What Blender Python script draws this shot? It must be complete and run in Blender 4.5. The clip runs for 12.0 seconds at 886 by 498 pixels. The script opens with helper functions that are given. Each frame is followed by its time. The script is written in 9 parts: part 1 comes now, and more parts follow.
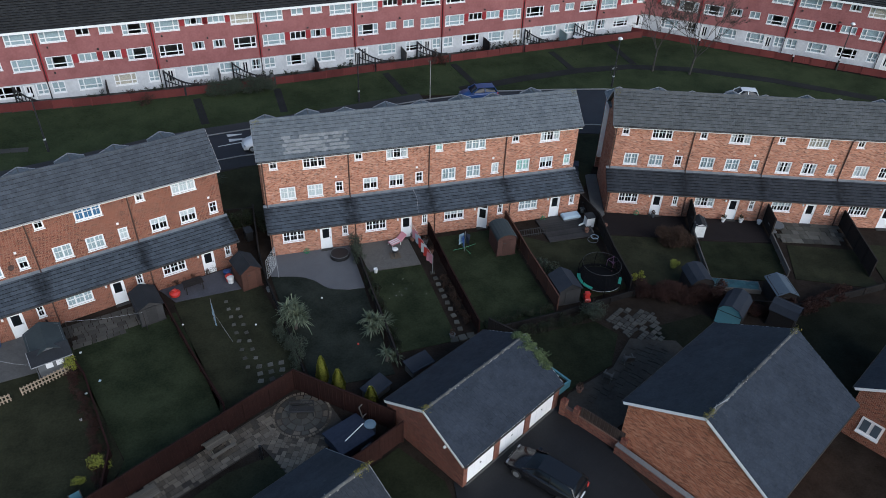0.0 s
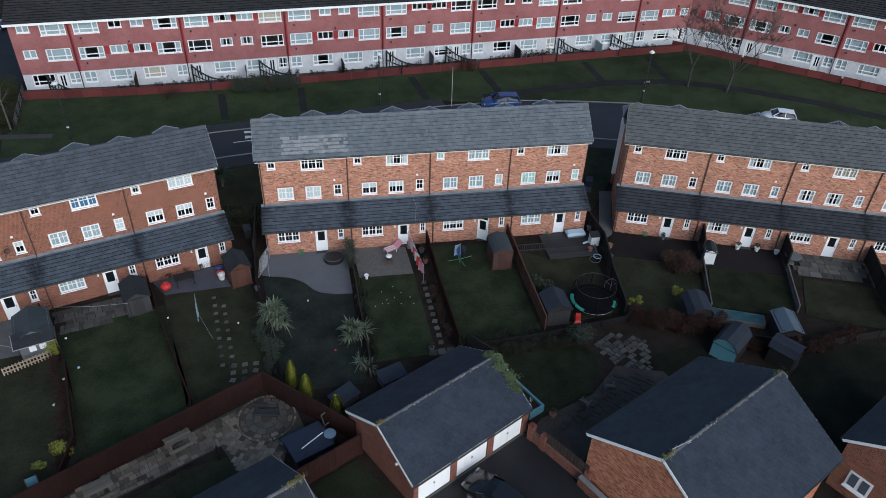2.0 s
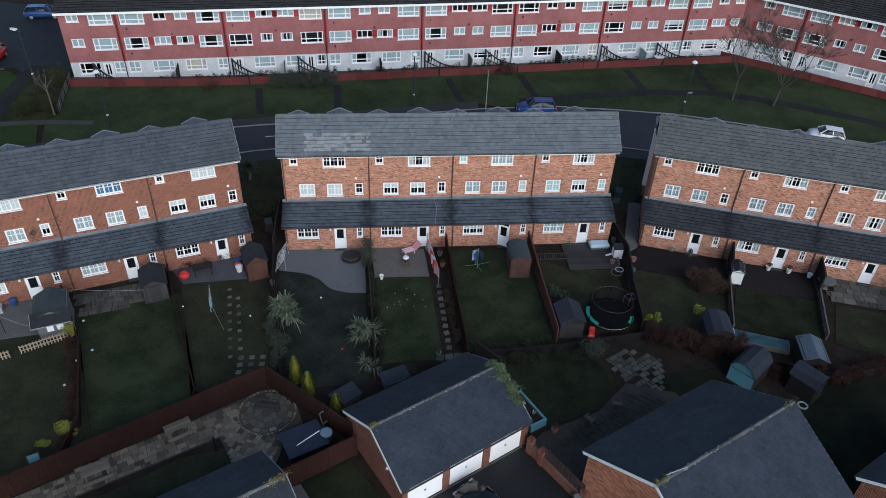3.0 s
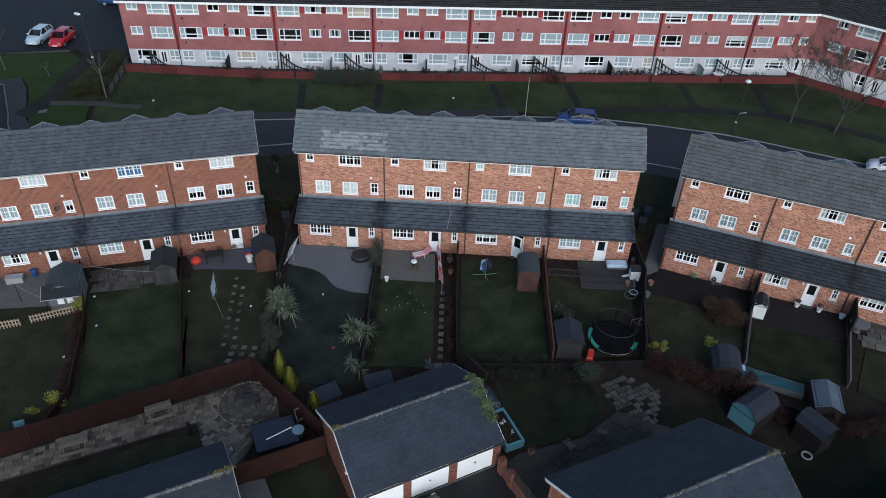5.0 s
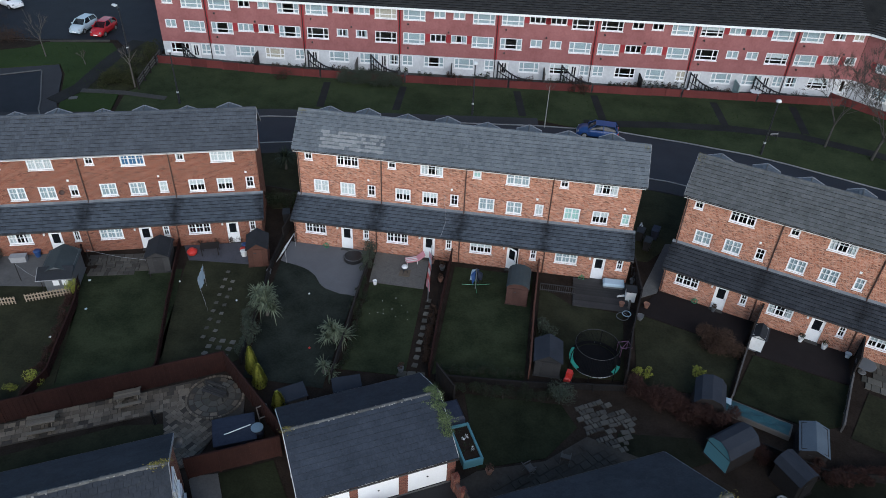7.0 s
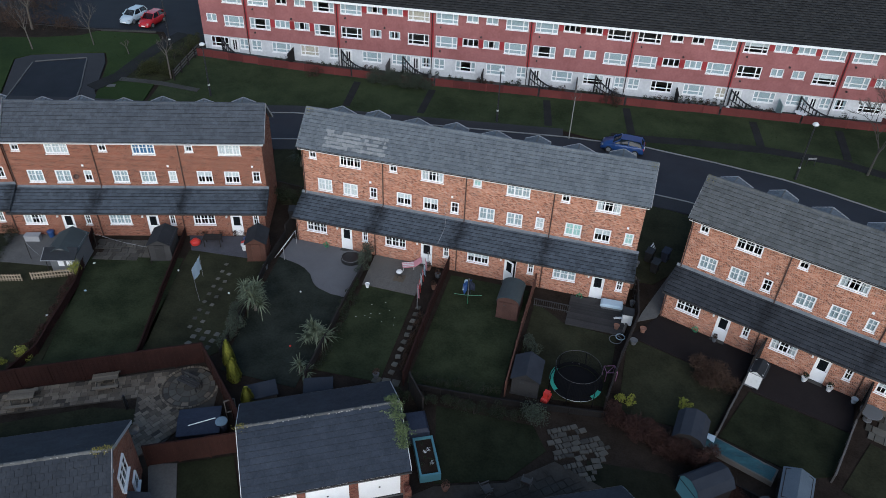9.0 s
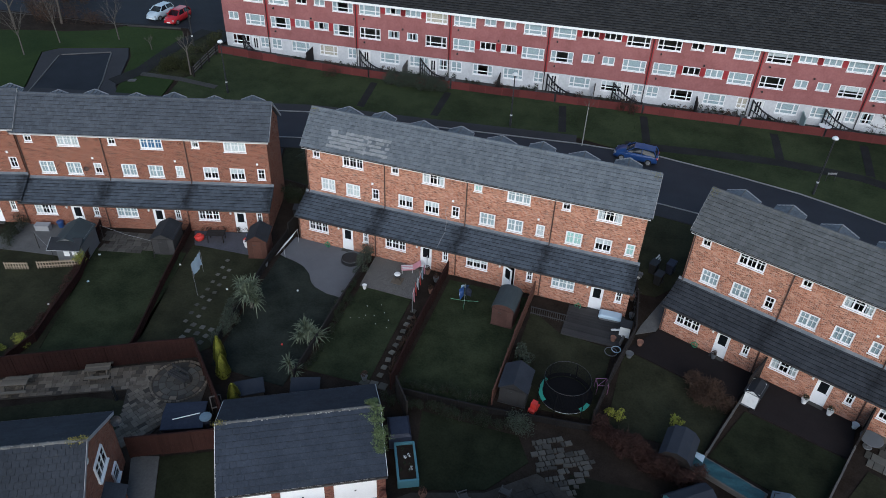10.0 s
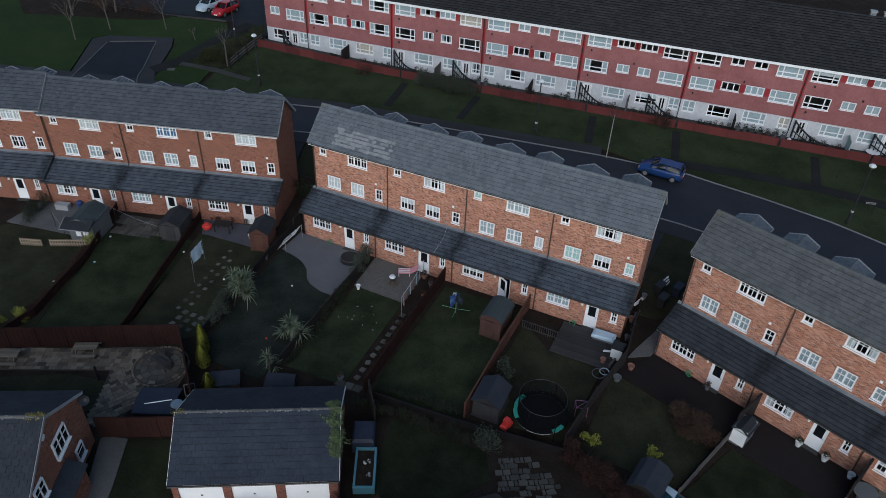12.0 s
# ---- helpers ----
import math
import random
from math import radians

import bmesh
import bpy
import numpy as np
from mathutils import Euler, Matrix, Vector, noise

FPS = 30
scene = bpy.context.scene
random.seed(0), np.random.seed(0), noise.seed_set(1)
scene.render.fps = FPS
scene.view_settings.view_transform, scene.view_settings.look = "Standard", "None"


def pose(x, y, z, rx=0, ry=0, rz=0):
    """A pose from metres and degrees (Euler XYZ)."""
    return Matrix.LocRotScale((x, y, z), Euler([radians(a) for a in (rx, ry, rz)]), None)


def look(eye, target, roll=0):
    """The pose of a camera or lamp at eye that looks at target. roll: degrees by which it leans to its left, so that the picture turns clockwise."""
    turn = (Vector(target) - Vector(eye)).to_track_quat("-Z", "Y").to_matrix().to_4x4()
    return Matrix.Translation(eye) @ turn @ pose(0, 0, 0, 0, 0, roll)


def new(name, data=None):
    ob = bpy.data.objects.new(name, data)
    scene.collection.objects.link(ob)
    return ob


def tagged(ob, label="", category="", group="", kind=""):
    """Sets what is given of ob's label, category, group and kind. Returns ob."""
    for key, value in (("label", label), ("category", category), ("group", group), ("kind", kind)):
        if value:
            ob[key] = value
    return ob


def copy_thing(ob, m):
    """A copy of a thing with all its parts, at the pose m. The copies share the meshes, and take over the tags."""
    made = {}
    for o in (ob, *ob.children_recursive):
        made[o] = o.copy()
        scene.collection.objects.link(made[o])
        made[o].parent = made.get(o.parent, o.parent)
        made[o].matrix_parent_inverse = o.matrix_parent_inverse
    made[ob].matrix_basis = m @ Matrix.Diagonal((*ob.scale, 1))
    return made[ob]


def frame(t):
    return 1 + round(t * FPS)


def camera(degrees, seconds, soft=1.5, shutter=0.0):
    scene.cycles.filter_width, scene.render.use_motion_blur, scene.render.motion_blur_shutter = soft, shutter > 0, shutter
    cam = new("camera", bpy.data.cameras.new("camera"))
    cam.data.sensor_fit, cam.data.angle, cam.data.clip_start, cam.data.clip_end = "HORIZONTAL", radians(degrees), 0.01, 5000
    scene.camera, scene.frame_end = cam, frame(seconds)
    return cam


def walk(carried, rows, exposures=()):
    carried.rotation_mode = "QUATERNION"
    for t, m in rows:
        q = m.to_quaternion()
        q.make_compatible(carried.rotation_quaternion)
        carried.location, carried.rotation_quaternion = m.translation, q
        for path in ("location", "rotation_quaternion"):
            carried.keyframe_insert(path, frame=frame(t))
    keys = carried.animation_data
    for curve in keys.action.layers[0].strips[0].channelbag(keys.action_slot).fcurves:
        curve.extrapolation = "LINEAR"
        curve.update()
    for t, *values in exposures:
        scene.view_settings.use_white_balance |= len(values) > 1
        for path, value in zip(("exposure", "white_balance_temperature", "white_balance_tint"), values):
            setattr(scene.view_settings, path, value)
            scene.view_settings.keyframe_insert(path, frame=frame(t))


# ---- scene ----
cam = camera(63.0, 12.0, 0.9)
PATH = [
    (0, (-0.786, -46.199, 34.521), (-0.304, -44.672, 33.323), 2.3),
    (0.5, (0.558, -46.244, 34.559), (0.995, -44.706, 33.358), 2.3),
    (1, (1.874, -46.304, 34.598), (2.273, -44.753, 33.4), 2.3),
    (1.5, (3.134, -46.287, 34.627), (3.499, -44.727, 33.43), 2.4),
    (2, (4.432, -46.243, 34.63), (4.752, -44.675, 33.431), 2.4),
    (2.5, (5.722, -46.168, 34.592), (5.962, -44.586, 33.391), 2.5),
    (3, (7.006, -46.034, 34.498), (7.188, -44.444, 33.298), 2.5),
    (3.5, (8.365, -45.917, 34.472), (8.481, -44.321, 33.271), 2.5),
    (5.5, (13.522, -45.046, 34.355), (13.446, -43.448, 33.155), 2.5),
    (6, (14.786, -44.738, 34.379), (14.665, -43.143, 33.178), 2.5),
    (6.5, (16.083, -44.395, 34.386), (15.918, -42.803, 33.187), 2.5),
    (7, (17.316, -44.022, 34.344), (17.115, -42.434, 33.145), 2.6),
    (9, (22.343, -42.073, 34.333), (21.958, -40.519, 33.133), 2.5),
    (9.5, (23.558, -41.527, 34.319), (23.126, -39.987, 33.118), 2.5),
    (10, (24.764, -40.92, 34.345), (24.286, -39.392, 33.146), 2.5),
    (10.5, (25.911, -40.276, 34.351), (25.388, -38.765, 33.15), 2.5),
    (11, (27.041, -39.611, 34.365), (26.475, -38.116, 33.164), 2.5),
    (11.5, (28.144, -38.917, 34.305), (27.535, -37.437, 33.105), 2.5),
    (12, (29.208, -38.228, 34.253), (28.557, -36.767, 33.052), 2.5),
]
walk(cam, [(t, look(eye, target, roll)) for t, eye, target, roll in PATH], [(0, 0.25, 6230, 9.6), (11.7, 0.25, 6230, 9.6), (12, -0.2, 6230, 9.6)])

# ---- light ----
world = bpy.data.worlds.new("sky")
scene.world = world
world.use_nodes = True
wn = world.node_tree.nodes
sky = wn.new("ShaderNodeTexSky")
sky.sky_type = "NISHITA"
sky.sun_disc = False
SUN_EL, SUN_AZ = 24.0, 163.0
sky.sun_elevation, sky.sun_rotation = radians(SUN_EL), radians(SUN_AZ)
sky.air_density, sky.dust_density, sky.ozone_density = 1.3, 0.6, 3.0
world.node_tree.links.new(sky.outputs[0], wn["Background"].inputs[0])
wn["Background"].inputs[1].default_value = 0.135
sun = new("sun", bpy.data.lights.new("sun", "SUN"))
sun.data.energy, sun.data.angle, sun.data.color = 2.65, radians(58), (0.98, 0.98, 1.0)
az, el = radians(SUN_AZ), radians(SUN_EL)
sun.matrix_world = look((0, 0, 60), Vector((0, 0, 60)) - Vector((math.sin(az) * math.cos(el), math.cos(az) * math.cos(el), math.sin(el))))
scene.view_settings.exposure = 0.0

# ---- materials ----
def nodes_of(name):
    m = bpy.data.materials.new(name)
    m.use_nodes = True
    t = m.node_tree
    return m, t, t.nodes["Principled BSDF"], t.links.new


def rgb(c):
    return (c[0], c[1], c[2], 1.0)


def noise_tex(t, vec, scale, detail=4.0, rough=0.6):
    n = t.nodes.new("ShaderNodeTexNoise")
    n.inputs["Scale"].default_value, n.inputs["Detail"].default_value, n.inputs["Roughness"].default_value = scale, detail, rough
    t.links.new(vec, n.inputs["Vector"])
    return n.outputs["Fac"]


def ramp(t, fac, stops):
    r = t.nodes.new("ShaderNodeValToRGB")
    while len(r.color_ramp.elements) < len(stops):
        r.color_ramp.elements.new(0.5)
    for e, (p, c) in zip(r.color_ramp.elements, stops):
        e.position, e.color = p, rgb(c)
    t.links.new(fac, r.inputs[0])
    return r.outputs[0]


def mix(t, fac, a, b, blend="MIX"):
    n = t.nodes.new("ShaderNodeMix")
    n.data_type, n.blend_type = "RGBA", blend
    for sock, v in ((n.inputs[0], fac), (n.inputs[6], a), (n.inputs[7], b)):
        if isinstance(v, (float, int)):
            sock.default_value = v
        elif isinstance(v, tuple):
            sock.default_value = rgb(v)
        else:
            t.links.new(v, sock)
    return n.outputs[2]


def bump(t, bsdf, height, strength, dist):
    b = t.nodes.new("ShaderNodeBump")
    b.inputs["Strength"].default_value, b.inputs["Distance"].default_value = strength, dist
    t.links.new(height, b.inputs["Height"])
    t.links.new(b.outputs[0], bsdf.inputs["Normal"])


def coords(t, which="Object"):
    if which == "World":
        return t.nodes.new("ShaderNodeNewGeometry").outputs["Position"]
    return t.nodes.new("ShaderNodeTexCoord").outputs[which]


def surface(name, dark, light, rough=0.85, big=0.4, small=12.0, contrast=0.5, relief=0.01, metal=0.0, where="World", vary=0.0, island=False, spec=0.3):
    """A plain surface with two scales of colour variation and fine relief."""
    m, t, b, link = nodes_of(name)
    v = coords(t, where)
    lo, hi = 0.5 - 0.5 * (1 - contrast) - 0.02, 0.5 + 0.5 * (1 - contrast) + 0.02
    a = ramp(t, noise_tex(t, v, big, 5.0), [(lo * 0.7 + 0.12, dark), (hi * 0.7 + 0.16, light)])
    f = noise_tex(t, v, small, 3.0)
    c = mix(t, 0.35, a, ramp(t, f, [(0.35, dark), (0.65, light)]))
    if vary:
        if island:
            r = t.nodes.new("ShaderNodeNewGeometry").outputs["Random Per Island"]
        else:
            r = t.nodes.new("ShaderNodeObjectInfo").outputs["Random"]
        c = mix(t, vary, c, ramp(t, r, [(0.0, tuple(x * 0.45 for x in dark)), (1.0, tuple(min(1, x * 1.5) for x in light))]))
    link(c, b.inputs["Base Color"])
    b.inputs["Roughness"].default_value, b.inputs["Metallic"].default_value = rough, metal
    b.inputs["Specular IOR Level"].default_value = spec
    if relief:
        bump(t, b, f, 0.6, relief)
    return m


def brickwork(name, cols, mortar, blotch=0.2, sizes=(0.225, 0.075), lime=0.0):
    """Stretcher-bond brick on walls that run along the local axes: tone by brick, pale joints, soft weathering, lime bloom."""
    m, t, b, link = nodes_of(name)
    v = coords(t, "Object")
    sep = t.nodes.new("ShaderNodeSeparateXYZ")
    link(v, sep.inputs[0])
    add = t.nodes.new("ShaderNodeMath")
    link(sep.outputs[0], add.inputs[0])
    link(sep.outputs[1], add.inputs[1])
    com = t.nodes.new("ShaderNodeCombineXYZ")
    link(add.outputs[0], com.inputs[0])
    link(sep.outputs[2], com.inputs[1])
    br = t.nodes.new("ShaderNodeTexBrick")
    br.inputs["Scale"].default_value = 1.0
    br.inputs["Brick Width"].default_value, br.inputs["Row Height"].default_value = sizes
    br.inputs["Mortar Size"].default_value, br.inputs["Mortar Smooth"].default_value = 0.011, 0.1
    br.inputs["Bias"].default_value = 0.0
    br.inputs["Color1"].default_value, br.inputs["Color2"].default_value = rgb((0, 0, 0)), rgb((1, 1, 1))
    br.inputs["Mortar"].default_value = rgb((0.5, 0.5, 0.5))
    link(com.outputs[0], br.inputs["Vector"])
    grain = noise_tex(t, v, 38.0, 3.0, 0.7)
    tone = mix(t, 0.18, br.outputs["Color"], grain)
    c = ramp(t, tone, [(0.12, cols[0]), (0.34, cols[1]), (0.66, cols[2]), (0.9, cols[3])])
    c = mix(t, br.outputs["Fac"], c, mortar)
    w = coords(t, "World")
    big = noise_tex(t, w, 0.9, 6.0, 0.65)
    c = mix(t, blotch, c, ramp(t, big, [(0.34, tuple(x * 0.6 for x in cols[1])), (0.66, tuple(min(1, x * 1.2) for x in cols[2]))]))
    if lime:
        spots = noise_tex(t, w, 2.4, 7.0, 0.75)
        c = mix(t, ramp(t, spots, [(0.52, (0, 0, 0)), (0.68, (lime, lime, lime))]), c, (0.6, 0.52, 0.47))
    link(c, b.inputs["Base Color"])
    b.inputs["Roughness"].default_value = 0.9
    b.inputs["Specular IOR Level"].default_value = 0.2
    bump(t, b, br.outputs["Fac"], -0.5, 0.01)
    return m


def tiling(name, dark, light, lichen=(0.16, 0.16, 0.12), lich=0.15, vary=0.5, rough=0.85, object_random=False, stain=0.0, damp=0.5):
    """Concrete roof tiles: slight tone by tile, weather streaks, lichen spots; stain: dark algae below the downpipe's outlet."""
    m, t, b, link = nodes_of(name)
    v = coords(t, "World")
    if object_random:
        r = t.nodes.new("ShaderNodeObjectInfo").outputs["Random"]
    else:
        r = t.nodes.new("ShaderNodeNewGeometry").outputs["Random Per Island"]
    c = ramp(t, r, [(0.0, tuple(x * 0.8 for x in dark)), (0.5, light), (1.0, tuple(x * 1.16 for x in light))])
    big = noise_tex(t, v, 0.45, 6.0, 0.65)
    c = mix(t, 1 - vary, c, ramp(t, big, [(0.3, dark), (0.7, tuple(x * 1.08 for x in light))]))
    wet = noise_tex(t, v, 1.4, 5.0, 0.7)
    c = mix(t, ramp(t, wet, [(0.47, (0, 0, 0)), (0.62, (damp, damp, damp))]), c, tuple(x * 0.66 for x in dark))
    fine = noise_tex(t, v, 9.0, 4.0, 0.7)
    c = mix(t, 0.3, c, ramp(t, fine, [(0.35, tuple(x * 0.72 for x in dark)), (0.68, tuple(x * 1.2 for x in light))]))
    spots = noise_tex(t, v, 5.0, 6.0, 0.75)
    c = mix(t, ramp(t, spots, [(0.58, (0, 0, 0)), (0.72, (lich, lich, lich))]), c, lichen)
    if stain:
        o = coords(t, "Object")
        sep = t.nodes.new("ShaderNodeSeparateXYZ")
        link(o, sep.inputs[0])
        near = t.nodes.new("ShaderNodeMath")
        near.operation = "PINGPONG"
        near.inputs[1].default_value = 3.22
        link(sep.outputs[0], near.inputs[0])
        wob = t.nodes.new("ShaderNodeMath")
        wob.operation = "MULTIPLY_ADD"
        wob.inputs[1].default_value = 2.2
        link(noise_tex(t, v, 1.5, 7.0, 0.75), wob.inputs[0])
        link(near.outputs[0], wob.inputs[2])
        edge = t.nodes.new("ShaderNodeMapRange")
        edge.inputs["From Min"].default_value, edge.inputs["From Max"].default_value = 1.0, 1.75
        edge.inputs["To Min"].default_value, edge.inputs["To Max"].default_value = stain, 0.0
        link(wob.outputs[0], edge.inputs["Value"])
        c = mix(t, edge.outputs["Result"], c, (0.009, 0.01, 0.012))
    link(c, b.inputs["Base Color"])
    b.inputs["Roughness"].default_value = rough
    b.inputs["Specular IOR Level"].default_value = 0.2
    bump(t, b, fine, 0.5, 0.008)
    return m


def glass_pane(name, tint=(0.8, 0.85, 0.85)):
    m, t, b, link = nodes_of(name)
    t.nodes.remove(b)
    tr, gl, mx, fr = (t.nodes.new(k) for k in ("ShaderNodeBsdfTransparent", "ShaderNodeBsdfGlossy", "ShaderNodeMixShader", "ShaderNodeFresnel"))
    tr.inputs[0].default_value, gl.inputs[0].default_value = rgb(tint), rgb((1, 1, 1))
    gl.inputs["Roughness"].default_value, fr.inputs["IOR"].default_value = 0.03, 1.6
    link(fr.outputs[0], mx.inputs[0])
    link(tr.outputs[0], mx.inputs[1])
    link(gl.outputs[0], mx.inputs[2])
    link(mx.outputs[0], t.nodes["Material Output"].inputs["Surface"])
    return m


def leafy(name, dark, light, rough=0.6):
    m, t, b, link = nodes_of(name)
    r = t.nodes.new("ShaderNodeNewGeometry").outputs["Random Per Island"]
    c = ramp(t, r, [(0.0, dark), (1.0, light)])
    c = mix(t, 0.4, c, ramp(t, noise_tex(t, coords(t, "World"), 1.5, 3.0), [(0.3, dark), (0.7, light)]))
    link(c, b.inputs["Base Color"])
    b.inputs["Roughness"].default_value = rough
    b.inputs["Specular IOR Level"].default_value = 0.15
    return m


CONCRETE_DARK = surface("dirty_dark_concrete", (0.03, 0.029, 0.026), (0.06, 0.057, 0.052), 0.9, 0.5, 8.0)
BRICK_MIX = brickwork("brick_mixed", [(0.08, 0.027, 0.0172), (0.257, 0.0855, 0.0475), (0.38, 0.139, 0.079), (0.55, 0.275, 0.18)], (0.42, 0.29, 0.22), 0.2, lime=0.16)
BRICK_ORANGE = brickwork("brick_orange", [(0.1, 0.03, 0.017), (0.27, 0.08, 0.04), (0.4, 0.128, 0.066), (0.55, 0.24, 0.135)], (0.36, 0.2, 0.13), 0.12)
BRICK_RED = brickwork("brick_red", [(0.058, 0.016, 0.01), (0.132, 0.036, 0.021), (0.185, 0.055, 0.031), (0.24, 0.082, 0.049)], (0.31, 0.185, 0.132), 0.1, lime=0.05)
BRICK_BROWN = brickwork("brick_brown", [(0.07, 0.022, 0.016), (0.12, 0.038, 0.026), (0.165, 0.054, 0.036), (0.22, 0.08, 0.054)], (0.17, 0.105, 0.08), 0.2)
TILE_GREY = tiling("roof_tile_grey", (0.085, 0.097, 0.108), (0.135, 0.15, 0.164), lich=0.35, vary=0.45)
TILE_MID = tiling("roof_tile_blue_grey", (0.045, 0.052, 0.062), (0.075, 0.084, 0.097), vary=0.45)
TILE_PALE = tiling("roof_tile_pale", (0.15, 0.158, 0.163), (0.225, 0.232, 0.235), vary=0.55, damp=0.2)
TILE_BROWN = tiling("roof_tile_brown_grey", (0.062, 0.066, 0.068), (0.103, 0.108, 0.11), lich=0.3, vary=0.45)
TILE_DARK = tiling("roof_tile_dark", (0.04, 0.05, 0.063), (0.083, 0.098, 0.116), vary=0.55, stain=0.78)
TILE_SOOTY = tiling("roof_tile_sooty", (0.022, 0.025, 0.03), (0.047, 0.052, 0.06), vary=0.5, stain=0.7)
# Near-black edge colour: dirt, plus the shadow line under each course painted in.
TILE_EDGE = surface("dirty_shaded_tile_edge", (0.007, 0.007, 0.008), (0.016, 0.016, 0.017), 0.95, relief=0.0, spec=0.05)
MORTAR = surface("pale_mortar", (0.1, 0.095, 0.085), (0.3, 0.29, 0.27), 0.95, 1.2, 12.0, 0.8)
TRIM_GREY = surface("pale_grey_trim", (0.22, 0.22, 0.225), (0.32, 0.32, 0.325), 0.7, relief=0.0)
TILE_SLATE = tiling("roof_tile_slate", (0.0205, 0.026, 0.0355), (0.042, 0.0505, 0.0665), vary=0.22, object_random=True, damp=0.35)
TILE_SLATE_J = tiling("roof_tile_slate_joined", (0.0195, 0.0225, 0.028), (0.039, 0.044, 0.053), vary=0.22, damp=0.4)
ROOF_BIG = tiling("roof_tile_brown_black", (0.019, 0.0185, 0.018), (0.049, 0.047, 0.044), lich=0.4, vary=0.5, rough=0.9)
ROOF_PLAIN = surface("weathered_black_roof", (0.011, 0.011, 0.0105), (0.027, 0.026, 0.024), 0.95, 0.9, 6.0, spec=0.1)
RIDGE = surface("ridge_tile", (0.045, 0.046, 0.046), (0.1, 0.1, 0.096), 0.9, 2.2, 14.0, 0.8, vary=0.5, island=True)
MOSS = leafy("ridge_moss", (0.1, 0.1, 0.03), (0.24, 0.2, 0.06), 0.95)
LEAD = surface("lead_flashing", (0.1, 0.112, 0.125), (0.2, 0.215, 0.225), 0.6, 1.5, 9.0, 0.6, 0.003)
WHITE = surface("white_upvc", (0.69, 0.69, 0.685), (0.8, 0.8, 0.795), 0.35, relief=0.0, spec=0.5)
CLADDING = surface("bright_white_cladding", (0.8, 0.8, 0.8), (0.88, 0.88, 0.88), 0.4, relief=0.0)
WHITE_OLD = surface("weathered_white_paint", (0.55, 0.55, 0.53), (0.75, 0.75, 0.73), 0.6, 0.8, 5.0)
# Pale blind, tinted blue-grey to imitate the bluish reflection of the panes.
PALE_BLIND = surface("blue_grey_tinted_blind", (0.54, 0.58, 0.6), (0.66, 0.7, 0.71), 0.8, 0.8, 30.0, relief=0.0)
NET_CURTAIN = surface("blue_grey_net_curtain", (0.3, 0.37, 0.4), (0.44, 0.52, 0.55), 0.9, 1.5, 30.0, relief=0.0)
DOWNPIPE = surface("brown_downpipe", (0.05, 0.028, 0.022), (0.085, 0.05, 0.04), 0.6, relief=0.0)
CURTAIN = surface("curtain_beige", (0.42, 0.38, 0.32), (0.6, 0.55, 0.47), 0.9, 3.0, 30.0)
TEALBLIND = surface("pale_green_blind", (0.4, 0.62, 0.58), (0.5, 0.7, 0.66), 0.8, relief=0.0)
BLACK = surface("black_plastic", (0.012, 0.012, 0.013), (0.025, 0.025, 0.026), 0.4, relief=0.0)
GUTTER = surface("dark_gutter", (0.02, 0.018, 0.017), (0.04, 0.036, 0.034), 0.45, relief=0.0)
GLASS = glass_pane("window_glass")
# Room colours set very dark: interior dimness is painted in so panes look black.
ROOM = surface("shaded_room_plaster", (0.08, 0.075, 0.07), (0.13, 0.12, 0.11), 0.9, relief=0.0)
CARPET = surface("shaded_room_carpet", (0.025, 0.022, 0.02), (0.05, 0.044, 0.04), 0.95)
RED_WALL = surface("red_tile_hanging", (0.2, 0.07, 0.067), (0.31, 0.124, 0.118), 0.8, 0.5, 5.0, 0.6)
RED_PANEL = surface("dark_red_panel", (0.22, 0.018, 0.022), (0.3, 0.032, 0.036), 0.6)
WHITE_WALL = surface("white_render_wall", (0.42, 0.425, 0.43), (0.57, 0.575, 0.58), 0.85, 0.5, 4.0, 0.7)
RED_FENCE = surface("red_stained_boards", (0.085, 0.018, 0.017), (0.13, 0.03, 0.026), 0.85, 0.6, 8.0, vary=0.3)
BROWN_FENCE = surface("red_brown_fence_boards", (0.016, 0.0066, 0.0054), (0.031, 0.0122, 0.0096), 0.9, 0.8, 5.0, vary=0.1, spec=0.15)
DARK_FENCE = surface("dark_weathered_fence", (0.011, 0.009, 0.008), (0.024, 0.019, 0.017), 0.9, 0.7, 9.0, vary=0.1)
ORANGE_FENCE = surface("orange_brown_fence_boards", (0.055, 0.023, 0.016), (0.095, 0.041, 0.027), 0.85, 0.7, 9.0, vary=0.2)
PALE_GREEN_BOARD = surface("pale_green_board", (0.2, 0.27, 0.26), (0.32, 0.4, 0.38), 0.8, vary=0.2)
GREY_WOOD = surface("grey_weathered_wood", (0.06, 0.055, 0.05), (0.12, 0.11, 0.1), 0.9, 0.7, 14.0, vary=0.3)
PALE_WOOD = surface("pale_softwood", (0.24, 0.18, 0.125), (0.34, 0.265, 0.19), 0.8, 1.0, 14.0, vary=0.2)
TAN_WOOD = surface("brown_shiplap", (0.026, 0.017, 0.014), (0.055, 0.037, 0.03), 0.8, 0.8, 14.0, vary=0.2)
FELT = surface("blue_grey_roofing_felt", (0.016, 0.019, 0.026), (0.032, 0.037, 0.047), 0.9, 0.8, 20.0)
FELT_BLACK = surface("black_roofing_felt", (0.011, 0.012, 0.014), (0.026, 0.028, 0.032), 0.9, 0.8, 20.0)
FELT_GREEN = surface("green_grey_felt", (0.028, 0.037, 0.039), (0.05, 0.062, 0.065), 0.9, 0.8, 16.0)
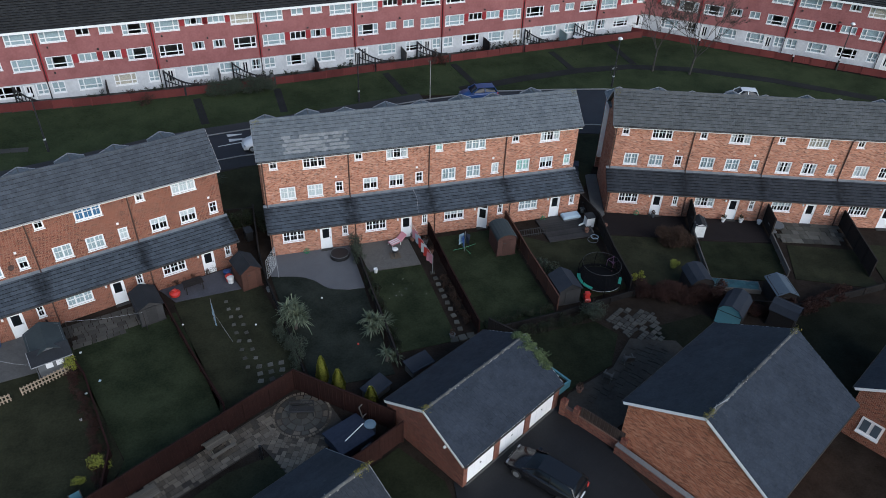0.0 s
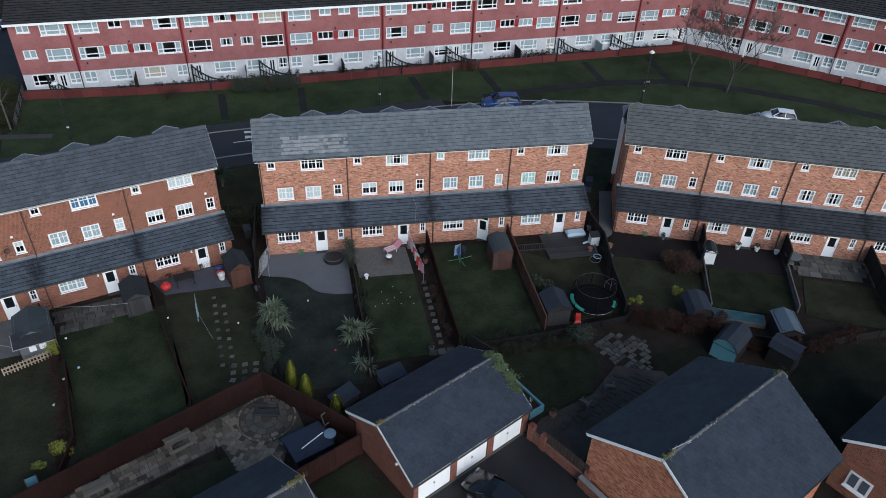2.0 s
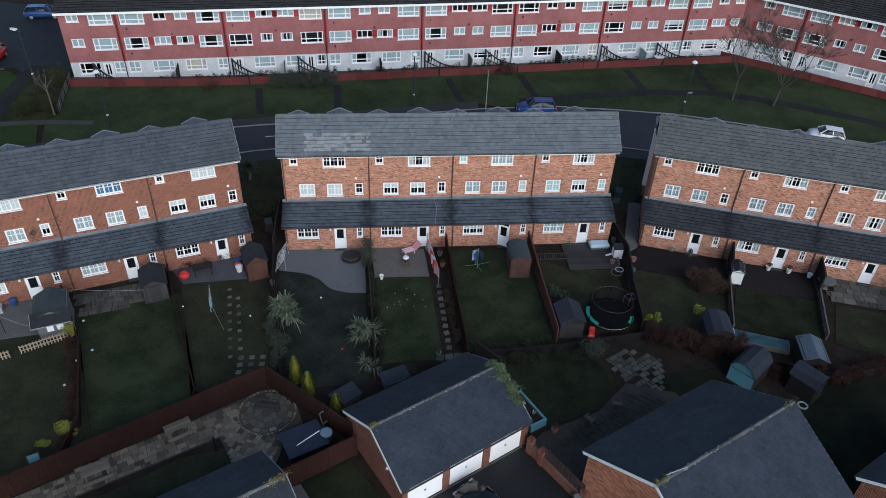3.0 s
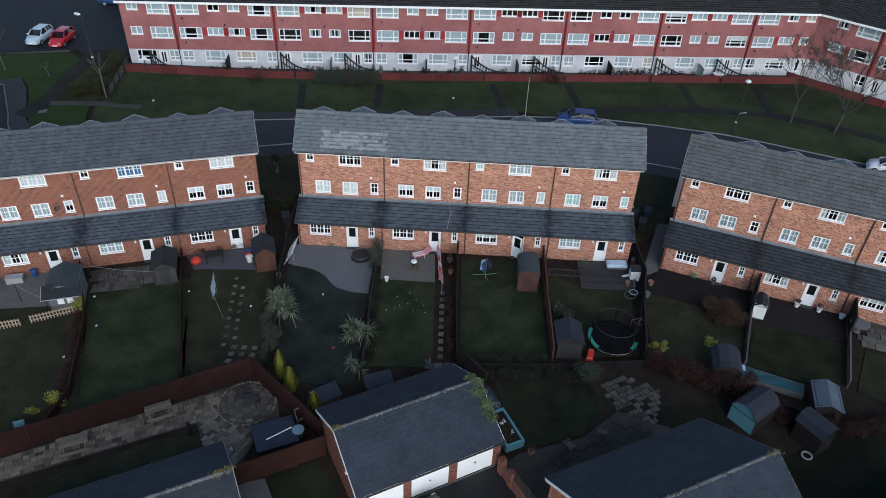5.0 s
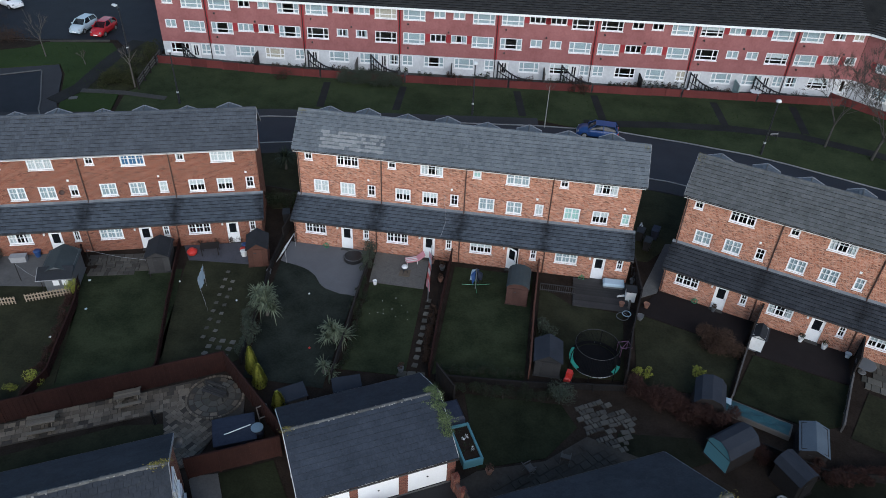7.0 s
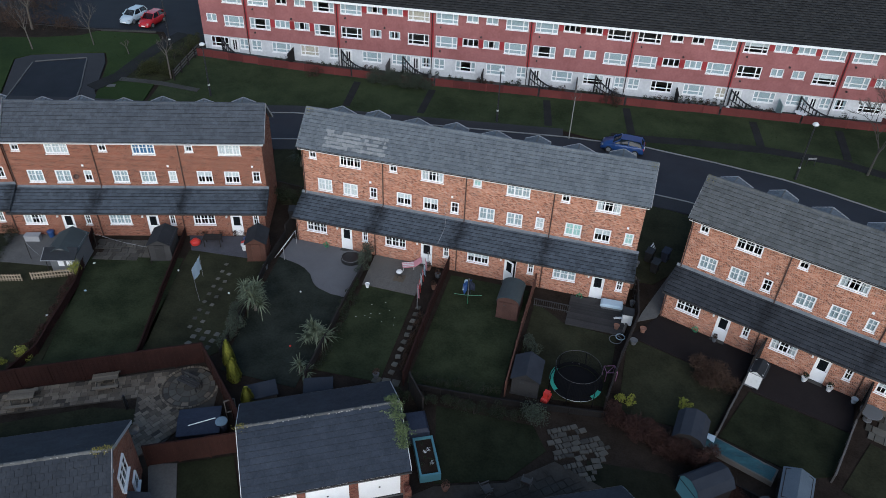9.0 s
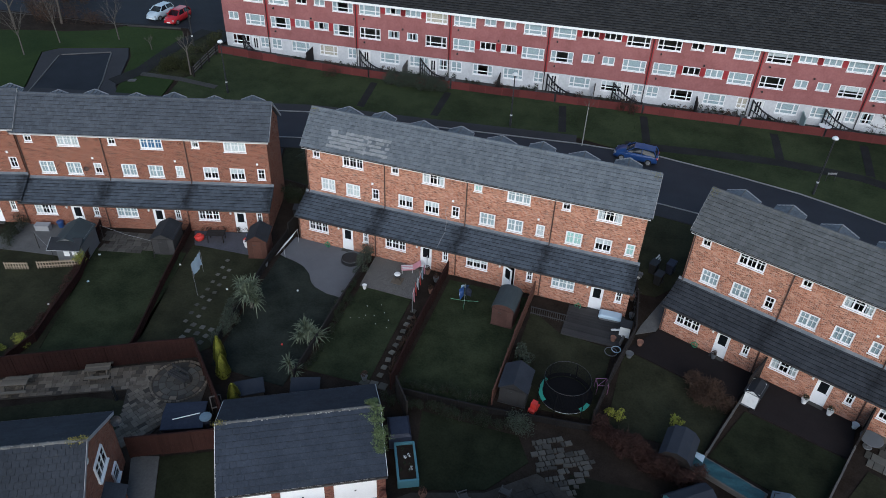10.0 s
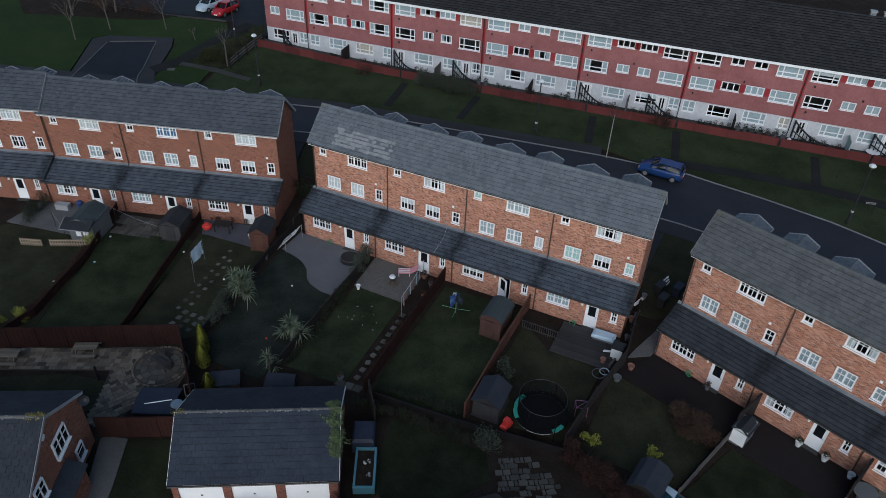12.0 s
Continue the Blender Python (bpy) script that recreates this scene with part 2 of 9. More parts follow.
BRICK_SOLDIER = surface("red_brick_lintel", (0.2, 0.08, 0.052), (0.3, 0.125, 0.083), 0.9, 4.0, 18.0)
FELT_BLUE = surface("blue_grey_felt", (0.065, 0.085, 0.105), (0.1, 0.125, 0.15), 0.9, 0.8, 20.0)
GRASS = surface("garden_grass", (0.013, 0.0175, 0.0095), (0.0355, 0.043, 0.022), 0.95, 0.5, 7.0, 0.75, 0.03, spec=0.05)
GRASS_DEEP = surface("darker_garden_grass", (0.0095, 0.0115, 0.0068), (0.0245, 0.0285, 0.0155), 0.95, 0.5, 7.0, 0.75, 0.03, spec=0.05)
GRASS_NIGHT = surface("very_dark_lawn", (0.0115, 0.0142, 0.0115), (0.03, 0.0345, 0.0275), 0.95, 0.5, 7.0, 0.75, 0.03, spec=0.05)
GRASS_VERGE = surface("mown_verge", (0.017, 0.023, 0.0115), (0.042, 0.053, 0.025), 0.95, 0.25, 6.0, 0.75, 0.03, spec=0.05)
GRASS_DULL = surface("dull_grass", (0.016, 0.0165, 0.0105), (0.037, 0.0375, 0.021), 0.95, 0.5, 7.0, 0.75, 0.03, spec=0.05)
GRASS_DARK = surface("darkest_grass", (0.008, 0.009, 0.006), (0.019, 0.02, 0.013), 0.95, 0.5, 7.0, 0.75, 0.03, spec=0.05)
RED_SHED = surface("weathered_red_brown_boards", (0.038, 0.018, 0.014), (0.085, 0.042, 0.033), 0.85, 0.8, 12.0, vary=0.2)
GRASS_BRIGHT = surface("verge_grass", (0.016, 0.027, 0.01), (0.034, 0.052, 0.018), 0.95, 0.12, 6.0, 0.6, 0.03, spec=0.05)
SOIL = surface("dark_soil", (0.013, 0.0095, 0.0075), (0.036, 0.027, 0.021), 0.95, 0.8, 10.0, 0.5, 0.05, spec=0.05)
ASPHALT = surface("asphalt", (0.013, 0.0145, 0.018), (0.025, 0.028, 0.034), 0.65, 0.35, 14.0, 0.6, 0.004)
PAVEMENT = surface("grey_pavement", (0.018, 0.018, 0.02), (0.034, 0.034, 0.037), 0.9, 0.3, 10.0)
PATH_DARK = surface("dark_asphalt_path", (0.0135, 0.0135, 0.013), (0.026, 0.026, 0.0255), 0.95, 0.5, 10.0, spec=0.1)
CAR_PARK = surface("blue_black_asphalt", (0.009, 0.0105, 0.0135), (0.019, 0.021, 0.027), 0.8, 0.5, 12.0, spec=0.2)
MOSSY = surface("mossy_concrete", (0.03, 0.024, 0.018), (0.062, 0.052, 0.041), 0.9, 0.9, 6.0, 0.6)
BLACK_FENCE = surface("black_stained_boards", (0.006, 0.005, 0.005), (0.013, 0.011, 0.01), 0.95, 0.7, 9.0, vary=0.1)
PALE_LID = surface("pale_blue_lid", (0.13, 0.19, 0.23), (0.18, 0.25, 0.3), 0.6, relief=0.0)
DRIVE = surface("black_driveway", (0.007, 0.007, 0.008), (0.018, 0.018, 0.019), 0.7, 0.3, 14.0)
KERB = surface("concrete_kerb", (0.14, 0.14, 0.14), (0.25, 0.25, 0.245), 0.9)
CONCRETE = surface("grey_concrete", (0.07, 0.068, 0.066), (0.12, 0.118, 0.112), 0.9, 0.5, 8.0)
RESIN = surface("grey_resin_patio", (0.0813, 0.0825, 0.0875), (0.125, 0.1263, 0.1338), 0.85, 0.35, 25.0)
GRAVEL = surface("fawn_gravel", (0.045, 0.042, 0.038), (0.17, 0.16, 0.145), 0.95, 13.0, 34.0, 0.5, 0.04)
SLAB = surface("stone_paving_slab", (0.07, 0.055, 0.041), (0.165, 0.135, 0.102), 0.9, 1.6, 9.0, vary=0.5)
MORTAR_BED = surface("sandy_mortar_bed", (0.03, 0.025, 0.02), (0.07, 0.058, 0.046), 0.95, 0.9, 9.0)
STEP_STONE = surface("grey_stepping_stone", (0.048, 0.046, 0.038), (0.105, 0.099, 0.083), 0.9, 1.2, 9.0, vary=0.6)
SLATE_BLUE = surface("blue_slate_paving", (0.045, 0.045, 0.053), (0.078, 0.077, 0.088), 0.85, 0.9, 8.0)
SLAB_DARK = surface("dark_paving_slab", (0.036, 0.033, 0.028), (0.08, 0.074, 0.063), 0.9, 0.9, 10.0, vary=0.45)
SLAB_BROWN = surface("brown_block_paving", (0.0105, 0.0085, 0.0083), (0.0195, 0.0155, 0.015), 0.9, 0.9, 10.0, vary=0.35, spec=0.12)
DECK = surface("dark_decking", (0.02, 0.019, 0.019), (0.042, 0.04, 0.039), 0.8, 0.8, 14.0, vary=0.35)
PAINT_LINE = surface("road_paint", (0.4, 0.4, 0.39), (0.6, 0.6, 0.58), 0.8, 1.0, 8.0)
STEEL = surface("dark_steel", (0.03, 0.03, 0.032), (0.06, 0.06, 0.062), 0.45, metal=0.4, relief=0.0)
GALV = surface("galvanised_steel", (0.3, 0.31, 0.32), (0.42, 0.43, 0.44), 0.45, metal=0.7, relief=0.0)
BARK = surface("bark", (0.05, 0.042, 0.034), (0.11, 0.095, 0.08), 0.95, 2.0, 12.0, relief=0.02)
BIRCH = surface("pale_bark", (0.07, 0.062, 0.052), (0.13, 0.115, 0.096), 0.9, 2.0, 9.0)
BIRCH_PALE = surface("white_birch_bark", (0.22, 0.21, 0.19), (0.38, 0.37, 0.34), 0.8, 2.0, 9.0)
BARK_GREY = surface("grey_damp_bark", (0.03, 0.028, 0.024), (0.075, 0.07, 0.06), 0.95, 2.0, 9.0, relief=0.02)
TWIG_GREY = surface("grey_brown_twigs", (0.035, 0.029, 0.024), (0.08, 0.067, 0.055), 0.95, 2.0, 9.0, relief=0.0)
STEM = surface("brown_stems", (0.022, 0.017, 0.013), (0.045, 0.036, 0.028), 0.95, 2.0, 9.0, relief=0.0)
# Wide tone range by leaf paints in highlights and the dark gaps between leaves.
LEAF_PALM = leafy("sword_leaf", (0.012, 0.02, 0.01), (0.19, 0.22, 0.145))
LEAF_PALM_DARK = leafy("dark_sword_leaf", (0.006, 0.01, 0.006), (0.05, 0.065, 0.04))
LEAF_CONIFER = leafy("golden_conifer", (0.075, 0.09, 0.015), (0.33, 0.33, 0.06), 0.8)
LEAF_DARK = leafy("dark_evergreen", (0.01, 0.014, 0.008), (0.03, 0.04, 0.02))
LEAF_IVY = leafy("ivy_leaf", (0.045, 0.07, 0.03), (0.16, 0.2, 0.095))
LEAF_OLIVE = leafy("grey_olive_leaf", (0.022, 0.029, 0.02), (0.075, 0.088, 0.062))
GRASS_LITTER = surface("littered_grass", (0.012, 0.011, 0.007), (0.034, 0.036, 0.016), 0.95, 0.6, 5.0, 0.8, spec=0.1)
LEAF_MOSS = leafy("moss_green_leaf", (0.018, 0.022, 0.009), (0.055, 0.058, 0.024), 0.9)
TABLE_WOOD = surface("tan_weathered_wood", (0.1, 0.082, 0.062), (0.18, 0.15, 0.115), 0.9, 0.8, 14.0, vary=0.3)
LEAF_BROWN = leafy("brown_shrub", (0.024, 0.016, 0.012), (0.085, 0.05, 0.034), 0.9)
LEAF_RED = leafy("red_brown_hedge", (0.022, 0.012, 0.01), (0.07, 0.034, 0.027), 0.9)
LEAF_YELLOW = leafy("yellow_green_shrub", (0.12, 0.14, 0.02), (0.36, 0.36, 0.07))
def paint(name, c, rough=0.4, spec=0.5):
    return surface(name, tuple(x * 0.85 for x in c), c, rough, 0.8, 10.0, relief=0.0, spec=spec)
BLUE_PAINT, RED_PAINT = paint("blue_car_paint", (0.014, 0.05, 0.165), 0.3), paint("red_car_paint", (0.4, 0.02, 0.025), 0.25)
SILVER_PAINT, WHITE_PAINT = paint("silver_car_paint", (0.42, 0.5, 0.55), 0.3), paint("white_car_paint", (0.75, 0.75, 0.75), 0.25)
BLACK_PAINT = paint("black_car_paint", (0.012, 0.012, 0.014), 0.2)
TYRE, CARGLASS = paint("tyre_rubber", (0.012, 0.012, 0.012), 0.8), paint("dark_car_glass", (0.008, 0.01, 0.012), 0.15, 0.3)
TEAL, TEAL_TARP = paint("teal_paint", (0.08, 0.22, 0.26), 0.7), surface("teal_tarpaulin", (0.015, 0.05, 0.062), (0.027, 0.085, 0.097), 0.6, 1.2, 8.0)
TEAL_PAD = paint("green_trampoline_pad", (0.03, 0.28, 0.2), 0.5)
NAVY = surface("navy_tarpaulin", (0.012, 0.016, 0.03), (0.03, 0.036, 0.055), 0.6, 1.0, 8.0)
MAGENTA = paint("mauve_plastic", (0.2, 0.09, 0.16), 0.6)
BLUE_BLIND = paint("blue_blind", (0.06, 0.19, 0.36), 0.7)
BLUE, RED, PINK, GREEN = paint("blue_plastic", (0.02, 0.055, 0.16)), paint("red_plastic", (0.55, 0.04, 0.03)), paint("pink_fabric", (0.6, 0.26, 0.29), 0.9), paint("green_plastic", (0.02, 0.17, 0.075))
PALE_BLUE, NET = paint("pale_blue_fabric", (0.42, 0.53, 0.6), 0.8), paint("black_net", (0.008, 0.008, 0.009), 0.95, 0.05)
TERRACOTTA, GREY_PLASTIC = paint("terracotta", (0.22, 0.11, 0.075), 0.9), paint("grey_plastic", (0.11, 0.115, 0.12), 0.6)

# Opaque pane; its blue-grey colour stands in for the reflection in the glass.
PANE_BLUE = paint("blue_grey_pane", (0.08, 0.105, 0.13), 0.12)

# ---- mesh helpers ----
class Geo:
    """Collects vertices and faces of one mesh."""
    def __init__(self):
        self.v, self.f = [], []

    def add(self, vs, fs):
        n = len(self.v)
        self.v += [tuple(p) for p in vs]
        self.f += [tuple(i + n for i in f) for f in fs]
        return self

    def box(self, x0, x1, y0, y1, z0, z1):
        vs = [(x, y, z) for z in (z0, z1) for y in (y0, y1) for x in (x0, x1)]
        return self.add(vs, [(0, 2, 3, 1), (4, 5, 7, 6), (0, 1, 5, 4), (2, 6, 7, 3), (0, 4, 6, 2), (1, 3, 7, 5)])

    def obox(self, m, x0, x1, y0, y1, z0, z1):
        n = len(self.v)
        self.box(x0, x1, y0, y1, z0, z1)
        for i in range(n, len(self.v)):
            self.v[i] = tuple(m @ Vector(self.v[i]))
        return self

    def bar(self, a, b, w, h=None):
        """A square bar from a to b."""
        a, b, h = Vector(a), Vector(b), h or w
        d = (b - a)
        u = d.cross(Vector((0, 0, 1)))
        u = u.normalized() if u.length > 1e-6 else Vector((1, 0, 0))
        s = u.cross(d).normalized()
        vs = [p + u * w / 2 * i + s * h / 2 * j for p in (a, b) for i, j in ((-1, -1), (1, -1), (1, 1), (-1, 1))]
        return self.add(vs, [(3, 2, 1, 0), (4, 5, 6, 7), (0, 1, 5, 4), (1, 2, 6, 5), (2, 3, 7, 6), (3, 0, 4, 7)])

    def tube(self, pts, radii, n=8, cap=True):
        """A round tube through points."""
        pts = [Vector(p) for p in pts]
        if isinstance(radii, (int, float)):
            radii = [radii] * len(pts)
        base = len(self.v)
        for i, p in enumerate(pts):
            d = (pts[min(i + 1, len(pts) - 1)] - pts[max(i - 1, 0)]).normalized()
            u = d.cross(Vector((0.13, 0.21, 0.97)) if abs(d.z) < 0.9 else Vector((1, 0, 0))).normalized()
            w = d.cross(u)
            for k in range(n):
                a = 2 * math.pi * k / n
                self.v.append(tuple(p + (u * math.cos(a) + w * math.sin(a)) * radii[i]))
        for i in range(len(pts) - 1):
            for k in range(n):
                a, b = base + i * n + k, base + i * n + (k + 1) % n
                self.f.append((a, b, b + n, a + n))
        if cap:
            self.f.append(tuple(base + k for k in reversed(range(n))))
            self.f.append(tuple(base + (len(pts) - 1) * n + k for k in range(n)))
        return self

    def prism(self, outline, z0, z1):
        n = len(outline)
        vs = [(x, y, z0) for x, y in outline] + [(x, y, z1) for x, y in outline]
        fs = [tuple(reversed(range(n))), tuple(range(n, 2 * n))] + [(i, (i + 1) % n, n + (i + 1) % n, n + i) for i in range(n)]
        return self.add(vs, fs)

    def lathe(self, profile, n=16, centre=(0, 0)):
        """Rings of (radius, z) about the z axis."""
        base = len(self.v)
        for r, z in profile:
            for k in range(n):
                a = 2 * math.pi * k / n
                self.v.append((centre[0] + r * math.cos(a), centre[1] + r * math.sin(a), z))
        for i in range(len(profile) - 1):
            for k in range(n):
                a, b = base + i * n + k, base + i * n + (k + 1) % n
                self.f.append((a, b, b + n, a + n))
        self.f.append(tuple(base + k for k in reversed(range(n))))
        self.f.append(tuple(base + (len(profile) - 1) * n + k for k in range(n)))
        return self

    def quad(self, a, b, c, d):
        return self.add([a, b, c, d], [(0, 1, 2, 3)])

    def slab(self, corners, thick):
        """A sloped sheet of four corners, thickened downwards along its normal."""
        c = [Vector(p) for p in corners]
        n = (c[1] - c[0]).cross(c[3] - c[0]).normalized() * thick
        if n.z < 0:
            n = -n
        return self.add(c + [p - n for p in c], [(0, 1, 2, 3), (7, 6, 5, 4), (0, 4, 5, 1), (1, 5, 6, 2), (2, 6, 7, 3), (3, 7, 4, 0)])

    def mesh(self, name):
        me = bpy.data.meshes.new(name)
        me.from_pydata(self.v, [], self.f)
        me.update()
        return me


def recalc(me):
    b = bmesh.new()
    b.from_mesh(me)
    bmesh.ops.recalc_face_normals(b, faces=b.faces)
    b.to_mesh(me)
    b.free()
    return me


def weld(me):
    b = bmesh.new()
    b.from_mesh(me)
    bmesh.ops.remove_doubles(b, verts=b.verts, dist=1e-4)
    b.to_mesh(me)
    b.free()
    return me


def part(name, geo, material, parent=None, label="", at=None, smooth=False):
    """Links a Geo or a ready mesh as one object under a thing."""
    me = geo if isinstance(geo, bpy.types.Mesh) else geo.mesh(name)
    if not me.materials:
        me.materials.append(material)
    if smooth:
        me.polygons.foreach_set("use_smooth", [True] * len(me.polygons))
    ob = new(name, me)
    if parent:
        ob.parent = parent
    if at is not None:
        ob.matrix_basis = at
    if label:
        ob["label"] = label
    return ob


def thing(name, m, label, category, group="", kind=""):
    """An Empty at the base of a thing."""
    ob = new(name)
    ob.empty_display_size = 0.2
    ob.matrix_basis = m
    return tagged(ob, label, category, group, kind)


def solid(name, geo, material, label, category, m=None, group="", kind="", smooth=False):
    """A thing made of one mesh."""
    return tagged(part(name, geo, material, at=m, smooth=smooth), label, category, group, kind)


CACHE = {}


def cached(key, make):
    if key not in CACHE:
        CACHE[key] = make()
    return CACHE[key]


def smooth01(a):
    a = max(0.0, min(1.0, a))
    return a * a * (3 - 2 * a)


def front_line(x):
    return 6 + 0.323 * (x + 2) if x < -2 else 6 - 0.354 * (x - 27) if x > 27 else 6.0


def terrain(x, y):
    """Height of the ground: flat gardens, a gentle rise behind the terraces to the street and the flats."""
    d = y - front_line(x)
    return 1.1 * smooth01(d / 10) + 0.6 * smooth01((d - 13) / 14) + 0.7 * smooth01((-8 - x) / 26) * smooth01(d / 14)


def inside(x, y, poly):
    r = False
    for i in range(len(poly)):
        (x0, y0), (x1, y1) = poly[i - 1], poly[i]
        if (y0 > y) != (y1 > y) and x < (x1 - x0) * (y - y0) / (y1 - y0) + x0:
            r = not r
    return r


def draped(name, outline, lift, material, label, category, step=2.0, kind="structure", skirt=0.15):
    """A flat area that follows the ground, as a thin slab."""
    b = bmesh.new()
    f = b.faces.new([b.verts.new((x, y, 0)) for x, y in outline])
    f.normal_update()
    if f.normal.z < 0:
        f.normal_flip()
    xs, ys = [p[0] for p in outline], [p[1] for p in outline]
    for axis, lo, hi in ((0, min(xs), max(xs)), (1, min(ys), max(ys))):
        k = lo + step
        while k < hi:
            co, no = ((k, 0, 0), (1, 0, 0)) if axis == 0 else ((0, k, 0), (0, 1, 0))
            bmesh.ops.bisect_plane(b, geom=b.verts[:] + b.edges[:] + b.faces[:], plane_co=co, plane_no=no)
            k += step
    rim = [e for e in b.edges if e.is_boundary]
    for v in b.verts:
        v.co.z = terrain(v.co.x, v.co.y) + lift
    ext = bmesh.ops.extrude_edge_only(b, edges=rim)
    for g in ext["geom"]:
        if isinstance(g, bmesh.types.BMVert):
            g.co.z -= skirt
    bmesh.ops.recalc_face_normals(b, faces=b.faces)
    me = bpy.data.meshes.new(name)
    b.to_mesh(me)
    b.free()
    return solid(name, me, material, label, category, kind=kind)


def ribbon(line, w0, w1, lift0, lift1, step=1.5):
    """A strip along a ground line between the offsets w0 and w1 to its left, following the ground, with sides."""
    pts = []
    for (x0, y0), (x1, y1) in zip(line, line[1:]):
        n = max(1, int(math.hypot(x1 - x0, y1 - y0) / step))
        pts += [(x0 + (x1 - x0) * i / n, y0 + (y1 - y0) * i / n) for i in range(n)]
    pts.append(line[-1])
    g = Geo()
    for i, (x, y) in enumerate(pts):
        (xa, ya), (xb, yb) = pts[max(i - 1, 0)], pts[min(i + 1, len(pts) - 1)]
        d = math.hypot(xb - xa, yb - ya)
        nx, ny = -(yb - ya) / d, (xb - xa) / d
        for w, l in ((w0, lift0), (w0, lift1), (w1, lift1), (w1, lift0)):
            px, py = x + nx * w, y + ny * w
            g.v.append((px, py, terrain(px, py) + l))
    for i in range(len(pts) - 1):
        a = i * 4
        for k in range(3):
            g.f.append((a + k, a + k + 4, a + k + 5, a + k + 1))
    n = len(g.v)
    g.f += [(0, 1, 2, 3), (n - 1, n - 2, n - 3, n - 4)]
    return g


def wall(x0, x1, z0, z1, holes, y=0.0, thick=0.25):
    """A wall along x whose outer face lies at y and faces -y, with openings (x0, x1, z0, z1) cut through."""
    g = Geo()
    xs = sorted({x0, x1, *[h[0] for h in holes], *[h[1] for h in holes]})
    zs = sorted({z0, z1, *[h[2] for h in holes], *[h[3] for h in holes]})
    yi = y + thick
    for xa, xb in zip(xs, xs[1:]):
        for za, zb in zip(zs, zs[1:]):
            cx, cz = (xa + xb) / 2, (za + zb) / 2
            if any(h[0] < cx < h[1] and h[2] < cz < h[3] for h in holes):
                continue
            g.quad((xa, y, za), (xb, y, za), (xb, y, zb), (xa, y, zb))
            g.quad((xb, yi, za), (xa, yi, za), (xa, yi, zb), (xb, yi, zb))
    for a, b, c, d in holes:
        g.quad((a, y, c), (a, yi, c), (b, yi, c), (b, y, c))
        g.quad((a, y, d), (b, y, d), (b, yi, d), (a, yi, d))
        g.quad((a, y, c), (a, y, d), (a, yi, d), (a, yi, c))
        g.quad((b, y, c), (b, yi, c), (b, yi, d), (b, y, d))
    g.quad((x0, y, z1), (x1, y, z1), (x1, yi, z1), (x0, yi, z1))
    g.quad((x0, y, z0), (x0, y, z1), (x0, yi, z1), (x0, yi, z0))
    g.quad((x1, y, z0), (x1, yi, z0), (x1, yi, z1), (x1, y, z1))
    return g


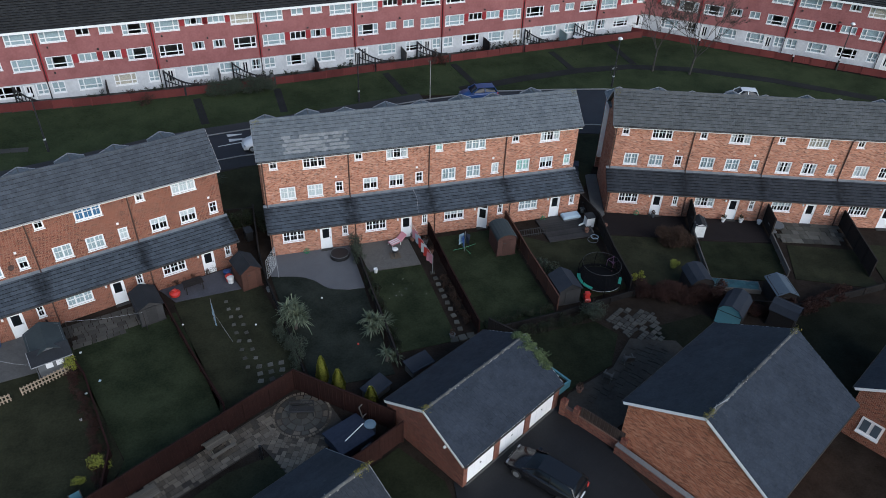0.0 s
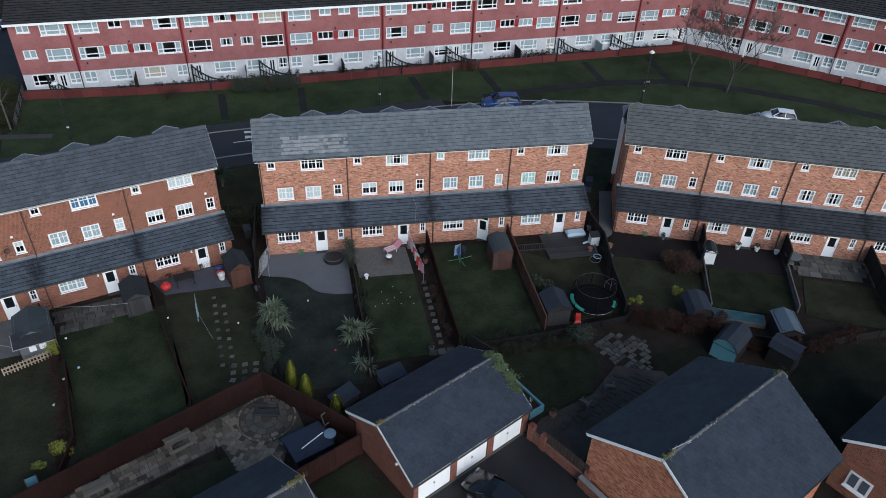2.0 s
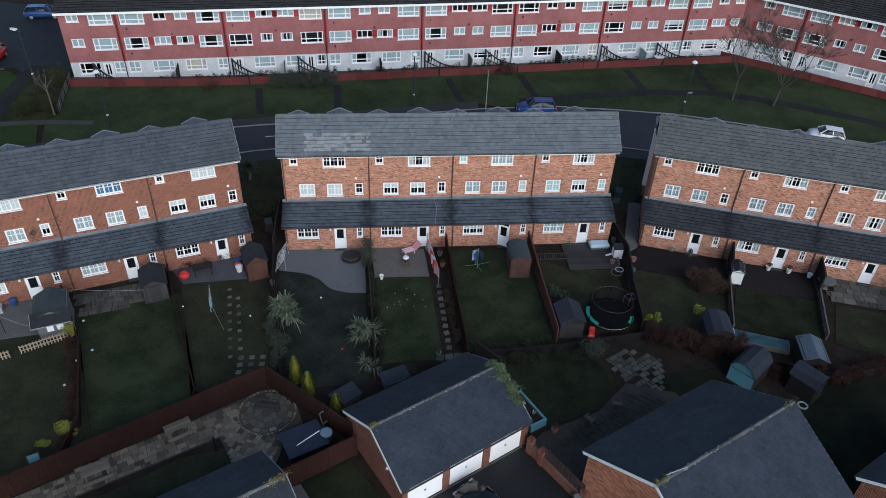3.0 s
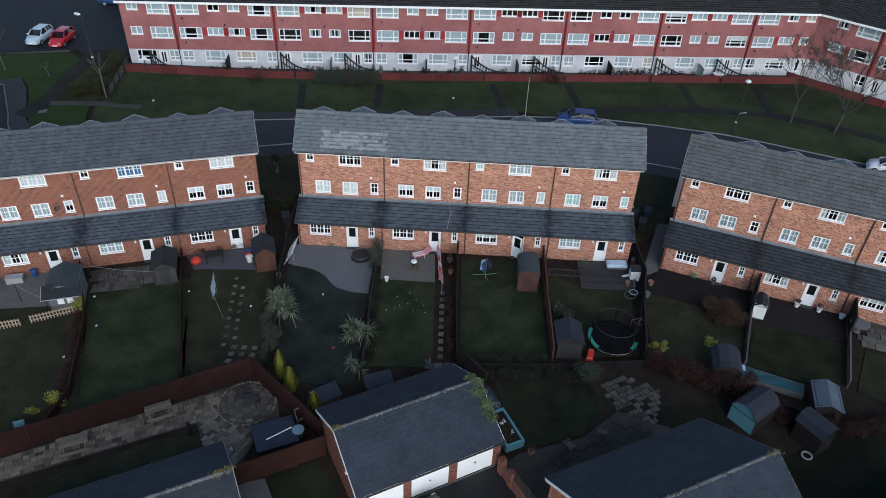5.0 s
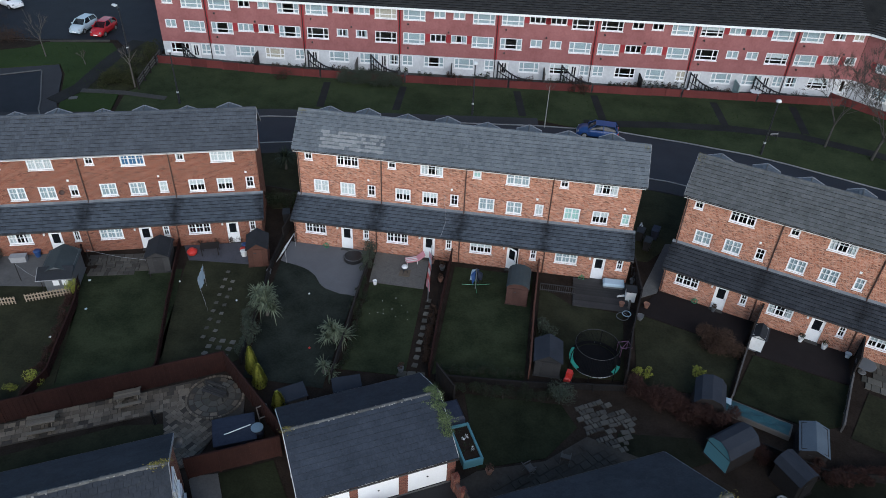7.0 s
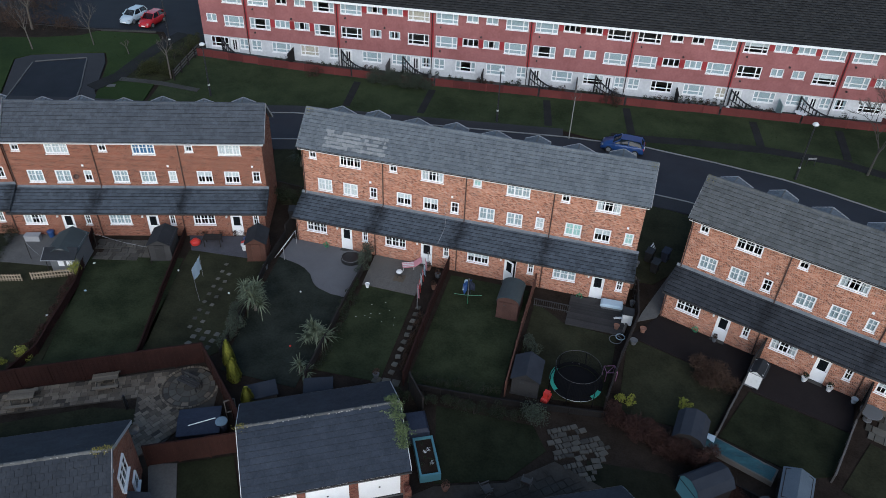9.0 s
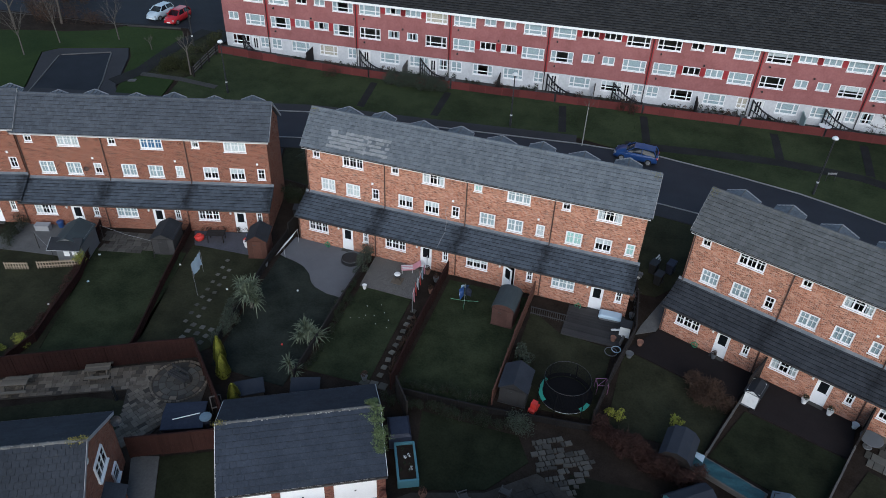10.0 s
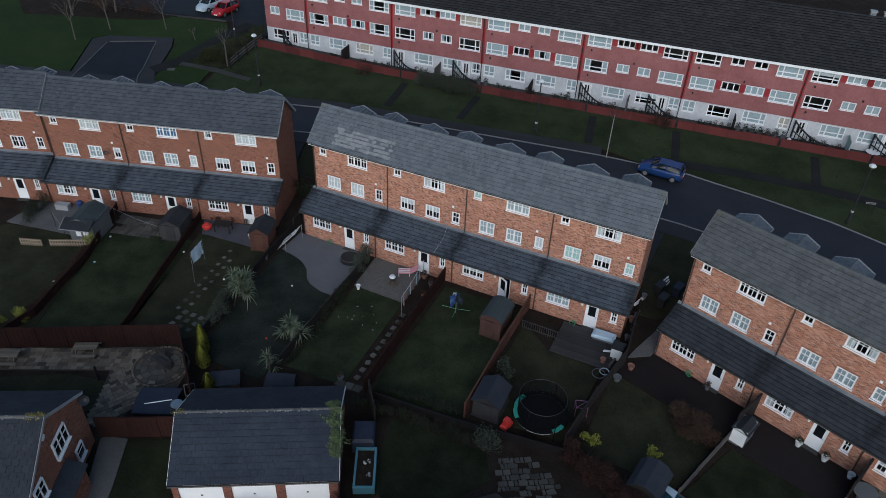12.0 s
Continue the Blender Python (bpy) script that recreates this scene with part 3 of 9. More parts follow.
def window(parent, x, z, w, h, y, lights=2, bars=(2, 2), blind=None, sill=True, transom=None, shares=None, rim=0.1):
    """A white plastic casement in an opening: frame, panes, and a blind or curtain where one shows. shares: widths of the lights as parts of the whole."""
    shares = shares or [1.0 / lights] * lights
    cuts = [sum(shares[:i]) for i in range(lights + 1)]
    key = ("win", round(w, 2), round(h, 2), lights, bars, sill, transom, tuple(shares))

    def make():
        t, d, hb, cells = rim, 0.07, 0.015, []
        nx, nz = bars
        for i in range(lights):
            xa, xb = w * cuts[i] + (t if i == 0 else 0.05), w * cuts[i + 1] - (t if i == lights - 1 else 0.05)
            cols = [(xa + (xb - xa) * k / nx + (hb if k else 0), xa + (xb - xa) * (k + 1) / nx - (hb if k < nx - 1 else 0)) for k in range(nx)]
            if transom:
                rows = [(t, h * transom - 0.04), (h * transom + 0.04, h - t)]
            else:
                split = [0.0, 0.58, 1.0] if nz == 2 else [k / nz for k in range(nz + 1)]
                rows = [(t + (h - 2 * t) * split[k] + (hb if k else 0), t + (h - 2 * t) * split[k + 1] - (hb if k < nz - 1 else 0)) for k in range(nz)]
            cells += [(*c, *r) for c in cols for r in rows]
        return weld(wall(0, w, 0, h, cells, 0.0, d).mesh("window"))
    win = part("window", cached(key, make), WHITE, parent, at=Matrix.Translation((x, y + 0.03, z)))
    if sill:
        part("window_sill", cached(("sill", round(w, 2)), lambda: Geo().box(-0.04, w + 0.04, -0.08, -0.032, -0.06, -0.002).mesh("window_sill")), WHITE, win)
    for i in range(lights):
        pw = w * shares[i] - 0.1
        pane = part("pane", cached(("pane", round(pw, 3), round(h, 2)), lambda: Geo().quad((0, 0, 0), (pw, 0, 0), (pw, 0, h - 0.13), (0, 0, h - 0.13)).mesh("pane")), GLASS, win, at=Matrix.Translation((w * cuts[i] + 0.05, 0.045, 0.065)))
        pane.visible_shadow = False
    if blind and blind[1] == "sides":
        def drapes():
            g, n = Geo(), 7
            for x0, x1 in ((0.04, w * 0.27), (w * 0.73, w - 0.04)):
                b0 = len(g.v)
                for k in range(n):
                    xx, yy = x0 + (x1 - x0) * k / (n - 1), 0.02 * math.sin(k * 2.4)
                    g.v += [(xx, yy, 0.02), (xx, yy, h - 0.04), (xx, yy + 0.01, 0.02), (xx, yy + 0.01, h - 0.04)]
                for k in range(n - 1):
                    a = b0 + 4 * k
                    g.f += [(a, a + 4, a + 5, a + 1), (a + 6, a + 2, a + 3, a + 7)]
            return g.mesh("curtain")
        part("curtain", cached(("drape", blind[0].name, round(w, 2), round(h, 2)), drapes), blind[0], win, at=Matrix.Translation((0, 0.13, 0)))
    elif blind:
        mat, drop = blind
        def slats():
            g, n = Geo(), max(3, int(h * drop / 0.09))
            for k in range(n):
                za = h - 0.05 - h * drop * 0.98 * k / n
                g.box(0.03, w - 0.03, 0, 0.012 + 0.006 * (k % 2), za - h * drop / n * 0.97, za)
            return g.mesh("blind")
        part("blind", cached(("blind", mat.name, round(w, 2), round(h, 2), drop), slats), mat, win, at=Matrix.Translation((0, 0.12, 0)))
    return win


def tile_courses(width, length, pitch_deg, tw=0.33, th=0.3, seed=1, thick=0.022, gap=0.011, uneven=0.02, edge=0.052):
    """Overlapping roof tiles in the plane x by slope (rising in +y); each one a shallow wedge, a little uneven."""
    rnd, g = random.Random(seed), Geo()
    c, s = math.cos(radians(pitch_deg)), math.sin(radians(pitch_deg))
    n, m = max(1, round(length / th)), max(1, round(width / tw))
    for i in range(n):
        a0, a1 = length * i / n, min(length, length * (i + 1) / n + 0.05)
        off = 0.5 * (i % 2)
        for k in range(-1, m + 1):
            xa, xb = max(0, (k + off) * width / m), min(width, (k + 1 + off) * width / m - gap)
            if xb - xa < 0.03:
                continue
            lift = thick + rnd.uniform(0, uneven)
            vs = []
            for x in (xa, xb):
                for a, l in ((a0, lift), (a0, lift + edge), (a1, 0.012), (a1, 0.0)):
                    vs.append((x, a * c - l * s, a * s + l * c))
            g.add(vs, [(1, 5, 6, 2), (0, 4, 5, 1), (0, 1, 2, 3), (4, 7, 6, 5), (0, 3, 7, 4)])
    return g


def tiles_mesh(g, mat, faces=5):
    """A mesh of tiles whose lower edges are coloured dark for dirt and the shadow gap."""
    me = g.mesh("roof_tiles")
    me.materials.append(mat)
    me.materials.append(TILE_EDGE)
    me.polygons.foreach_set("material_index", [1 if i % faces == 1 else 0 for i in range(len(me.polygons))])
    return me


def ridge_caps(g, a, b, r=0.11, n=None, seed=3):
    rnd = random.Random(seed)
    a, b = Vector(a), Vector(b)
    n = n or max(2, round((b - a).length / 0.42))
    d = (b - a) / n
    u = d.cross(Vector((0, 0, 1))).normalized()
    for i in range(n):
        p, q = a + d * i, a + d * (i + 0.97)
        k = r + rnd.uniform(-0.01, 0.015)
        vs = [e + u * x + Vector((0, 0, z)) for e in (p, q) for x, z in ((-k, -k * 0.7), (-k * 0.6, k * 0.3), (0, k * 0.55), (k * 0.6, k * 0.3), (k, -k * 0.7))]
        g.add(vs, [(0, 1, 6, 5), (1, 2, 7, 6), (2, 3, 8, 7), (3, 4, 9, 8), (4, 3, 2, 1, 0), (5, 6, 7, 8, 9)])
    return g


def leaf_clump(g, centre, radius, n, size, rnd, squash=1.0, up=0.0, slim=0.28):
    """Small leaves scattered through a lumpy volume."""
    for _ in range(n):
        while True:
            p = Vector((rnd.uniform(-1, 1), rnd.uniform(-1, 1), rnd.uniform(-1, 1)))
            if 0.05 < p.length < 1:
                break
        p *= (0.55 + 0.45 * rnd.random()) / max(0.4, p.length ** 0.5)
        p = Vector((p.x * radius, p.y * radius, p.z * radius * squash)) + Vector(centre)
        d = Vector((rnd.gauss(0, 1), rnd.gauss(0, 1), rnd.gauss(0, 0.7) + up)).normalized()
        u = d.cross(Vector((rnd.gauss(0, 1), rnd.gauss(0, 1), rnd.gauss(0, 1)))).normalized()
        s = size * rnd.uniform(0.6, 1.4)
        g.add([p - d * s * 0.5, p + u * s * slim, p + d * s * 0.6, p - u * s * slim], [(0, 1, 2, 3)])
    return g

# ---- ground, roads, garden surfaces ----
def grid_ground():
    g = Geo()
    xs = [-900, -500, -250, -140] + [-90 + 3 * i for i in range(64)] + [140, 250, 500, 900]
    ys = [-900, -500, -250, -120] + [-70 + 3 * i for i in range(50)] + [140, 250, 500, 900]
    for y in ys:
        for x in xs:
            g.v.append((x, y, terrain(max(-90, min(100, x)), max(-70, min(80, y))) - 0.03 - 0.09 * smooth01((y - front_line(x)) / 2)))
    n = len(xs)
    for j in range(len(ys) - 1):
        for i in range(n - 1):
            g.f.append((j * n + i, j * n + i + 1, (j + 1) * n + i + 1, (j + 1) * n + i))
    return g


solid("ground", grid_ground(), SOIL, "dark bare soil and thin winter grass", "ground", kind="structure")
# the street behind the terraces
FAR_KERB = [(-80, -4.0), (-45, 6.6), (-20, 14.2), (-8.6, 18.2), (-4.5, 18.9), (-0.35, 19.44), (10, 20.9), (18, 22.0), (25.85, 22.45), (32.3, 21.43), (38.1, 20.2), (41.4, 19.1), (55.3, 13.7), (91, -0.5)]
NEAR_KERB = [(-80, -10.0), (-45, 0.6), (-20, 8.8), (-10, 12.2), (-6.6, 13.3), (-4, 14.05), (-1.5, 14.5), (10, 14.9), (26.85, 14.4), (29.9, 14.0), (39, 11.4), (53, 6.2), (89, -8.0)]
draped("road", NEAR_KERB + FAR_KERB[::-1], 0.02, ASPHALT, "dark wet-looking asphalt street", "road", 2.0)
for line, a, b in ((FAR_KERB, 0.0, 0.1), (NEAR_KERB, -0.1, 0.0)):
    solid("kerb", ribbon(line, a, b, -0.1, 0.1), KERB, "pale concrete kerb along the street", "kerb", kind="structure")
solid("pavement", ribbon(NEAR_KERB, -1.7, -0.16, -0.1, 0.085), PAVEMENT, "grey asphalt pavement beside the street", "pavement", kind="structure")
solid("pavement", ribbon(FAR_KERB[:8], 0.16, 1.5, -0.1, 0.085), PAVEMENT, "grey asphalt pavement beside the verge", "pavement", kind="structure")
# painted marks in the street: two tapering bars and a thin line
marks = thing("road_marking", pose(-2.3, 17.6, terrain(-2.3, 17.6) + 0.02, 0, 0, 0), "worn white tapering bars and a line on the street", "road marking", kind="structure")
for (xa, ya), (xb, yb), (xc, yc) in (((-0.15, 1.25), (1.3, 1.05), (-0.05, 0.76)), ((0.0, 0.28), (1.6, 0.05), (0.05, -0.29))):
    part("painted_bar", recalc(Geo().prism([(xa, ya), (xb, yb + 0.06), (xb, yb - 0.06), (xc, yc)], -0.02, 0.014).mesh("painted_bar")), PAINT_LINE, marks)
part("painted_line", Geo().bar((-1.0, -0.95, 0.0), (4.5, -0.1, 0.0), 0.11, 0.026), PAINT_LINE, marks)
FLAT_DEG = 5.5
FLAT0, FLAT_A = (-24.01, 28.13), radians(FLAT_DEG)


def flat_pt(u, v):
    return (FLAT0[0] + u * math.cos(FLAT_A) - v * math.sin(FLAT_A), FLAT0[1] + u * math.sin(FLAT_A) + v * math.cos(FLAT_A))


# grass between the street and the flats
draped("verge_grass", [(-23.0, 14.8), (-9.0, 19.7), (-0.6, 21.0), (10, 22.45), (18, 23.4), (22, 22.6), (25.9, 22.62), (32.35, 21.6), (38.15, 20.37), (41.5, 19.27), (55.4, 13.87), (80, 4.2), (74, 12.6), (58.6, 26.0), (50.0, 33.2), flat_pt(70, -2.4), flat_pt(0, -2.4), (-24.5, 22)], 0.03, GRASS_VERGE, "dark green mown verge in front of the flats", "grass", 2.5)
solid("footpath", ribbon([(22.5, 23.6), (30, 24.6), (37, 25.0), (43.5, 24.6), (50, 22.4), (58, 17.8), (67, 11.2)], -0.6, 0.6, -0.05, 0.06), PATH_DARK, "dark asphalt footpath curving over the grass", "footpath", kind="structure")
for k, (a, b) in enumerate((((-5.0, 26.6), (-4.3, 21.3)), ((3.2, 27.4), (3.4, 22.3)), ((15.3, 28.8), (16.3, 23.7)), ((23.5, 29.6), (24.4, 24.6)), ((36.1, 30.6), (36.6, 25.2)), ((44.4, 31.4), (44.3, 25.2)))):
    solid("footpath", ribbon([a, b], -0.38, 0.38, -0.05, 0.055), PATH_DARK, "short dark asphalt path over the grass to the flats", "footpath", kind="structure")
solid("forecourt", ribbon([flat_pt(-0.5, -1.25), flat_pt(75, -1.25)], -1.1, 1.2, -0.1, 0.05), CONCRETE_DARK, "dark grey concrete strip under the flats' windows", "pavement", kind="structure")
# the turning head and the car park to the west of the flats
draped("verge_grass", [(-62, 6), (-37.2, 8.0), (-36.7, 10.5), (-41.1, 18.0), (-40.1, 19.6), (-33.2, 22.7), (-31.4, 20.6), (-28.6, 14.8), (-27.2, 12.0), (-23.4, 14.6), (-24.6, 19.2), (-26.0, 24.0), (-31.0, 29.4), (-39.0, 27.6), (-48, 26.0), (-62, 24)], 0.03, GRASS_BRIGHT, "fresh green grass with bare patches under trees", "grass", 2.5)
draped("pavement", [(-36.4, 6.0), (-36.4, 10.4), (-40.9, 17.9), (-40.0, 19.4), (-33.2, 22.5), (-31.6, 20.4), (-28.8, 14.6), (-25.6, 11.4), (-26, 8)], 0.012, PAVEMENT, "dark asphalt pavement round the turning head", "pavement", 2.0)
draped("road", [(-35.6, 4.8), (-35.9, 11.0), (-38.6, 18.0), (-34.0, 20.7), (-29.9, 13.5), (-27.2, 8.8)], 0.02, CAR_PARK, "blue-grey asphalt turning head", "road", 2.0)
for line in ([(-35.4, 9.4), (-36.1, 11.2), (-38.6, 17.8)], [(-38.5, 18.1), (-34.1, 20.7)], [(-33.9, 20.5), (-30.6, 14.9), (-29.9, 13.4), (-28.2, 11.2)]):
    solid("kerb", ribbon(line, -0.06, 0.06, -0.1, 0.1), CONCRETE, "grey concrete kerb round the turning head", "kerb", kind="structure")
draped("car_park", [(-62, 25.5), (-39.0, 28.6), (-31.0, 30.6), (-26.5, 26.2), (-24.6, 27.2), (-26.6, 46), (-62, 60)], 0.025, CAR_PARK, "blue-black asphalt car park with faded lines", "car park", 3.0)
solid("kerb", ribbon([(-62, 24.9), (-39.0, 28.0), (-31.6, 30.0)], -0.07, 0.07, -0.1, 0.08), CONCRETE_DARK, "dark kerb at the edge of the car park", "kerb", kind="structure")
draped("verge_grass", [(-28.6, 17.4), (-24.0, 18.6), (-23.2, 19.8), (-23.9, 26.4), (-26.6, 31.0), (-28.6, 30.6), (-28.4, 24.0)], 0.045, GRASS_LITTER, "thin grass strewn with leaf litter beside the flats", "grass", 2.0)
solid("footpath", ribbon([(-29.6, 15.2), (-28.5, 18.4), (-28.6, 22.0), (-28.8, 26.0), (-28.5, 30.8)], -0.85, 0.75, -0.05, 0.065), PATH_DARK, "dark asphalt footpath from the turning head to the car park", "footpath", kind="structure")
solid("footpath", ribbon([(-28.0, 17.8), (-24.0, 18.6), (-19.6, 18.8)], -0.35, 0.35, -0.05, 0.075), CONCRETE_DARK, "grey footpath crossing the grass", "footpath", kind="structure")
draped("planting_bed", [(-62, 25.0), (-54, 19.5), (-46.9, 22.4), (-43.0, 23.7), (-38.8, 26.0), (-37.8, 28.2), (-39, 28.4), (-62, 25.3)], 0.05, SOIL, "bare brown earth under leafless trees", "soil", 2.0)
solid("manhole_cover", Geo().box(-0.4, 0.4, -0.3, 0.3, 0.0, 0.05), CONCRETE, "pale concrete inspection cover in the grass", "manhole cover", pose(-28.0, 16.25, terrain(-28.0, 16.25) + 0.03, 0, 0, 20))
# front plots and the gaps between the terraces
draped("front_lawn", [(26.2, 3.0), (27.6, 3.0), (31.8, 8.4), (34, 11.2), (26.0, 13.0), (25.6, 7.0)], 0.03, GRASS_DULL, "dark lawn beside the terrace end", "grass", 2.0)
draped("front_lawn", [(-3.4, 4.2), (-0.2, 5.0), (-0.05, 13.0), (-7.4, 11.4), (-6.0, 6.8)], 0.03, GRASS_DULL, "dark lawn with shrubs beside the terrace end", "grass", 2.0)
draped("front_lawn", [(-23, 2.0), (-8, 6.6), (-6.2, 7.0), (-7.6, 11.2), (-9.4, 10.6), (-23, 6.6)], 0.025, PAVEMENT, "grey front gardens and parking bays", "front garden", 2.0)
draped("front_lawn", [(0, 6.6), (25.8, 6.6), (26, 13.4), (15, 14.4), (0, 13.0)], 0.025, PAVEMENT, "grey front gardens and parking bays", "front garden", 2.0)
draped("front_lawn", [(31.4, 6.4), (54, -1.6), (56, 5.4), (40, 11.2), (34.6, 12.6)], 0.025, PAVEMENT, "grey front gardens and parking bays", "front garden", 2.0)


def lawn(name, outline, mat, label, category="grass", lift=0.0, kind="structure"):
    """A flat garden surface with a rounded edge."""
    return solid(name, recalc(Geo().prism(outline, -0.12, 0.02 + lift).mesh(name)), mat, label, category, kind=kind)


lawn("lawn", [(-21.5, -10.0), (-15.2, -8.2), (-12.6, -9.8), (-9.9, -17.2), (-11.2, -20.1), (-22, -26), (-30, -20)], GRASS_DULL, "dull dark olive lawn behind a picket fence")
lawn("lawn", [(-13.9, -6.9), (-7.2, -4.9), (-4.6, -13.6), (-4.6, -16.6), (-10.6, -20.0), (-9.9, -17.0)], GRASS, "dark green lawn between two board fences")
lawn("lawn", [(-7.3, -3.9), (-1.4, -2.6), (-0.2, -7.6), (0.6, -12.6), (-0.6, -14.2), (-4.2, -16.4)], GRASS_DULL, "dark lawn with stepping stones")
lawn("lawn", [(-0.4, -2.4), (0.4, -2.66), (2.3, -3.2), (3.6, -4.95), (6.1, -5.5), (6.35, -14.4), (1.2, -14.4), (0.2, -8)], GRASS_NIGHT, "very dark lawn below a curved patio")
lawn("lawn", [(6.9, -3.7), (10.9, -3.75), (11.2, -12.4), (7.0, -12.6)], GRASS, "dark green narrow lawn")
lawn("lawn", [(12.8, -0.6), (18.8, -0.6), (18.8, -11.6), (12.9, -11.9)], GRASS, "dark green square lawn")
lawn("lawn", [(19.4, -1.7), (21.6, -3.3), (25.4, -3.7), (25.2, -10.2), (19.3, -10.8)], GRASS_DULL, "mossy dull lawn with a trampoline on it")
lawn("lawn", [(26.2, -3.4), (33.3, -5.8), (31.6, -10.6), (26, -10.4)], GRASS_DULL, "mossy dull lawn")
lawn("lawn", [(34.0, -6.2), (39.8, -8.0), (38.2, -11.6), (36.6, -12.2), (32.0, -10.5)], GRASS_DEEP, "dull dark lawn")
lawn("lawn", [(40.8, -8.4), (45.9, -10.4), (44.2, -15.0), (38.6, -12.4)], GRASS_DULL, "dull dark lawn")
lawn("lawn", [(47.0, -9.8), (53, -12), (52, -18), (45.2, -14.6)], GRASS_DULL, "dull dark lawn")
lawn("lawn", [(15.2, -13.2), (21.2, -13.0), (22.2, -14.6), (20.4, -17.2), (16.6, -18.6)], GRASS_DEEP, "dark lawn behind the garages")
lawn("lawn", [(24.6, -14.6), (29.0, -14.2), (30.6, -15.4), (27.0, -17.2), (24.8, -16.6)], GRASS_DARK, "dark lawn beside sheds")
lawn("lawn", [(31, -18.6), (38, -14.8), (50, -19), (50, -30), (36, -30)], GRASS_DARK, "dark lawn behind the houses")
lawn("lawn", [(-9.8, -22.6), (-4.4, -19.4), (-1.1, -18.6), (-0.8, -20.6), (-1.6, -21.6), (-9.4, -26)], GRASS_DULL, "dark olive strip of lawn below the paving")
lawn("lawn", [(2.55, -21.5), (5.2, -20.1), (7.2, -23.0), (7.4, -26.0), (5.6, -27.2), (4.2, -24.3)], GRASS_DEEP, "worn olive grass plot beside the garages")
lawn("path", [(1.0, -22.0), (2.5, -21.5), (4.15, -24.3), (5.6, -27.4), (4.2, -28), (2.9, -24.9)], CONCRETE, "grey concrete side path", "path", 0.02)
lawn("driveway", [(7.65, -23.2), (15.2, -19.02), (16.4, -21.2), (17.4, -23.8), (20, -33), (6, -36)], DRIVE, "black shiny asphalt garage forecourt", "driveway", 0.01)
# patios
lawn("patio", [(-0.4, -0.02), (6.0, -0.02), (6.15, -5.4), (5.0, -5.4), (3.9, -5.05), (3.3, -4.6), (2.7, -3.75), (2.0, -3.2), (1.2, -2.85), (0.4, -2.7), (-0.4, -2.5)], RESIN, "pale grey resin patio with a curved edge", "patio", 0.035)
lawn("patio", [(6.5, -0.02), (10.7, -0.02), (10.9, -3.7), (6.8, -3.65)], GRAVEL, "fawn gravel patch by the back door", "gravel", 0.02)
lawn("patio", [(-21.8, -6.3), (-15.4, -4.6), (-14.0, -8.4), (-16.2, -8.8), (-21.8, -9.8)], CONCRETE, "pale grey concrete patio", "patio", 0.03)
lawn("patio", [(-8.3, -2.2), (-2.6, -0.5), (-2.3, -3.4), (-7.2, -3.8)], SLATE_BLUE, "blue-grey slate patio by the back door", "patio", 0.03)
lawn("patio", [(28.2, -0.6), (34.6, -2.7), (33.4, -5.7), (26.3, -3.3)], SLAB_BROWN, "dark brown block paving", "patio", 0.03)
lawn("patio", [(34.9, -2.9), (40.5, -4.8), (39.9, -7.9), (34.2, -6.1)], SLAB_BROWN, "dark brown block paving", "patio", 0.03)
lawn("path", [(28.02, -0.76), (30.26, 5.55), (29.27, 5.9), (26.96, -0.6), (26.7, -1.6)], CONCRETE, "grey concrete side passage", "path", 0.03)
lawn("path", [(15.4, -19.9), (16.6, -18.8), (20.4, -17.4), (22.8, -15.2), (25.8, -16.2), (26.2, -18.2), (17.6, -22.4)], MOSSY, "mossy brown concrete strip behind the house", "path", 0.01)
deck = thing("decking", pose(0, 0, 0), "dark weathered timber decking by the back door", "decking", kind="structure")
for k in range(22):
    x0 = 21.8
    part("plank", cached("plank", lambda: Geo().box(0, 4.0, 0, 0.135, 0.02, 0.13).mesh("plank")), DECK, deck, at=Matrix.Translation((x0, -3.45 + 0.145 * k, 0)))

# ---- terraced houses ----
UNIT, LEAN_Z, TOP_Z, RIDGE_Y, RIDGE_Z, EAVE_Y, EAVE_Z, BACK_Y = 6.44, 3.33, 7.42, 4.07, 9.62, 1.72, 7.42, 6.15
HOLES_LOW = [(0.9, 2.57, 1.15, 2.1), (3.75, 4.65, 0.0, 2.07), (5.48, 5.95, 1.12, 2.05)]
HOLES_UP = [(1.17, 2.36, 3.75, 4.83), (3.27, 4.46, 3.72, 4.81), (5.43, 6.06, 3.85, 4.83), (0.6, 1.22, 6.5, 7.32), (3.08, 4.8, 6.27, 7.31)]


def side_wall(x0, x1, outline):
    """A wall across x with an outline of (y, z)."""
    n = len(outline)
    vs = [(x, y, z) for x in (x0, x1) for y, z in outline]
    fs = [tuple(range(n)), tuple(reversed(range(n, 2 * n)))] + [(i, n + i, n + (i + 1) % n, (i + 1) % n) for i in range(n)]
    return recalc(Geo().add(vs, fs).mesh("side_wall"))


def roof_tiles(key, width, length, deg, seed, mat):
    def make():
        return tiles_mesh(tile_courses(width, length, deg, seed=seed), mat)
    return cached(("tiles", key, mat.name, width, round(length, 2), seed), make)


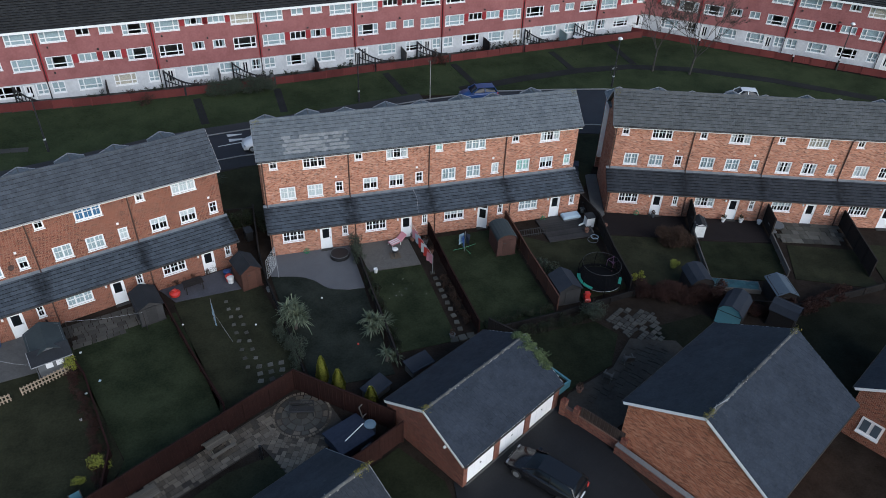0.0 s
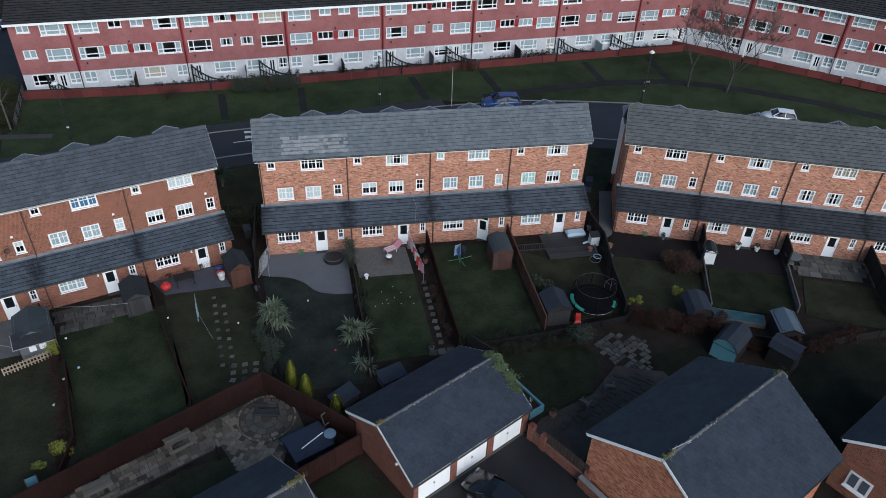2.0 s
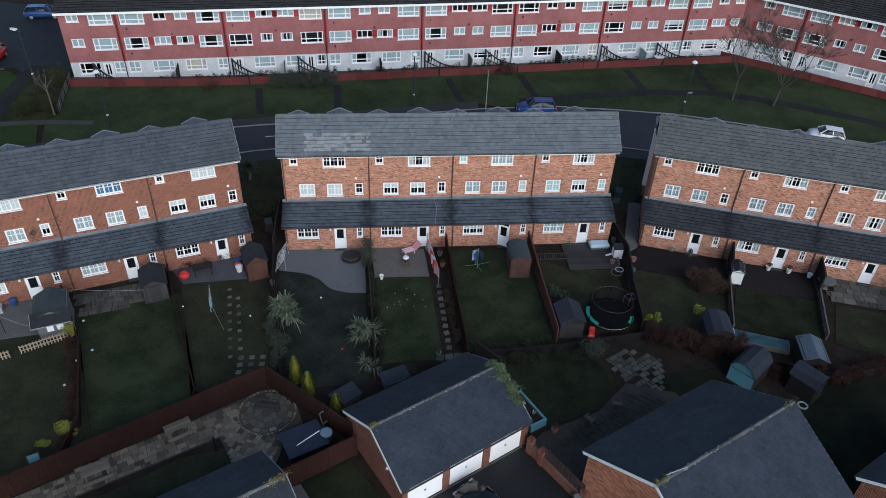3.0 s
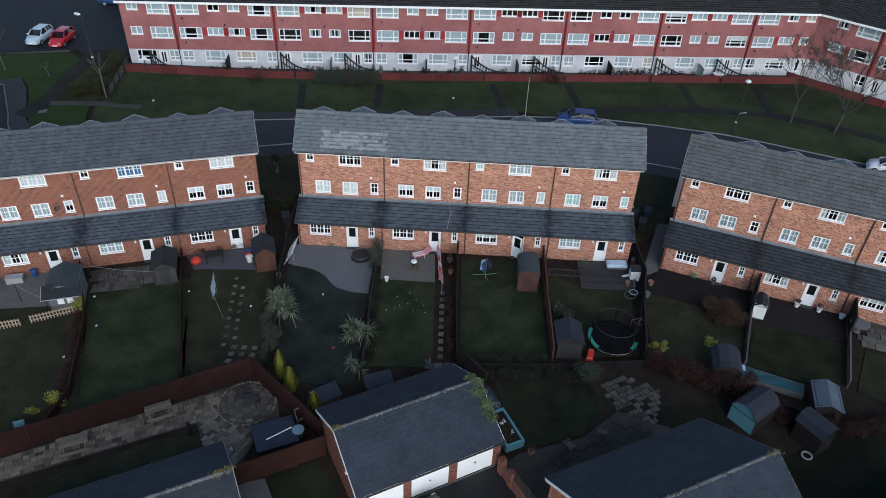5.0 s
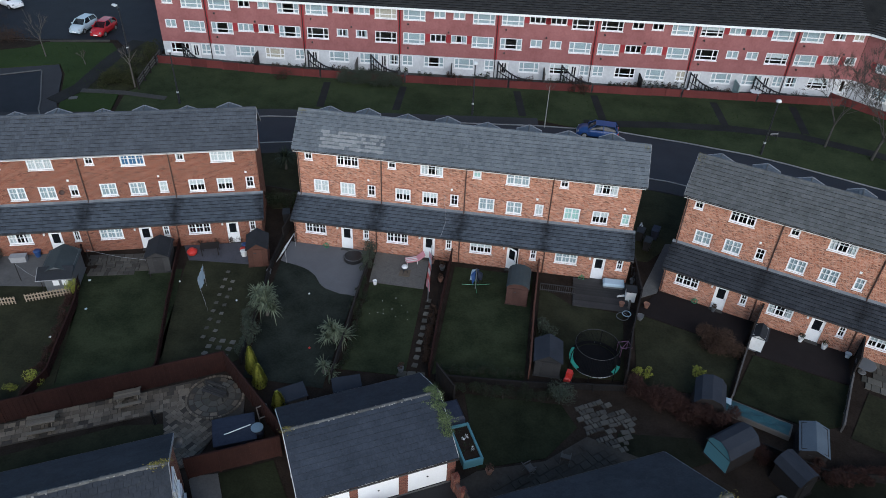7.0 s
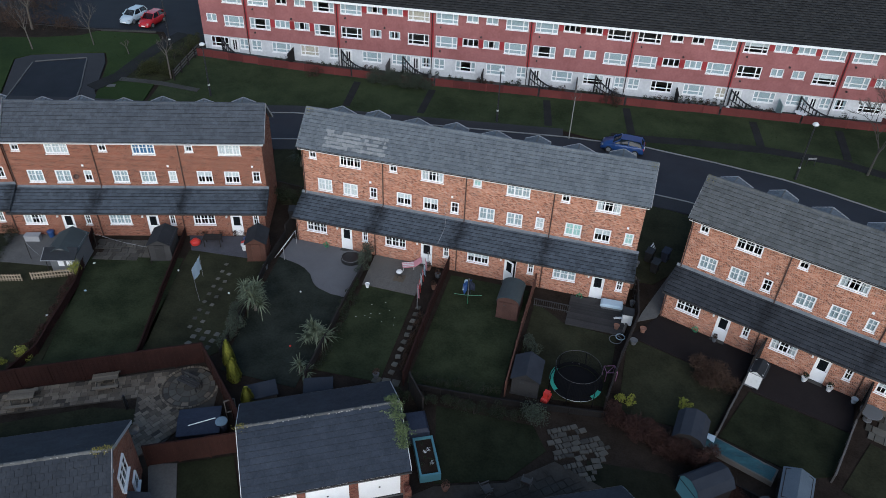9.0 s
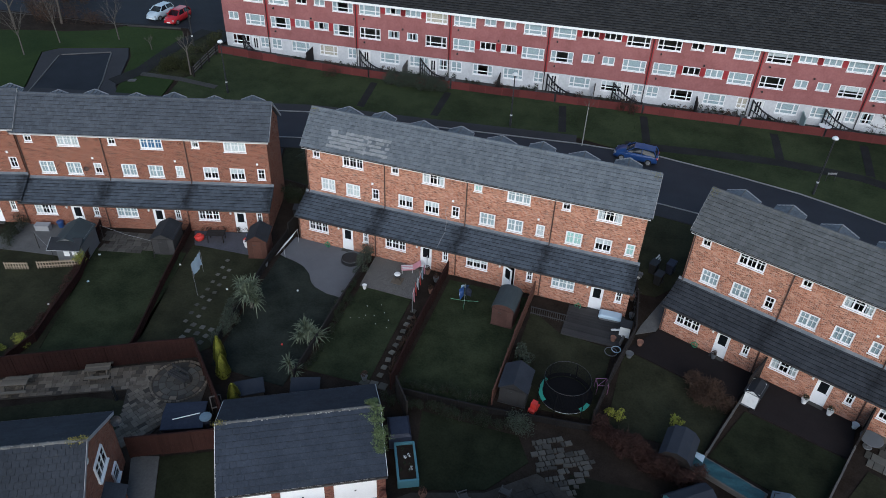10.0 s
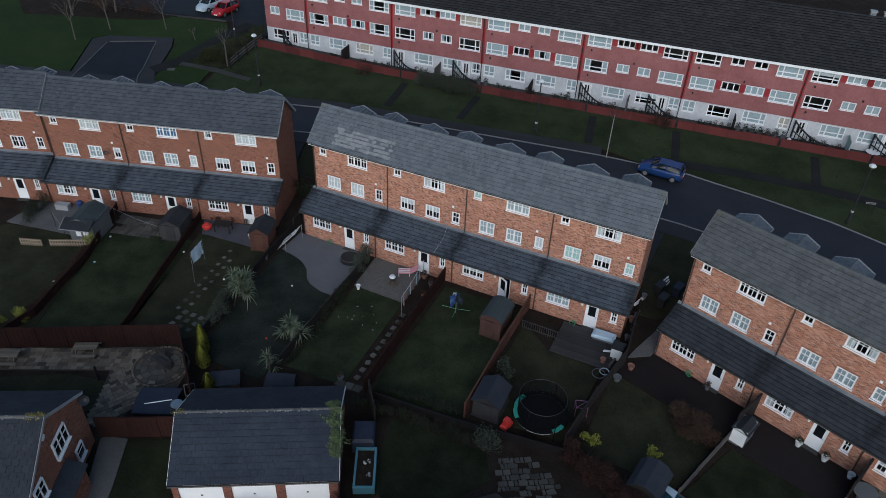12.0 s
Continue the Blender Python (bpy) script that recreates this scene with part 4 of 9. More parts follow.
def back_door(house, x, open_deg=0, glaze=True):
    """A white door with a glazed upper half, in its frame."""
    g = Geo().box(0, 0.06, 0, 0.09, 0, 2.07).box(0.84, 0.9, 0, 0.09, 0, 2.07).box(0.06, 0.84, 0, 0.09, 2.0, 2.07).box(0.06, 0.84, -0.06, 0.09, 0, 0.04)
    door = part("door", g, WHITE, house, at=Matrix.Translation((x, 0.03, 0)))

    def leaf():
        g = Geo().box(0, 0.78, 0, 0.05, 0, 0.98).box(0, 0.13, 0, 0.05, 0.98, 1.95).box(0.65, 0.78, 0, 0.05, 0.98, 1.95).box(0.13, 0.65, 0, 0.05, 1.83, 1.95)
        return g.box(0.16, 0.62, -0.008, 0.0, 0.2, 0.85).mesh("door_leaf")
    m = Matrix.Translation((0.06, 0.02, 0.045)) @ Matrix.Rotation(radians(-open_deg), 4, "Z")
    part("door_leaf", cached("leaf", leaf), WHITE, door, at=m)
    part("pane", cached("leafpane", lambda: Geo().box(0.13, 0.65, 0.02, 0.03, 0.98, 1.83).mesh("pane")), CARGLASS, door, at=m)
    part("handle", cached("handle", lambda: Geo().box(0.68, 0.74, -0.05, 0.0, 1.0, 1.02).box(0.7, 0.73, -0.012, 0, 0.92, 1.1).mesh("handle")), GALV, door, at=m)
    return door


def terraced_house(m, brick, ends=(False, False), blinds=(), seed=0, door_open=0, pale=False, label="", tile=None):
    """Blinds: one entry per window, low ones first (kitchen, side, then the five upper ones): None or (material, drop)."""
    house = thing("terraced_house", m, label, "house", "houses of the terraces")
    U, b = UNIT, list(blinds) + [None] * 7
    part("ground_floor_wall", cached("wl" + brick.name, lambda: wall(0, U, 0, 2.4, HOLES_LOW, 0.0).mesh("ground_floor_wall")), brick, house)
    part("upper_wall", cached("wu" + brick.name, lambda: wall(0, U, 2.6, TOP_Z, HOLES_UP, 2.0).mesh("upper_wall")), brick, house)
    part("front_wall", cached("wf" + brick.name, lambda: Geo().box(0, U, BACK_Y - 0.25, BACK_Y, -0.2, TOP_Z).mesh("front_wall")), brick, house)
    low = [(0.005, 0.0), (2.2, 0.0), (2.2, 3.2), (0.005, 2.32)]
    up = [(2.005, 0.0), (BACK_Y - 0.005, 0.0), (BACK_Y - 0.005, TOP_Z), (RIDGE_Y, RIDGE_Z - 0.12), (2.005, TOP_Z)]
    for x0, end in ((0.0, ends[0]), (U - 0.25, ends[1])):
        if end:
            part("gable_wall", side_wall(x0 - 0.002 if x0 == 0 else x0, x0 + 0.25 if x0 == 0 else x0 + 0.252, up), brick, house)
            part("side_wall", side_wall(x0 - 0.002 if x0 == 0 else x0, x0 + 0.25 if x0 == 0 else x0 + 0.252, low), brick, house)
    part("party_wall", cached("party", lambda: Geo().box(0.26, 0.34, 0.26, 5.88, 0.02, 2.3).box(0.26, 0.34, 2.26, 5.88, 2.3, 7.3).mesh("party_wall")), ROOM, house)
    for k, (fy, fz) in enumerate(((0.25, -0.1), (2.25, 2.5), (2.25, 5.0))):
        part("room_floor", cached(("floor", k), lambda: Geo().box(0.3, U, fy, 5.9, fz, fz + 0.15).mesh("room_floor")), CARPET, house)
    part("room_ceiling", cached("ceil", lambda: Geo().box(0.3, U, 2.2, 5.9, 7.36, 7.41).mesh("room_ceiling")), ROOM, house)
    # roofs
    o0, o1 = (-0.28 if ends[0] else 0.0), (U + 0.28 if ends[1] else U)
    run, rise = RIDGE_Y - EAVE_Y, RIDGE_Z - EAVE_Z
    deg, length = math.degrees(math.atan2(rise, run)), math.hypot(run, rise)
    deck = Geo().slab([(o0, EAVE_Y, EAVE_Z), (o1, EAVE_Y, EAVE_Z), (o1, RIDGE_Y, RIDGE_Z), (o0, RIDGE_Y, RIDGE_Z)], 0.1)
    yb = 2 * RIDGE_Y - EAVE_Y
    deck.slab([(o1, yb, EAVE_Z), (o0, yb, EAVE_Z), (o0, RIDGE_Y, RIDGE_Z), (o1, RIDGE_Y, RIDGE_Z)], 0.1)
    top_mat = tile or (TILE_MID if brick is BRICK_RED else TILE_GREY)
    roof = part("roof", deck, top_mat, house)
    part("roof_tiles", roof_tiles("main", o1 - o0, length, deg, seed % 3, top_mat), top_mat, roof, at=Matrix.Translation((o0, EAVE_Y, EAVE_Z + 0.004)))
    for end, xe in ((ends[0], o0 + 0.3), (ends[1], o1 - 0.45)):
        if end and brick is BRICK_MIX:
            lr, g = random.Random(seed + 40), Geo()
            for _ in range(70):
                dx, a = abs(lr.gauss(0, 0.3)), abs(lr.gauss(0, 0.3))
                xx = xe - 0.25 + dx if xe < U / 2 else xe + 0.4 - dx
                leaf_clump(g, (xx, RIDGE_Y - a * 0.73, RIDGE_Z + 0.09 - a * 0.68), 0.06, 3, 0.05, lr, 0.3)
            tagged(part("lichen", g, MOSS, roof, "yellow lichen at the end of the ridge"), "", "", "", "stuff")
    if pale:
        rnd, g = random.Random(5), Geo()
        c, s = math.cos(radians(deg)), math.sin(radians(deg))
        for i in range(1, 6):
            for k in range(4, 20):
                if rnd.random() < 0.1 + 0.08 * (i == 5):
                    continue
                a0, a1, x0 = length * i / 11, length * (i + 1) / 11 + 0.02, 0.3 + 0.33 * k + 0.16 * (i % 2)
                vs = [(x, a * c - l * s, a * s + l * c) for x in (x0, min(x0 + 0.32, U)) for a, l in ((a0, 0.03), (a0, 0.075), (a1, 0.055), (a1, 0.02))]
                g.add(vs, [(1, 5, 6, 2), (0, 4, 5, 1), (0, 1, 2, 3), (4, 7, 6, 5), (0, 3, 7, 4)])
        part("replacement_tiles", tiles_mesh(g, TILE_PALE), TILE_PALE, roof, "paler newer roof tiles", at=Matrix.Translation((0, EAVE_Y, EAVE_Z + 0.004)))
    part("ridge_tiles", ridge_caps(Geo(), (o0, RIDGE_Y, RIDGE_Z + 0.03), (o1, RIDGE_Y, RIDGE_Z + 0.03), 0.12), top_mat, roof)
    p0, p1 = (-0.2 if ends[0] else 0.0), (U + 0.2 if ends[1] else U)
    lrun, lrise = 2.2, LEAN_Z - 2.3
    low_mat = TILE_SOOTY if tile else TILE_DARK
    lean = part("lean_to_roof", Geo().slab([(p0, -0.2, 2.3), (p1, -0.2, 2.3), (p1, 2.0, LEAN_Z), (p0, 2.0, LEAN_Z)], 0.09), low_mat, house)
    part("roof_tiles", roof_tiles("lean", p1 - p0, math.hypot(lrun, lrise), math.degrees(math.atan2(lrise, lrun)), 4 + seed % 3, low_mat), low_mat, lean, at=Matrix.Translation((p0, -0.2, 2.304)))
    part("flashing", Geo().slab([(p0, 1.82, LEAN_Z + 0.02), (p1, 1.82, LEAN_Z + 0.02), (p1, 1.99, LEAN_Z + 0.1), (p0, 1.99, LEAN_Z + 0.1)], 0.012).box(p0, p1, 1.985, 1.998, LEAN_Z + 0.08, LEAN_Z + 0.15), LEAD, house, "grey lead flashing")
    part("fascia", Geo().box(p0, p1, EAVE_Y + 0.03, EAVE_Y + 0.06, EAVE_Z - 0.2, EAVE_Z - 0.06), WHITE_OLD, house, "white eaves fascia")
    part("gutter", Geo().tube([(p0, EAVE_Y - 0.04, EAVE_Z - 0.06), (p1, EAVE_Y - 0.04, EAVE_Z - 0.06)], 0.04, 8), GUTTER if brick is BRICK_MIX else TRIM_GREY, house)
    part("gutter", Geo().tube([(p0, -0.26, 2.24), (p1, -0.26, 2.24)], 0.055, 8), GUTTER, house)
    part("downpipe", Geo().tube([(0.1, EAVE_Y, EAVE_Z - 0.1), (0.1, 1.93, EAVE_Z - 0.35), (0.1, 1.93, LEAN_Z + 0.12), (0.1, 1.8, LEAN_Z + 0.03)], 0.045, 8), DOWNPIPE, house)
    part("downpipe", Geo().tube([(0.1, -0.26, 2.22), (0.1, -0.07, 2.0), (0.1, -0.07, 0.02)], 0.04, 8), DOWNPIPE, house)
    for end, x, k in ((ends[0], o0, -1), (ends[1], o1, 1)):
        if end:
            g = Geo()
            for ya in (EAVE_Y - 0.02, yb + 0.02):
                g.slab([(x - 0.02, ya, EAVE_Z + 0.03), (x + 0.02, ya, EAVE_Z + 0.03), (x + 0.02, RIDGE_Y, RIDGE_Z + 0.03), (x - 0.02, RIDGE_Y, RIDGE_Z + 0.03)], 0.16)
            part("bargeboard", g, TRIM_GREY, house)
    # street-side gables that rise behind the ridge
    for cx, w, rz, y1 in ((0.97, 1.2, 8.0, 8.1), (4.28, 0.98, 8.4, 7.6)):
        g = Geo()
        y0, ez = 5.0, rz - w * 0.42
        g.slab([(cx - w, y0, ez), (cx, y0, rz), (cx, y1, rz), (cx - w, y1, ez)], 0.08).slab([(cx, y0, rz), (cx + w, y0, ez), (cx + w, y1, ez), (cx, y1, rz)], 0.08)
        # The pale grey tile colour stands in for sky reflected on these small roofs.
        gable = part("bay_roof", g, TILE_GREY, house)
        bl, bd = math.hypot(w, w * 0.42), math.degrees(math.atan2(w * 0.42, w))
        for turn, px, py in ((90, cx + w, y0), (-90, cx - w, y1)):
            part("roof_tiles", cached(("bay", w), lambda: tiles_mesh(tile_courses(y1 - y0, bl, bd, seed=9), TILE_GREY)), TILE_GREY, gable, at=Matrix.Translation((px, py, ez + 0.004)) @ Matrix.Rotation(radians(turn), 4, "Z"))
        part("bay_wall", recalc(Geo().add([(cx - w + 0.15, y, z) for y in (y1 - 0.5, y1 - 0.3) for z in (0, ez)] + [(cx + w - 0.15, y, z) for y in (y1 - 0.5, y1 - 0.3) for z in (0, ez)] + [(cx, y1 - 0.5, rz - 0.12), (cx, y1 - 0.3, rz - 0.12)], [(0, 4, 5, 8, 1), (2, 3, 9, 7, 6), (0, 1, 3, 2), (4, 6, 7, 5), (1, 8, 9, 3), (8, 5, 7, 9)]).mesh("bay_wall")), brick, house)
        part("ridge_tiles", ridge_caps(Geo(), (cx, y0, rz + 0.02), (cx, y1, rz + 0.02), 0.075), RIDGE, gable)
        part("verge_trim", Geo().bar((cx - w, y1, ez + 0.03), (cx, y1, rz + 0.03), 0.09, 0.12).bar((cx, y1, rz + 0.03), (cx + w, y1, ez + 0.03), 0.09, 0.12).bar((cx - w, y0 + 0.6, ez + 0.03), (cx - w, y1, ez + 0.03), 0.07, 0.09).bar((cx + w, y0 + 0.6, ez + 0.03), (cx + w, y1, ez + 0.03), 0.07, 0.09), TRIM_GREY, gable)
    # windows and door
    spec = [(3, (2, 2)), (1, (2, 2)), (2, (2, 2)), (2, (2, 2)), (1, (2, 2)), (1, (2, 2)), (3, (2, 2))]
    holes = [HOLES_LOW[0], HOLES_LOW[2], *HOLES_UP]
    for i, ((x0, x1, z0, z1), (lights, bars)) in enumerate(zip(holes, spec)):
        window(house, x0, z0, x1 - x0, z1 - z0, 0.0 if i < 2 else 2.0, lights, bars, b[i])
        if 2 <= i <= 4:
            part("lintel", Geo().box(x0 - 0.08, x1 + 0.08, 1.992, 1.999, z1 + 0.01, z1 + 0.12), BRICK_SOLDIER, house)
    back_door(house, 3.75, door_open)
    part("door_lamp", Geo().box(3.42, 3.54, -0.12, 0, 1.85, 2.0), WHITE_OLD, house)
    part("vent_cover", Geo().box(5.45, 5.6, 1.94, 2.0, 5.2, 5.35), WHITE, house)
    part("step", Geo().box(3.72, 4.68, -0.32, -0.01, 0.0, 0.08), CONCRETE_DARK, house)
    return house


W, C_, T_ = (PALE_BLIND, 0.96), (CURTAIN, 0.9), (TEALBLIND, 0.96)
H_, Q_ = (PALE_BLIND, 0.5), (CURTAIN, 0.45)
D_, N_ = (PALE_BLIND, "sides"), (NET_CURTAIN, 0.96)
LB = "terraced house of mottled orange brick"
LA = "terraced house of plain red brick"
for k, (bl, op, lab) in enumerate((([None, None, W, W, None, None, None], 0, LB + " with paler patched roof tiles"), ([None, None, H_, H_, None, None, D_], 0, LB), ([H_, None, N_, N_, W, T_, N_], 32, LB + " with its back door ajar"), ([N_, None, T_, H_, T_, None, D_], 0, LB + " at the row's end"))):
    terraced_house(pose(UNIT * k, 0, 0), BRICK_MIX, (k == 0, k == 3), bl, k, op, k == 0, lab)
CA, C0 = -19.6, (28.2, -0.40)
for k, bl in enumerate(([None, None, N_, N_, None, None, None], [D_, None, N_, N_, N_, None, D_], [H_, None, D_, D_, N_, None, C_], [None, None, W, None, W, None, None])):
    row_house = terraced_house(pose(C0[0] + UNIT * k * math.cos(radians(CA)), C0[1] + UNIT * k * math.sin(radians(CA)), 0, 0, 0, CA), BRICK_MIX, (k == 0, k == 3), bl, k + 1, 0, False, LB + (" at the row's end" if k == 0 else ""), TILE_BROWN)
    if k == 0:
        part("corner_cladding", Geo().box(-0.34, -0.006, BACK_Y - 0.2, BACK_Y + 0.12, 2.1, EAVE_Z - 0.02), CLADDING, row_house, "white boarded corner of the street front")
AA, A1 = 17.9, (-2.53, -0.25)
for k, bl in enumerate(([D_, None, N_, N_, H_, H_, W], [N_, None, N_, N_, W, None, (BLUE_BLIND, 0.94)], [None, None, H_, H_, None, D_, W])):
    d = UNIT * (3 - k)
    terraced_house(pose(A1[0] - d * math.cos(radians(AA)), A1[1] - d * math.sin(radians(AA)), -0.1, 0, 0, AA), BRICK_RED, (k == 0, k == 2), bl, k + 2, 0, False, LA + (" at the row's end" if k == 2 else ""))
AB = 20.5
E0 = (A1[0] - 3 * UNIT * math.cos(radians(AA)), A1[1] - 3 * UNIT * math.sin(radians(AA)))
for k in (1, 2):
    terraced_house(pose(E0[0] - (UNIT * k + 0.02) * math.cos(radians(AB)), E0[1] - (UNIT * k + 0.02) * math.sin(radians(AB)), 0.18, 0, 0, AB), BRICK_RED, (False, k == 1), [None, None, W, None, None, W, W], k, 0, False, LA)

# ---- the long block of flats ----
F_BASE, F_MID, F_TOP = 1.55, 3.78, 8.9


def flats_layout(strips, u0, u1):
    """Openings (x, z, w, h, lights, kind) of the facade between u0 and u1."""
    out = []
    for k, s in enumerate(strips):
        for row, z0 in ((0, 7.62), (1, 5.02)):
            small = (k + row) % 2 == 0
            out += [(s + 0.38, z0, 2.35, 1.22, 3, "L"), (s + 7.78, z0, 2.35, 1.22, 3, "L")]
            out += [(s + 3.62, z0 + 0.38, 1.25, 0.84, 2, "S"), (s + 5.7, z0 + 0.38, 1.25, 0.84, 2, "S")] if small else [(s + 3.3, z0 + 0.36, 1.75, 0.86, 3, "M"), (s + 5.5, z0 + 0.36, 1.75, 0.86, 3, "M")]
        out += [(s + 2.65, 2.5, 2.2, 1.18, 3, "G"), (s + 6.0, 2.5, 2.15, 1.18, 3, "G")]
        out.append((s - 1.15, 2.5, 1.05, 1.18, 2, "G"))
        if k % 2 == 0:
            out.append((s + 0.25, 2.5, 1.2, 1.18, 2, "G"))
    return [o for o in out if o[0] > u0 + 0.3 and o[0] + o[2] < u1 - 0.2]


def flats(m, length, strips, label, seed, extra=(), gables=(True, True), depth=16.0):
    block = thing("apartment_block", m, label, "apartment building")
    rnd = random.Random(seed)
    spots = flats_layout(strips, 0, length) + list(extra)
    doors = [(s - 2.25 if k % 2 == 0 else s + 0.55, s - 1.3 if k % 2 == 0 else s + 1.5) for k, s in enumerate(strips) if s < length - 2 and s > 2.5]
    red = [(x, x + w, z, z + h) for x, z, w, h, l, kd in spots if z > 4]
    white = [(x, x + w, z, z + h) for x, z, w, h, l, kd in spots if z < 4] + [(a, b, F_BASE + 0.1, 3.62) for a, b in doors]
    part("upper_wall", wall(0, length, F_MID, F_TOP, red, 0.0, 0.3), RED_WALL, block, "dull red tile-hung upper storeys")
    part("lower_wall", wall(0, length, F_BASE, F_MID, white, 0.04, 0.26), WHITE_WALL, block, "white rendered ground storey")
    part("plinth", Geo().box(-0.02, length + 0.02, -0.02, 0.28, 0.6, F_BASE), GUTTER, block)
    part("rear_wall", Geo().box(0, length, depth - 0.3, depth, 0.6, F_TOP), RED_WALL, block)
    for k, x in enumerate((0.0, length - 0.3)):
        part("end_wall", side_wall(x + 0.003, x + 0.297, [(0.3, 0.6), (depth - 0.3, 0.6), (depth - 0.3, F_TOP), (depth / 2, F_TOP + 2.6), (0.3, F_TOP)]), RED_WALL, block)
    for fz in (1.35, 3.7, 6.4, 8.7):
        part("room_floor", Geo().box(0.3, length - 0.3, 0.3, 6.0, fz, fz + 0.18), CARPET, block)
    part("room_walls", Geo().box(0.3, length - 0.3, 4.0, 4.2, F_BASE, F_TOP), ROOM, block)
    rise, hd = 2.9, depth / 2
    deck = Geo().slab([(-0.25, -0.45, F_TOP + 0.12), (length + 0.25, -0.45, F_TOP + 0.12), (length + 0.25, hd, F_TOP + 0.12 + rise), (-0.25, hd, F_TOP + 0.12 + rise)], 0.12)
    deck.slab([(length + 0.25, depth + 0.45, F_TOP + 0.12), (-0.25, depth + 0.45, F_TOP + 0.12), (-0.25, hd, F_TOP + 0.12 + rise), (length + 0.25, hd, F_TOP + 0.12 + rise)], 0.12)
    roof = part("roof", deck, ROOF_BIG, block, "dark brown-black shallow tiled roof")
    lr, dg = math.hypot(hd + 0.45, rise), math.degrees(math.atan2(rise, hd + 0.45))
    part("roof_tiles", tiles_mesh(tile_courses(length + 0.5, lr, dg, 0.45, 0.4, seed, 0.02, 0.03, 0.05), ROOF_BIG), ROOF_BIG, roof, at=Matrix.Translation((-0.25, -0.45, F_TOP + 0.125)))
    part("fascia", Geo().box(-0.25, length + 0.25, -0.5, -0.44, F_TOP - 0.08, F_TOP + 0.14).box(-0.25, length + 0.25, -0.44, 0.02, F_TOP - 0.06, F_TOP - 0.01), WHITE, block, "white eaves board")
    for x, z, w, h, lights, kd in spots:
        r = rnd.random()
        bl = (NET_CURTAIN, 0.97) if r < (0.64 if kd == "G" else 0.5) else (NET_CURTAIN, "sides") if r < 0.72 else (PALE_BLIND, 0.45) if r < 0.78 else (CURTAIN, 0.95) if r < 0.82 else None
        window(block, x, z, w, h, 0.0 if z > 4 else 0.04, lights, (1, 1), bl, True, 0.36 if kd in "LG" else None, (0.23, 0.54, 0.23) if kd in "LG" and lights == 3 else None, 0.09)
        if kd == "M":
            for a in (x - 0.5, x + w + 0.03):
                part("infill_panel", cached("infill", lambda: Geo().box(0, 0.46, -0.015, 0.0, 0, 0.86).mesh("infill_panel")), RED_PANEL, block, at=Matrix.Translation((a, 0, z)))
    for s in strips:
        if 0.5 < s < length - 0.3:
            part("red_strip", Geo().box(s - 0.16, s + 0.16, -0.02, 0.0, F_MID, F_TOP - 0.09), RED_PANEL, block)
            part("downpipe", Geo().tube([(s - 0.02, -0.09, F_TOP - 0.1), (s - 0.02, -0.09, 1.2)], 0.05, 6), GUTTER, block)
            for dz in (0.0, 2.6):
                part("flue", cached("flue", lambda: Geo().box(-0.07, 0.07, -0.2, 0, -0.07, 0.07).mesh("flue")), BLACK, block, at=Matrix.Translation((s + 0.9, 0, 4.6 + dz)))
                part("flue", CACHE["flue"], BLACK, block, at=Matrix.Translation((s + 5.25, 0, 6.55 + dz * 0.9)))
    for a, b in doors:
        g = Geo().box(a, a + 0.08, 0.1, 0.2, F_BASE + 0.1, 3.62).box(b - 0.08, b, 0.1, 0.2, F_BASE + 0.1, 3.62).box(a + 0.08, b - 0.08, 0.1, 0.2, 3.54, 3.62)
        dr = part("door", g, WHITE, block)
        part("door_leaf", Geo().box(a + 0.08, b - 0.08, 0.13, 0.18, F_BASE + 0.12, 3.54), WHITE_OLD, dr)
        for q in (0.22, 0.56):
            part("pane", Geo().box(a + 0.08 + q * (b - a - 0.16), a + 0.08 + (q + 0.2) * (b - a - 0.16), 0.118, 0.13, 2.3, 3.4), CARGLASS, dr)
    return block


def curved_rail(m):
    """Black steel balustrade that sweeps down and outwards beside the steps of a door."""
    rail = thing("stair_railing", m, "black curved steel railing beside a white front door", "railing", "stair railings of the flats")
    n = 10
    top = [(0.05 + 3.1 * (i / n), -0.12 - 1.5 * math.sin(i / n * 1.5), 1.0 + 1.15 * (1 - i / n) ** 2.2) for i in range(n + 1)]
    part("handrail", Geo().tube(top, 0.085, 6), BLACK, rail)
    part("middle_rail", Geo().tube([(x, y, 0.12 + (z - 0.12) * 0.52) for x, y, z in top], 0.06, 6), BLACK, rail)
    part("lower_rail", Geo().tube([(x, y, 0.14) for x, y, z in top], 0.07, 6), BLACK, rail)
    for i in range(n + 1):
        x, y, z = top[i]
        part("baluster", Geo().tube([(x, y, 0.0 if i % 5 == 0 else 0.14), (x, y, z + (0.1 if i % 5 == 0 else 0))], 0.085 if i % 5 == 0 else 0.048, 6), BLACK, rail)
    return rail


STRIPS = [5.35 + 10.45 * k for k in range(7)]
first = [(0.71, 8.0, 1.15, 0.84, 2, "S"), (2.75, 7.62, 2.3, 1.22, 3, "L"), (0.69, 5.4, 1.2, 0.86, 2, "S"), (2.72, 5.02, 2.3, 1.22, 3, "L"), (0.8, 2.5, 2.1, 1.18, 3, "G"), (73.75, 8.0, 1.1, 0.84, 2, "S"), (73.75, 5.4, 1.1, 0.84, 2, "S"), (74.2, 2.25, 0.5, 1.4, 1, "N")]
flats(pose(FLAT0[0], FLAT0[1], 0, 0, 0, FLAT_DEG), 75.2, STRIPS, "long three-storey flats, red upper storeys over white, white windows", 11, first)
WING_A, WING0 = -39.6, (50.86, 35.3)
